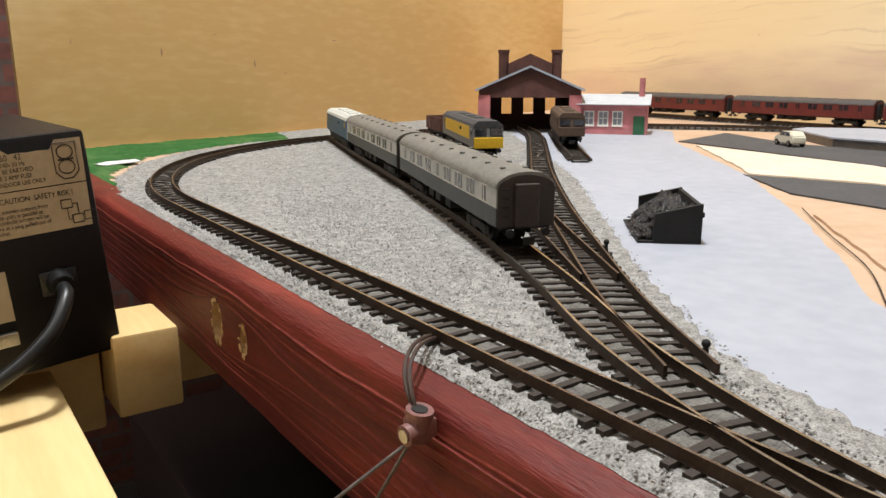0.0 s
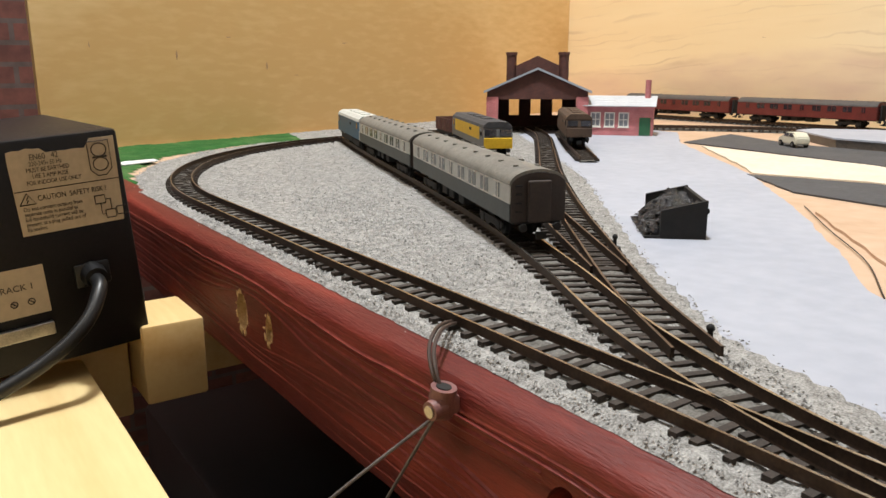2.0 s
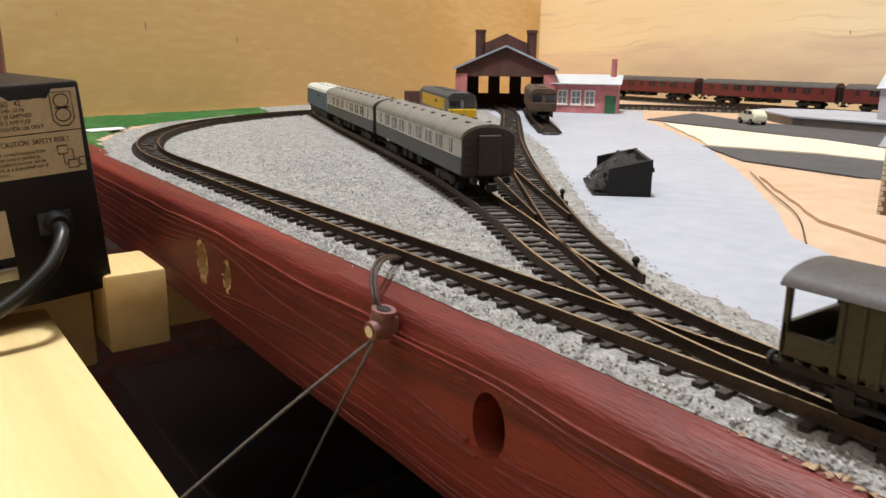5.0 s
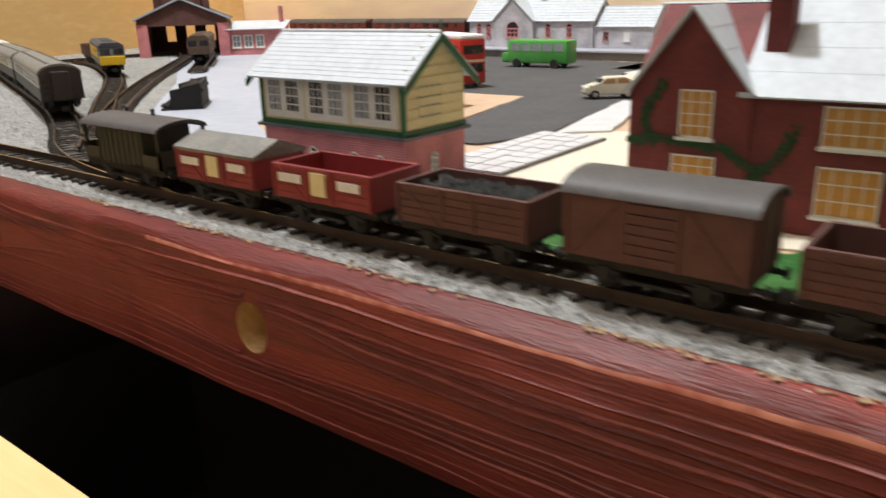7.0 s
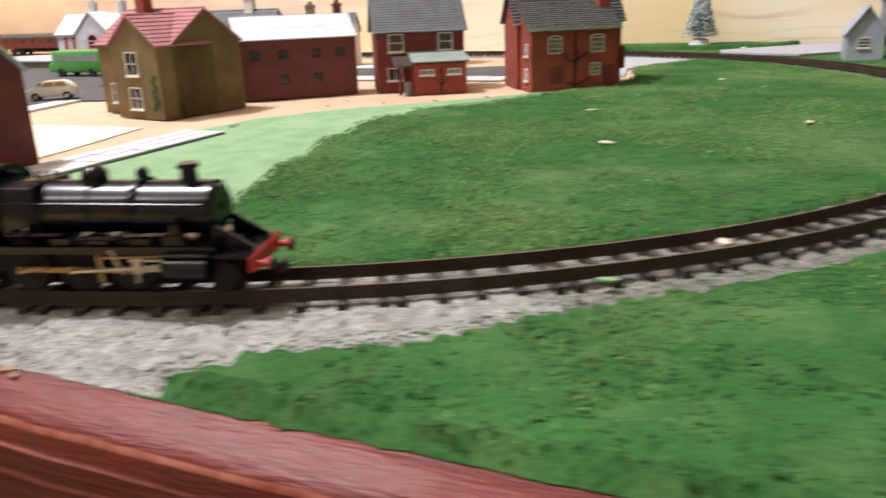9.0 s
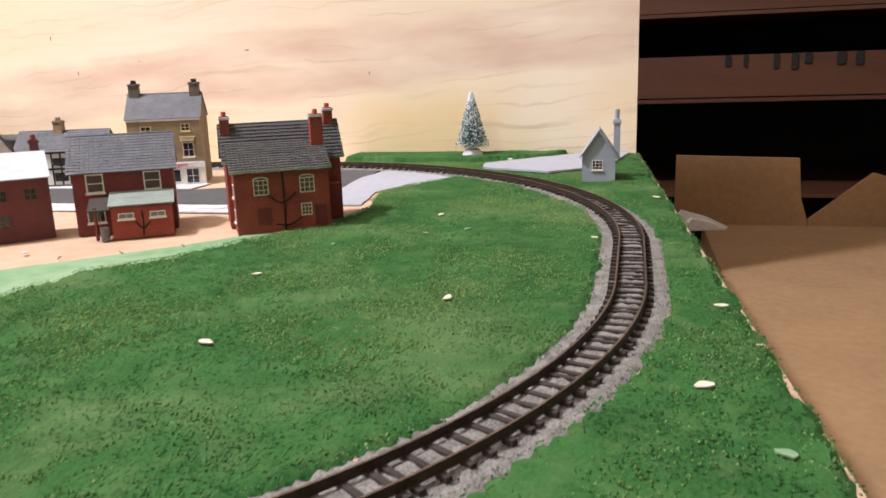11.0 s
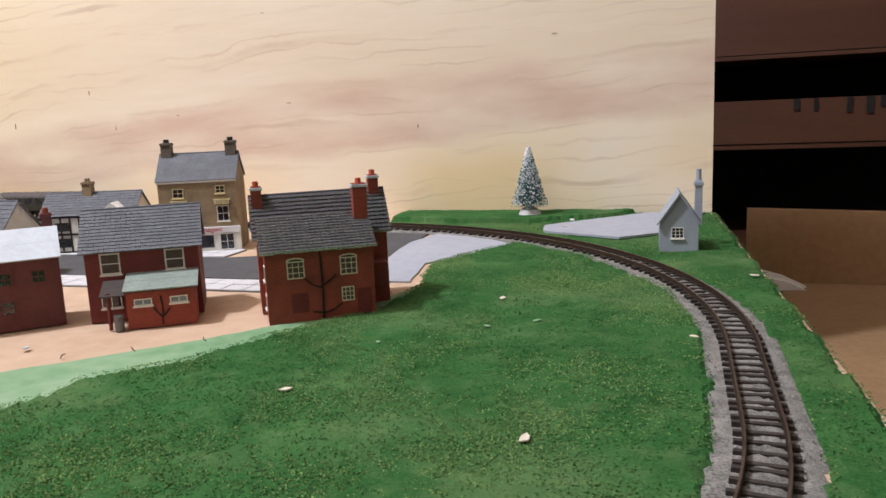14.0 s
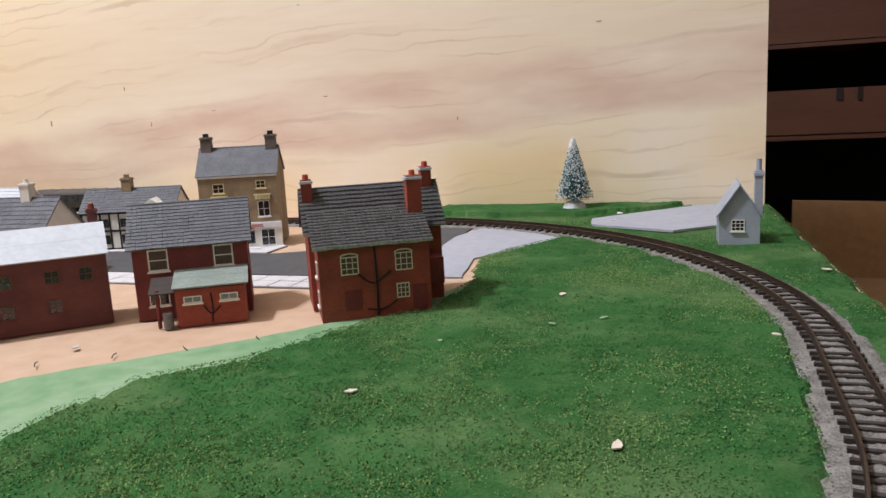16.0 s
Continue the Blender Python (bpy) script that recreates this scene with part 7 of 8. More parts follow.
def car(label, material, x, y, turn, scale=1.0, rear=None):
    t = thing("car", label, "car", x, y, 0.0009, turn)
    k = scale
    bm = bmesh.new()
    prism(bm, [(-13 * k, 2.2), (13 * k, 2.2), (13.2 * k, 5.0), (12 * k, 6.4), (6 * k, 7.0), (3.4 * k, 10.2), (-8 * k, 10.4), (-12.6 * k, 7.4), (-13.4 * k, 4.5)], -5.4 * k, 5.4 * k, "y")
    bmesh.ops.bevel(bm, geom=bm.edges[:], offset=0.7, segments=2, affect="EDGES")
    part("body", bm, material, t, smooth=True)
    bm = bmesh.new()
    prism(bm, [(4.8 * k, 7.4), (3.0 * k, 9.7), (-2 * k, 9.8), (-2 * k, 7.4)], -5.55 * k, 5.55 * k, "y")
    prism(bm, [(-3 * k, 7.4), (-3 * k, 9.8), (-7.5 * k, 9.8), (-9.5 * k, 7.6)], -5.55 * k, 5.55 * k, "y")
    part("side_window", bm, rear or GLASS_DARK, t)
    bm = bmesh.new()
    prism(bm, [(-4.6, 7.3), (4.6, 7.3), (4.0, 9.6), (-4.0, 9.6)], 3.6 * k, 6.3 * k, "x")
    part("windscreen", bm, GLASS_DARK, t)
    for x in (-8.4, 8.4):
        for s in (-1, 1):
            w = new("wheel")
            w.parent = t
            w.location = (x * k * 0.001, s * 5.0 * k * 0.001, 0.0022)
            bm = bmesh.new()
            tube(bm, (0, -0.9, 0), (0, 0.9, 0), 2.2, n=14)
            part("tyre", bm, MATT_BLACK, w)
            bm = bmesh.new()
            tube(bm, (0, s * 0.3, 0), (0, s * 1.05, 0), 1.2, n=10)
            part("hub", bm, STEEL, w)
    for s in (-1, 1):
        bm = bmesh.new()
        ball(bm, (12.9 * k, s * 3.8, 5.2), 0.9)
        part("headlight", bm, WHITE, t)
    bm = bmesh.new()
    box(bm, 13.0 * k, -5 * k, 2.6, 14.2 * k, 5 * k, 3.5, 0.2)
    part("bumper", bm, STEEL, t)


car("small cream saloon car parked on the station road", CAR_WHITE, 0.435, 0.330, 60, 0.95)
car("cream estate car with timber sides on the road", CAR_WHITE, 0.252, 0.014, 128, 0.95, TAN_CLOTH)


def bus():
    t = thing("bus", "bright green single-deck bus before the station", "bus", 0.385, 0.132, 0.0009, 92)
    bm = bmesh.new()
    box(bm, -24, -8, 3, 24, 8, 19, 1.6)
    box(bm, 22, -7, 3, 29, 7, 10, 1.2)
    part("body", bm, BUS_GREEN, t, smooth=True)
    for s in (-1, 1):
        for k in range(5):
            bm = bmesh.new()
            box(bm, -21 + k * 8.6, s * 8.0 - 0.2, 11.5, -14 + k * 8.6, s * 8.0 + 0.2, 16.5)
            part("window", bm, GLASS, t)
    for x in (-14, 16):
        for s in (-1, 1):
            bm = bmesh.new()
            tube(bm, (x, s * 6, 3), (x, s * 8.2, 3), 3.2, n=14)
            part("wheel", bm, MATT_BLACK, t)


bus()


def double_decker():
    t = thing("double_decker_bus", "red double-deck bus with pale roof beside the hall", "bus", 0.268, 0.121, 0.0009, 62)
    bm = bmesh.new()
    box(bm, -24, -8, 2.5, 24, 8, 27, 1.2)
    part("body", bm, RED_PAINT, t, smooth=True)
    bm = bmesh.new()
    box(bm, -23.6, -7.8, 26.6, 23.6, 7.8, 29.4, 1.3)
    part("roof", bm, PAPER, t, "pale roof", smooth=True)
    bm = bmesh.new()
    box(bm, -24.2, -8.2, 14.4, 24.2, 8.2, 15.8, 0.2)
    part("waist_band", bm, PALE_CREAM, t, "cream band between the decks")
    for z in (9, 19):
        for s in (-1, 1):
            for k in range(5):
                bm = bmesh.new()
                box(bm, -20 + k * 8.4, s * 8.0 - 0.25, z, -13.4 + k * 8.4, s * 8.0 + 0.25, z + 4.6)
                part("window", bm, GLASS_DARK, t)
            bm = bmesh.new()
            box(bm, s * 24 - 0.25, -6, z, s * 24 + 0.25, 6, z + 4.6)
            part("end_window", bm, GLASS_DARK, t)
    for x in (-14, 15):
        for s in (-1, 1):
            bm = bmesh.new()
            tube(bm, (x, s * 5.6, 3.0), (x, s * 8.2, 3.0), 3.0, n=14)
            part("wheel", bm, MATT_BLACK, t)


double_decker()

# ---- the little snowy tree ----


def bristle_tree(x, y, z):
    t = thing("bristle_tree", "small blue-green bottlebrush fir with snowy tips", "tree", x, y, z)
    bm = bmesh.new()
    tube(bm, (0, 0, 0), (0, 0, 3.5), 8.5, 6.8, 20)
    ball(bm, (0, 0, 3.2), 7.0, 1, 1, 0.35)
    part("snow_base", bm, SNOW, t, "white snowy base", smooth=True)
    bm = bmesh.new()
    tube(bm, (0, 0, 3), (0, 0, 46), 0.9, 0.4, 8)
    part("trunk", bm, WIRE_MAT, t)
    rnd = random.Random(11)
    green, white = bmesh.new(), bmesh.new()
    for k in range(5200):
        f = rnd.random() ** 0.75
        zz = 6 + 42 * f
        a = rnd.uniform(0, math.tau)
        r = (11.5 * (1 - f) + 1.0) * rnd.uniform(0.75, 1.12)
        tip = Vector((r * math.cos(a), r * math.sin(a), zz + rnd.uniform(-1.0, 2.0)))
        root = Vector((0.5 * math.cos(a), 0.5 * math.sin(a), zz))
        side = Vector((-math.sin(a), math.cos(a), 0)) * 0.5
        mid = root.lerp(tip, 0.8)
        v = [green.verts.new(p) for p in (root - side, root + side, mid + side, mid - side)]
        green.faces.new(v)
        if rnd.random() < 0.46 + 0.4 * (f > 0.85):
            clump(white, tip, rnd.uniform(0.35, 0.75), rnd)
        else:
            clump(green, tip, rnd.uniform(0.3, 0.6), rnd)
    part("crown", green, FIR, t, "blue-green bristles")["kind"] = "stuff"
    part("snow", white, SNOW, t, "white snow on the tips")["kind"] = "stuff"


bristle_tree(0.605, -0.2960, 0.0054)

# shrubs: green bush by the shed and in the village
for x, y, r in ((0.425, 0.545, 9.0), (0.385, -0.128, 6.0)):
    t = thing("bush", "small bright green foliage bush", "bush", x, y, 0.0008)
    bm = bmesh.new()
    rnd = random.Random(int(r))
    for k in range(320):
        d = Vector((rnd.gauss(0, 1), rnd.gauss(0, 1), rnd.gauss(0, 1))).normalized() * r * rnd.uniform(0.5, 1.0)
        clump(bm, (d.x, d.y, abs(d.z) * 1.1 + 0.5), rnd.uniform(0.7, 1.7), rnd)
    part("leaves", bm, TUFT, t)["kind"] = "stuff"

# ---- controller beside the table ----


def controller():
    t = thing("train_controller", "black metal train controller with torn beige labels", "controller", -0.0335, 0.266, -0.0274, 188)
    # local x runs to the far left of the panel, local y into the case
    w, h, d = 150, 67, 90
    t.matrix_basis = pose(-0.0290, 0.264, -0.0276, 0, -4, 4)
    bm = bmesh.new()
    box(bm, -w, 0, 0, 0, d, h, 1.2)
    part("case", bm, CASE, t, smooth=True)
    f = pose(0, -0.0002, 0, 90, 0, 0)

    def plate(name, x0, z0, x1, z1, y, material, parent, label=""):
        bm = bmesh.new()
        box(bm, x0, y, z0, x1, y + 0.2, z1)
        return part(name, bm, material, parent, label)
    lab = new("rating_label")
    lab.parent = t
    lab.matrix_basis = Matrix.LocRotScale((-0.0003, 0, 0.0084), None, (0.71, 1, 0.92))
    bm = bmesh.new()
    top = [(-1.5 - k * 2.4, 61.5 - (0 if k < 5 else 2.6 if k < 12 else 1.2) + 1.2 * (k > 4) * noise.noise((k * 0.9, 1, 0))) for k in range(18)]
    prism(bm, [(-42, 34), (-2.6, 34)] + top[:1] + top[1:] + [(-42.5, 57)], -0.35, -0.15, "y")
    part("label_sheet", bm, LABEL, lab, "torn beige paper label")
    rows = [("EN60   42", -34.5, 57.0, 2.5), ("220-240v 50 Hz", -35, 55.2, 1.8), ("MUST BE EARTHED", -36.4, 53.3, 1.8), ("USE 3 AMP FUSE", -34.5, 51.4, 1.8), ("FOR INDOOR USE ONLY", -37, 49.4, 1.75), ("CAUTION  SAFETY RISK !", -34.2, 44.4, 2.25),
            ("Do not connect outputs from", -40, 41.6, 1.75), ("separate units in parallel as", -40, 40.0, 1.75), ("full household current will be", -40, 38.4, 1.75), ("present at a plug pulled out of", -40, 36.8, 1.75), ("its socket.", -40, 35.2, 1.75)]
    for txt, x, z, sz in rows:
        words("lettering", txt, sz * 0.00105, INK, lab, pose(x * 0.001, -0.0004, z * 0.001, 90, 0, 0))
    plate("rule", -42, 47.7, -2, 48.0, -0.42, INK, lab)
    bm = bmesh.new()
    for c in (57.6, 53.0):
        n = 20
        rope(bm, [(-8.2 + 3.0 * math.cos(k * math.tau / n), -0.5, c + 2.1 * math.sin(k * math.tau / n)) for k in range(n + 1)], 0.18, 5)
    rope(bm, [(-12.5, -0.5, 60.4), (-12.5, -0.5, 51.4), (-10, -0.5, 49.4), (-6.5, -0.5, 49.4), (-4, -0.5, 51.4), (-4, -0.5, 60.4), (-12.5, -0.5, 60.4)], 0.18, 5)
    rope(bm, [(-11, -0.5, 55.3), (-5.4, -0.5, 55.3)], 0.3, 5)
    part("clip_drawing", bm, INK, lab)
    bm = bmesh.new()
    rope(bm, [(-41, -0.5, 43.6), (-35, -0.5, 43.6), (-38, -0.5, 47.1), (-41, -0.5, 43.6)], 0.2, 5)
    rope(bm, [(-37.6, -0.5, 46.2), (-38.4, -0.5, 45), (-37.6, -0.5, 45), (-38.4, -0.5, 44)], 0.16, 5)
    part("warning_triangle", bm, INK, lab)
    bm = bmesh.new()
    for x, z in ((-13, 43), (-9.5, 38), (-5.0, 38.6)):
        rope(bm, [(x, -0.5, z), (x + 4, -0.5, z), (x + 4, -0.5, z - 2.6), (x, -0.5, z - 2.6), (x, -0.5, z)], 0.18, 5)
    rope(bm, [(-11, -0.5, 40.2), (-11, -0.5, 36.8), (-9.5, -0.5, 36.8)], 0.15, 5)
    rope(bm, [(-9, -0.5, 41.5), (-7, -0.5, 41.5), (-7, -0.5, 38)], 0.15, 5)
    part("wiring_diagram", bm, INK, lab)
    lab = new("track_label")
    lab.parent = t
    bm = bmesh.new()
    box(bm, -46, -0.35, 16.7, -26.8, -0.15, 31)
    part("label_sheet", bm, LABEL, lab, "grey paper terminal label")
    words("lettering", "TRACK 1", 0.0026, INK, lab, pose(-0.0405, -0.0004, 0.0245, 90, 0, 0))
    bm = bmesh.new()
    for x in (-36, -31.5):
        n = 14
        rope(bm, [(x + 0.9 * math.cos(k * math.tau / n), -0.5, 20.8 + 0.9 * math.sin(k * math.tau / n)) for k in range(n + 1)], 0.15, 5)
        rope(bm, [(x - 0.7, -0.5, 21.4), (x + 0.7, -0.5, 20.2)], 0.15, 5)
    part("terminal_mark", bm, INK, lab)
    bm = bmesh.new()
    box(bm, -46, -2.0, 10.0, -27, 0, 13.8, 0.2)
    for x in (-41, -36, -31):
        tube(bm, (x, -2.2, 12), (x, -1.9, 12), 0.8, n=10)
    part("terminal_strip", bm, STEEL, t, "metal terminal strip")
    bm = bmesh.new()
    tube(bm, (-14, 0, 25), (-14, -5, 24.5), 4.0, 3.2, 14)
    box(bm, -19, -1.4, 21.5, -9, 0, 28.5, 0.6)
    part("cable_grommet", bm, CABLE, t, smooth=True)
    bm = bmesh.new()
    rope(bm, curve3([(-14, -3, 24.5), (-15, -10, 22.5), (-22, -16, 15), (-36, -18, 7), (-60, -20, 0.5), (-95, -22, -4.0)], 14), 2.1, 12)
    part("power_cable", bm, CABLE, t, "thick black power cable", smooth=True)


controller()

# ---- wires and knob on the red timber ----
t = thing("wire_connector", "dusty pink plastic clamp hanging on brown wires", "connector", -0.0068, 0.1275, -0.0038)
bm = bmesh.new()
tube(bm, (-3.2, 0.6, -2.6), (-2.8, -0.2, 3.0), 2.5, 2.5, 18)
tube(bm, (-3.4, -0.4, -0.6), (-6.4, -0.8, -0.8), 2.1, 1.9, 16)
box(bm, -5.0, -2.2, -2.2, -0.3, 2.2, 1.6, 0.7)
part("block", bm, PINK_KNOB, t, smooth=True)
bm = bmesh.new()
tube(bm, (-6.2, -0.8, -0.8), (-6.7, -0.85, -0.82), 1.2, n=14)
part("screw", bm, STEEL, t)
bm = bmesh.new()
tube(bm, (-2.9, -0.1, 2.4), (-2.8, -0.2, 3.15), 1.5, n=14)
part("bore", bm, MATT_BLACK, t, "dark hole through the clamp")
for k, dy in enumerate((0.0, 1.6)):
    bm = bmesh.new()
    rope(bm, curve3([(-3, dy * 0.5, 1.5), (-2.8, 2.4 + dy, 5.2), (-0.8, 6 + dy, 8.2), (3.5, 10.0 + dy, 9.6), (10, 16 + dy, 8.0), (18, 23 + dy, 5.0)], 10), 0.42, 8)
    part("feed_wire", bm, WIRE_MAT, t, smooth=True)
for k, way in enumerate(((-57, 37, -59), (-14, 49, -86))):
    bm = bmesh.new()
    rope(bm, curve3([(-3.5, 0.6 * k, -2.0)] + [(-3.5 + way[0] * f, way[1] * f + 0.8 * math.sin(f * 5 + k), -2.0 + way[2] * f) for f in (0.3, 0.65, 1.0, 1.6)], 8), 0.36, 8)
    part("tail_wire", bm, WIRE_GREY, t, "loose grey wire hanging down", smooth=True)

# ---- beyond the end of the board: shelving, cardboard and paper ----
t = thing("shelving", "brown wooden shelving with deep shade in its colours", "shelf", 1.2, -0.30, 0)
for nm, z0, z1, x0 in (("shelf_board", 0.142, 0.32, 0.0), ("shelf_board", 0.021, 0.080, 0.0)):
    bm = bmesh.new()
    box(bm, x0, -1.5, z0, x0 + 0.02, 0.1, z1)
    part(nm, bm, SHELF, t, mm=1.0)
for z in (0.019, 0.14, -0.12):
    bm = bmesh.new()
    box(bm, -0.012, -1.5, z - 0.005, 0.40, 0.1, z)
    part("shelf_edge", bm, SHELF, t, mm=1.0)
# Back and side are coloured near-black for the shade between the boards.
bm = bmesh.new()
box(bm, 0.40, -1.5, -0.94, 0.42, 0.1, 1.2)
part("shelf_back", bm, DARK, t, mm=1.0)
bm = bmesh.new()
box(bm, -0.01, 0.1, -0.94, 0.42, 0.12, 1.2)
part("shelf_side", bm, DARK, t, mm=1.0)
rnd = random.Random(3)
for k in range(14):
    y = -0.25 - 0.03 * k + rnd.uniform(-0.01, 0.01)
    bm = bmesh.new()
    box(bm, -0.003, y, 0.078 - rnd.uniform(0.005, 0.02), 0.0, y + rnd.uniform(0.004, 0.012), 0.080)
    part("stain_run", bm, DARK, t, "dark stain run", mm=1.0)
t = thing("cardboard_box", "large flat brown cardboard box below the table end", "box", 0.10, -0.50, -0.108)
bm = bmesh.new()
box(bm, 0.0, -0.75, -0.30, 0.80, 0.0, 0.0, 0.004)
part("carton", bm, CARD, t, mm=1.0, smooth=True)
for outline in ([(0.03, -0.004), (0.03, 0.078), (-0.100, 0.074), (-0.104, 0.030), (-0.112, 0.004), (-0.112, -0.004)], [(-0.113, -0.004), (-0.113, 0.006), (-0.175, 0.058), (-0.30, 0.020), (-0.60, 0.012), (-0.60, -0.004)]):
    bm = bmesh.new()
    prism(bm, outline, 0.802, 0.807, "x")
    part("flap", bm, CARD, t, "raised cardboard flap", mm=1.0)
t = thing("paper_scrap", "crumpled white sheet of paper on the cardboard", "paper", 0.872, -0.496, -0.1075, -80)
bm = bmesh.new()
prism(bm, [(-28, 0), (-26, 15), (-20, 21), (-8, 17), (6, 13), (30, 1), (30, 0)], -3, 3, "y")
prism(bm, [(-24, 0), (-12, 13), (8, 9), (26, 0)], -14, -3.2, "y")
part("sheet", bm, PAPER, t)

# ---- small marks, debris and grain ----


def debris():
    rnd = random.Random(21)
    spots = [(0.412, -0.436, 0.0036, "pale"), (0.219, -0.367, 0.0028, "pale"), (0.316, -0.334, 0.0026, "leaf"), (0.326, -0.351, 0.0026, "leaf"), (0.315, -0.408, 0.0022, "pale"),
             (0.185, -0.16, 0.0014, "leaf"), (0.265, -0.166, 0.0014, "grey"), (0.24, -0.29, 0.0026, "pale"), (0.29, -0.30, 0.0026, "leaf"), (0.17, -0.31, 0.0026, "pale"), (0.36, -0.33, 0.0026, "pale"),
             (0.10, -0.425, 0.0032, "pale"), (0.16, -0.44, 0.0032, "pale"), (0.13, -0.452, 0.0032, "leaf"), (0.22, -0.45, 0.0034, "pale"), (0.55, -0.33, 0.0046, "pale"), (0.585, -0.33, 0.0040, "white"), (0.075, -0.35, 0.003, "pale"), (0.05, -0.335, 0.003, "leaf")]
    for x, y, z, kind in spots:
        m = {"pale": SAND, "leaf": GRASS_PALE, "grey": STONE, "white": PAPER}[kind]
        t = thing("litter_flake", "small %s flake lying on the scatter" % {"pale": "pale buff", "leaf": "pale green", "grey": "dark grey", "white": "white"}[kind], "flake", x, y, z, rnd.uniform(0, 360), "flakes")
        bm = bmesh.new()
        n = 8
        r = rnd.uniform(1.6, 3.2) * (1.6 if kind == "white" else 1)
        prism(bm, [(r * rnd.uniform(0.6, 1.2) * math.cos(k * math.tau / n), 0.55 * r * rnd.uniform(0.6, 1.2) * math.sin(k * math.tau / n)) for k in range(n)], 0, 0.35, "z")
        part("flake", bm, m, t)


debris()
t = thing("white_scrap", "white paper scrap on the green corner", "paper", 0.025, 0.497, 0.0018, 30)
bm = bmesh.new()
prism(bm, [(-14, -5), (10, -7), (15, 2), (-2, 8), (-13, 4)], 0, 0.5, "z")
part("sheet", bm, PAPER, t)

for k, (x, y) in enumerate([(0.247, -0.166), (0.260, -0.188), (0.272, -0.209), (0.241, -0.223), (0.257, -0.240), (0.288, -0.229), (0.276, -0.258), (0.293, -0.274)]):
    t = thing("staple", "thin dark staple lying on the bare board", "staple", x, y, 0.0011, 40 + 25 * noise.noise((k * 1.7, 0, 0)), "staples")
    bm = bmesh.new()
    rope(bm, curve3([(-3.0, 0, 0), (0, 0.3, 0.25), (2.6, -0.2, 0)], 5), 0.22, 5)
    part("wire", bm, INK, t)

# pencil lines of the parking bays
t = thing("parking_marks", "pencilled parking bays drawn on the bare board", "marking", 0, 0, 0.0003)
t["kind"] = "structure"
bm = bmesh.new()
for a, b in (((0.128, 0.080), (0.086, 0.082)), ((0.128, 0.080), (0.132, 0.050)), ((0.086, 0.082), (0.088, 0.048))):
    rope(bm, [(a[0], a[1], 0), ((a[0] + b[0]) / 2 + 0.0004, (a[1] + b[1]) / 2, 0), (b[0], b[1], 0)], 0.0002, 5)
part("pencil_line", bm, INK, t, mm=1.0)
for k in range(4):
    x, y = 0.104 + k * 0.0068, 0.077 - 0.001 * k
    bm = bmesh.new()
    rope(bm, [(x, y, 0), (x + 0.0005, y - 0.010, 0)], 0.00022, 5)
    rope(bm, curve3([(x, y, 0), (x - 0.0030, y - 0.0012, 0), (x - 0.0032, y - 0.0045, 0), (x, y - 0.0055, 0)], 5), 0.00022, 5)
    part("bay_letter", bm, INK, t, mm=1.0)
bm = bmesh.new()
rope(bm, curve3([(0.214, 0.190, 0.0006), (0.176, 0.158, 0.0006), (0.142, 0.128, 0.0006), (0.108, 0.106, 0.0006)], 10), 0.0002, 5)
part("pencil_line", bm, INK, t, mm=1.0)


# grain on the ballast and flock on the lawns: too many to count
def scatter(name, poly, n, material, label, z, r0, r1, seed, tall=1.0, patch=30.0, least=-0.25):
    rnd = random.Random(seed)
    xs, ys = [p[0] for p in poly], [p[1] for p in poly]
    verts, faces = [], []
    got = 0
    while got < n:
        x, y = rnd.uniform(min(xs), max(xs)), rnd.uniform(min(ys), max(ys))
        got += 0.25
        if not inside(x, y, poly):
            continue
        keep = noise.noise((x * patch, y * patch, seed)) + rnd.uniform(-0.6, 0.6) * (0.5 if least > 0 else 1)
        if keep < least:
            continue
        got += 0.75
        r, a = rnd.uniform(r0, r1), rnd.uniform(0, math.tau)
        i = len(verts)
        for k in range(3):
            b = a + k * math.tau / 3
            verts.append((x + r * math.cos(b), y + r * math.sin(b), z))
        verts.append((x + rnd.uniform(-r, r) * 0.6, y + rnd.uniform(-r, r) * 0.6, z + r * tall * rnd.uniform(0.7, 1.6)))
        faces += [(i, i + 1, i + 3), (i + 1, i + 2, i + 3), (i + 2, i, i + 3)]
    me = bpy.data.meshes.new(name)
    me.from_pydata(verts, [], faces)
    me.materials.append(material)
    return tagged(new(name, me), label, "ground cover", kind="stuff")


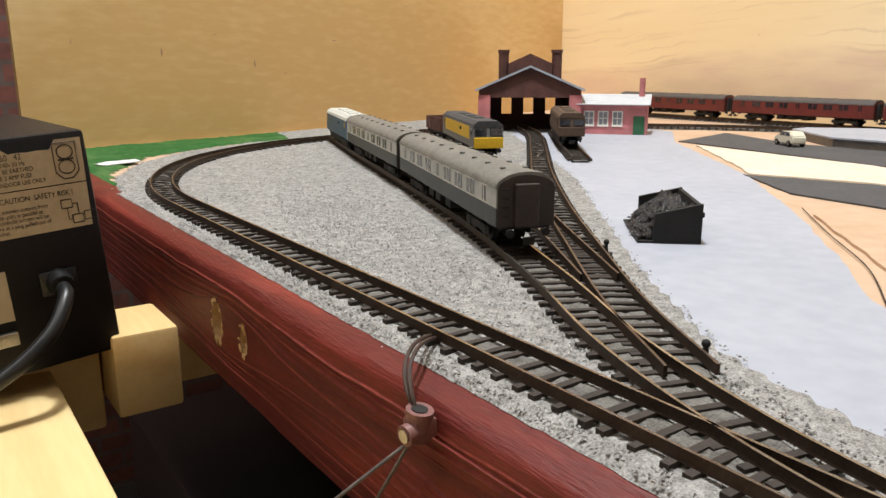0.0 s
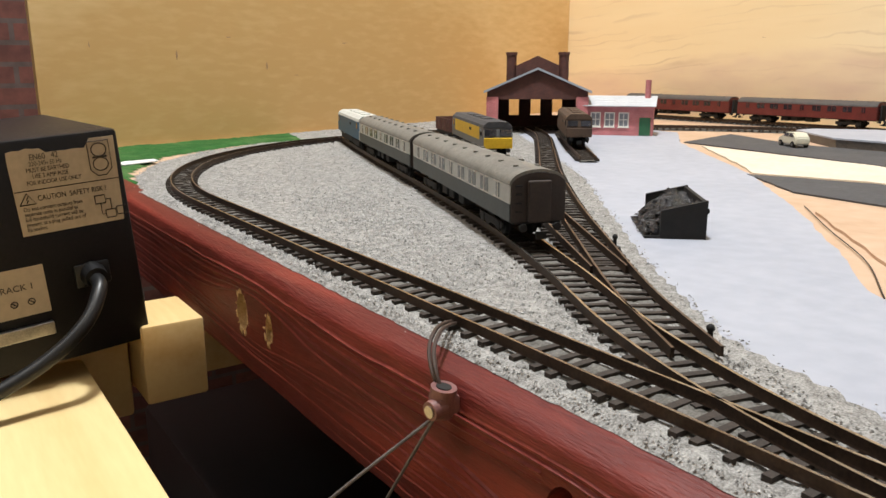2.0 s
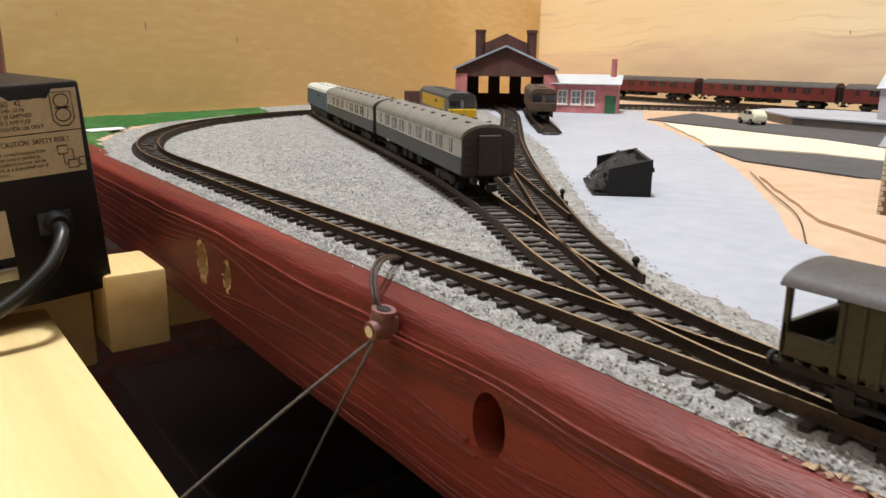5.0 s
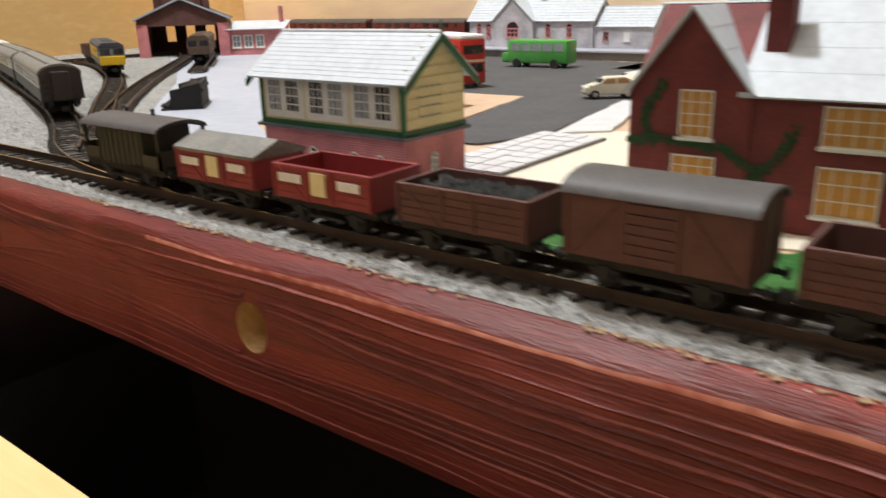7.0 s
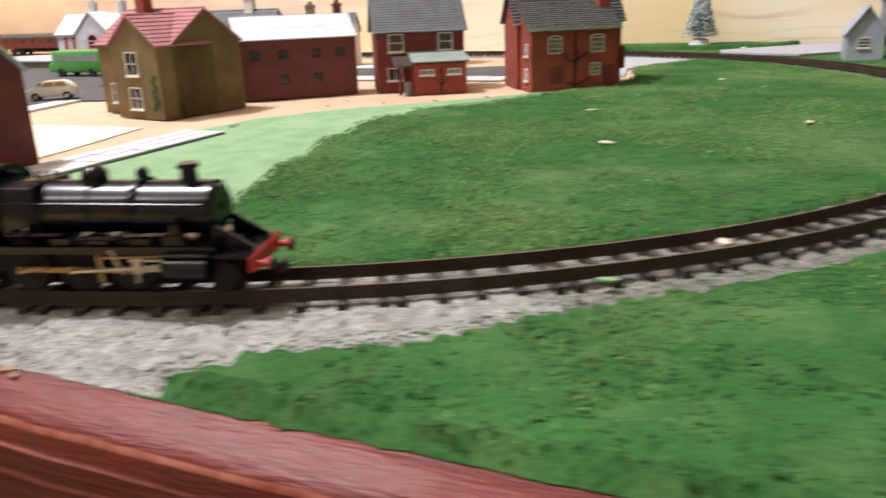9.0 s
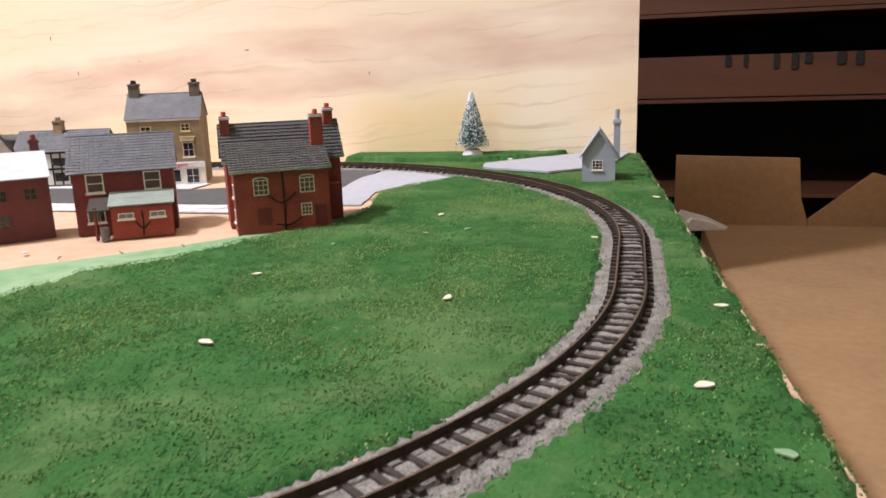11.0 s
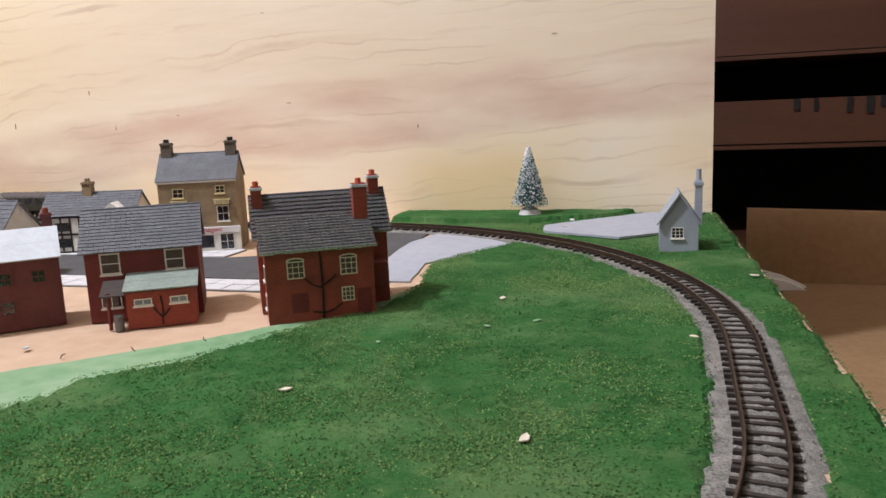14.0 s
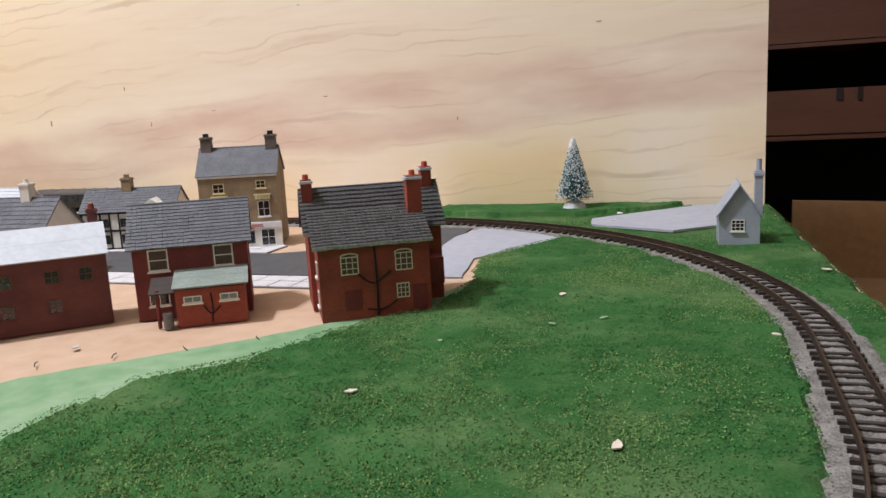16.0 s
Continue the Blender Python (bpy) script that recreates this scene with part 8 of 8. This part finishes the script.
scatter("ballast_grains", BALLAST_AREA, 52000, STONE, "loose pale grey ballast grains", 0.0015, 0.0002, 0.00055, 1, 0.6)
scatter("ballast_spill", wavy(BALLAST_AREA, 0.01, 0.012), 4000, STONE, "loose grains spilled past the ballast edge", 0.0006, 0.0002, 0.0005, 9, 0.8)
scatter("curve_grains", BAND, 16000, STONE_DULL, "loose grey grains along the curve", 0.0012, 0.0002, 0.0006, 2, 0.8)
scatter("lawn_flock", wavy(GRASS_IN, 0.008, 0.005), 70000, TUFT, "green flock fibres of the lawn", 0.0022, 0.0002, 0.0005, 3, 0.42)
scatter("verge_flock", GRASS_OUT, 45000, TUFT, "green flock fibres of the verge", 0.0029, 0.0002, 0.0006, 4, 0.45)
scatter("fringe_flock", wavy([(0.036, -0.262), (0.05, -0.215), (0.12, -0.195), (0.20, -0.185), (0.25, -0.205), (0.30, -0.242), (0.345, -0.27), (0.39, -0.275), (0.30, -0.30), (0.12, -0.26)], 0.01, 0.006), 6500, TUFT, "thin green flock on the lawn edge", 0.0006, 0.00015, 0.00035, 6, 0.35)
for name, area, count, high, seed in (("lawn", wavy(GRASS_IN, 0.008, 0.004), 60000, 0.0021, 31), ("verge", GRASS_OUT, 40000, 0.0028, 35)):
    scatter(name + "_pale_flock", area, count, TUFT_PALE, "worn yellow-green flock in loose patches", high, 0.0002, 0.0005, seed, 0.9, 24.0, 0.16)
    scatter(name + "_dark_flock", area, count // 5, TUFT_DARK, "deep green clumps of flock", high, 0.0002, 0.00048, seed + 1, 0.8, 60.0, 0.10)
scatter("dark_grit", [(0.018, 0.00), (0.018, 0.10), (0.050, 0.180), (0.11, 0.29), (0.15, 0.31), (0.088, 0.19), (0.050, 0.13), (0.034, 0.07), (0.030, 0.0)], 9000, STONE_DULL, "dark oily grit between the points", 0.0014, 0.0002, 0.0005, 14, 0.7)
scatter("edge_splinters", [(-0.0014, -0.27), (0.0014, -0.27), (0.0014, 0.06), (-0.0008, 0.06)], 420, SPLINTER, "torn pale splinters along the timber edge", 0.0002, 0.0003, 0.0011, 41, 0.35, 40.0, 0.05)
scatter("ballast_dark_grains", BALLAST_AREA, 14000, STONE_DULL, "darker grey ballast grains among the pale", 0.0016, 0.00018, 0.00045, 17, 0.6)
scatter("coarse_grains", [(0.0008, -0.26), (0.0055, -0.26), (0.0055, 0.30), (0.0008, 0.30)], 3500, STONE, "coarse pale grains along the timber", 0.0014, 0.0002, 0.00045, 23, 0.8)
scatter("coarse_grains", [(0.021, 0.10), (0.045, 0.17), (0.10, 0.33), (0.06, 0.36), (0.020, 0.24)], 7000, STONE, "coarse pale grains between the tracks", 0.0015, 0.0002, 0.00045, 27, 0.8)
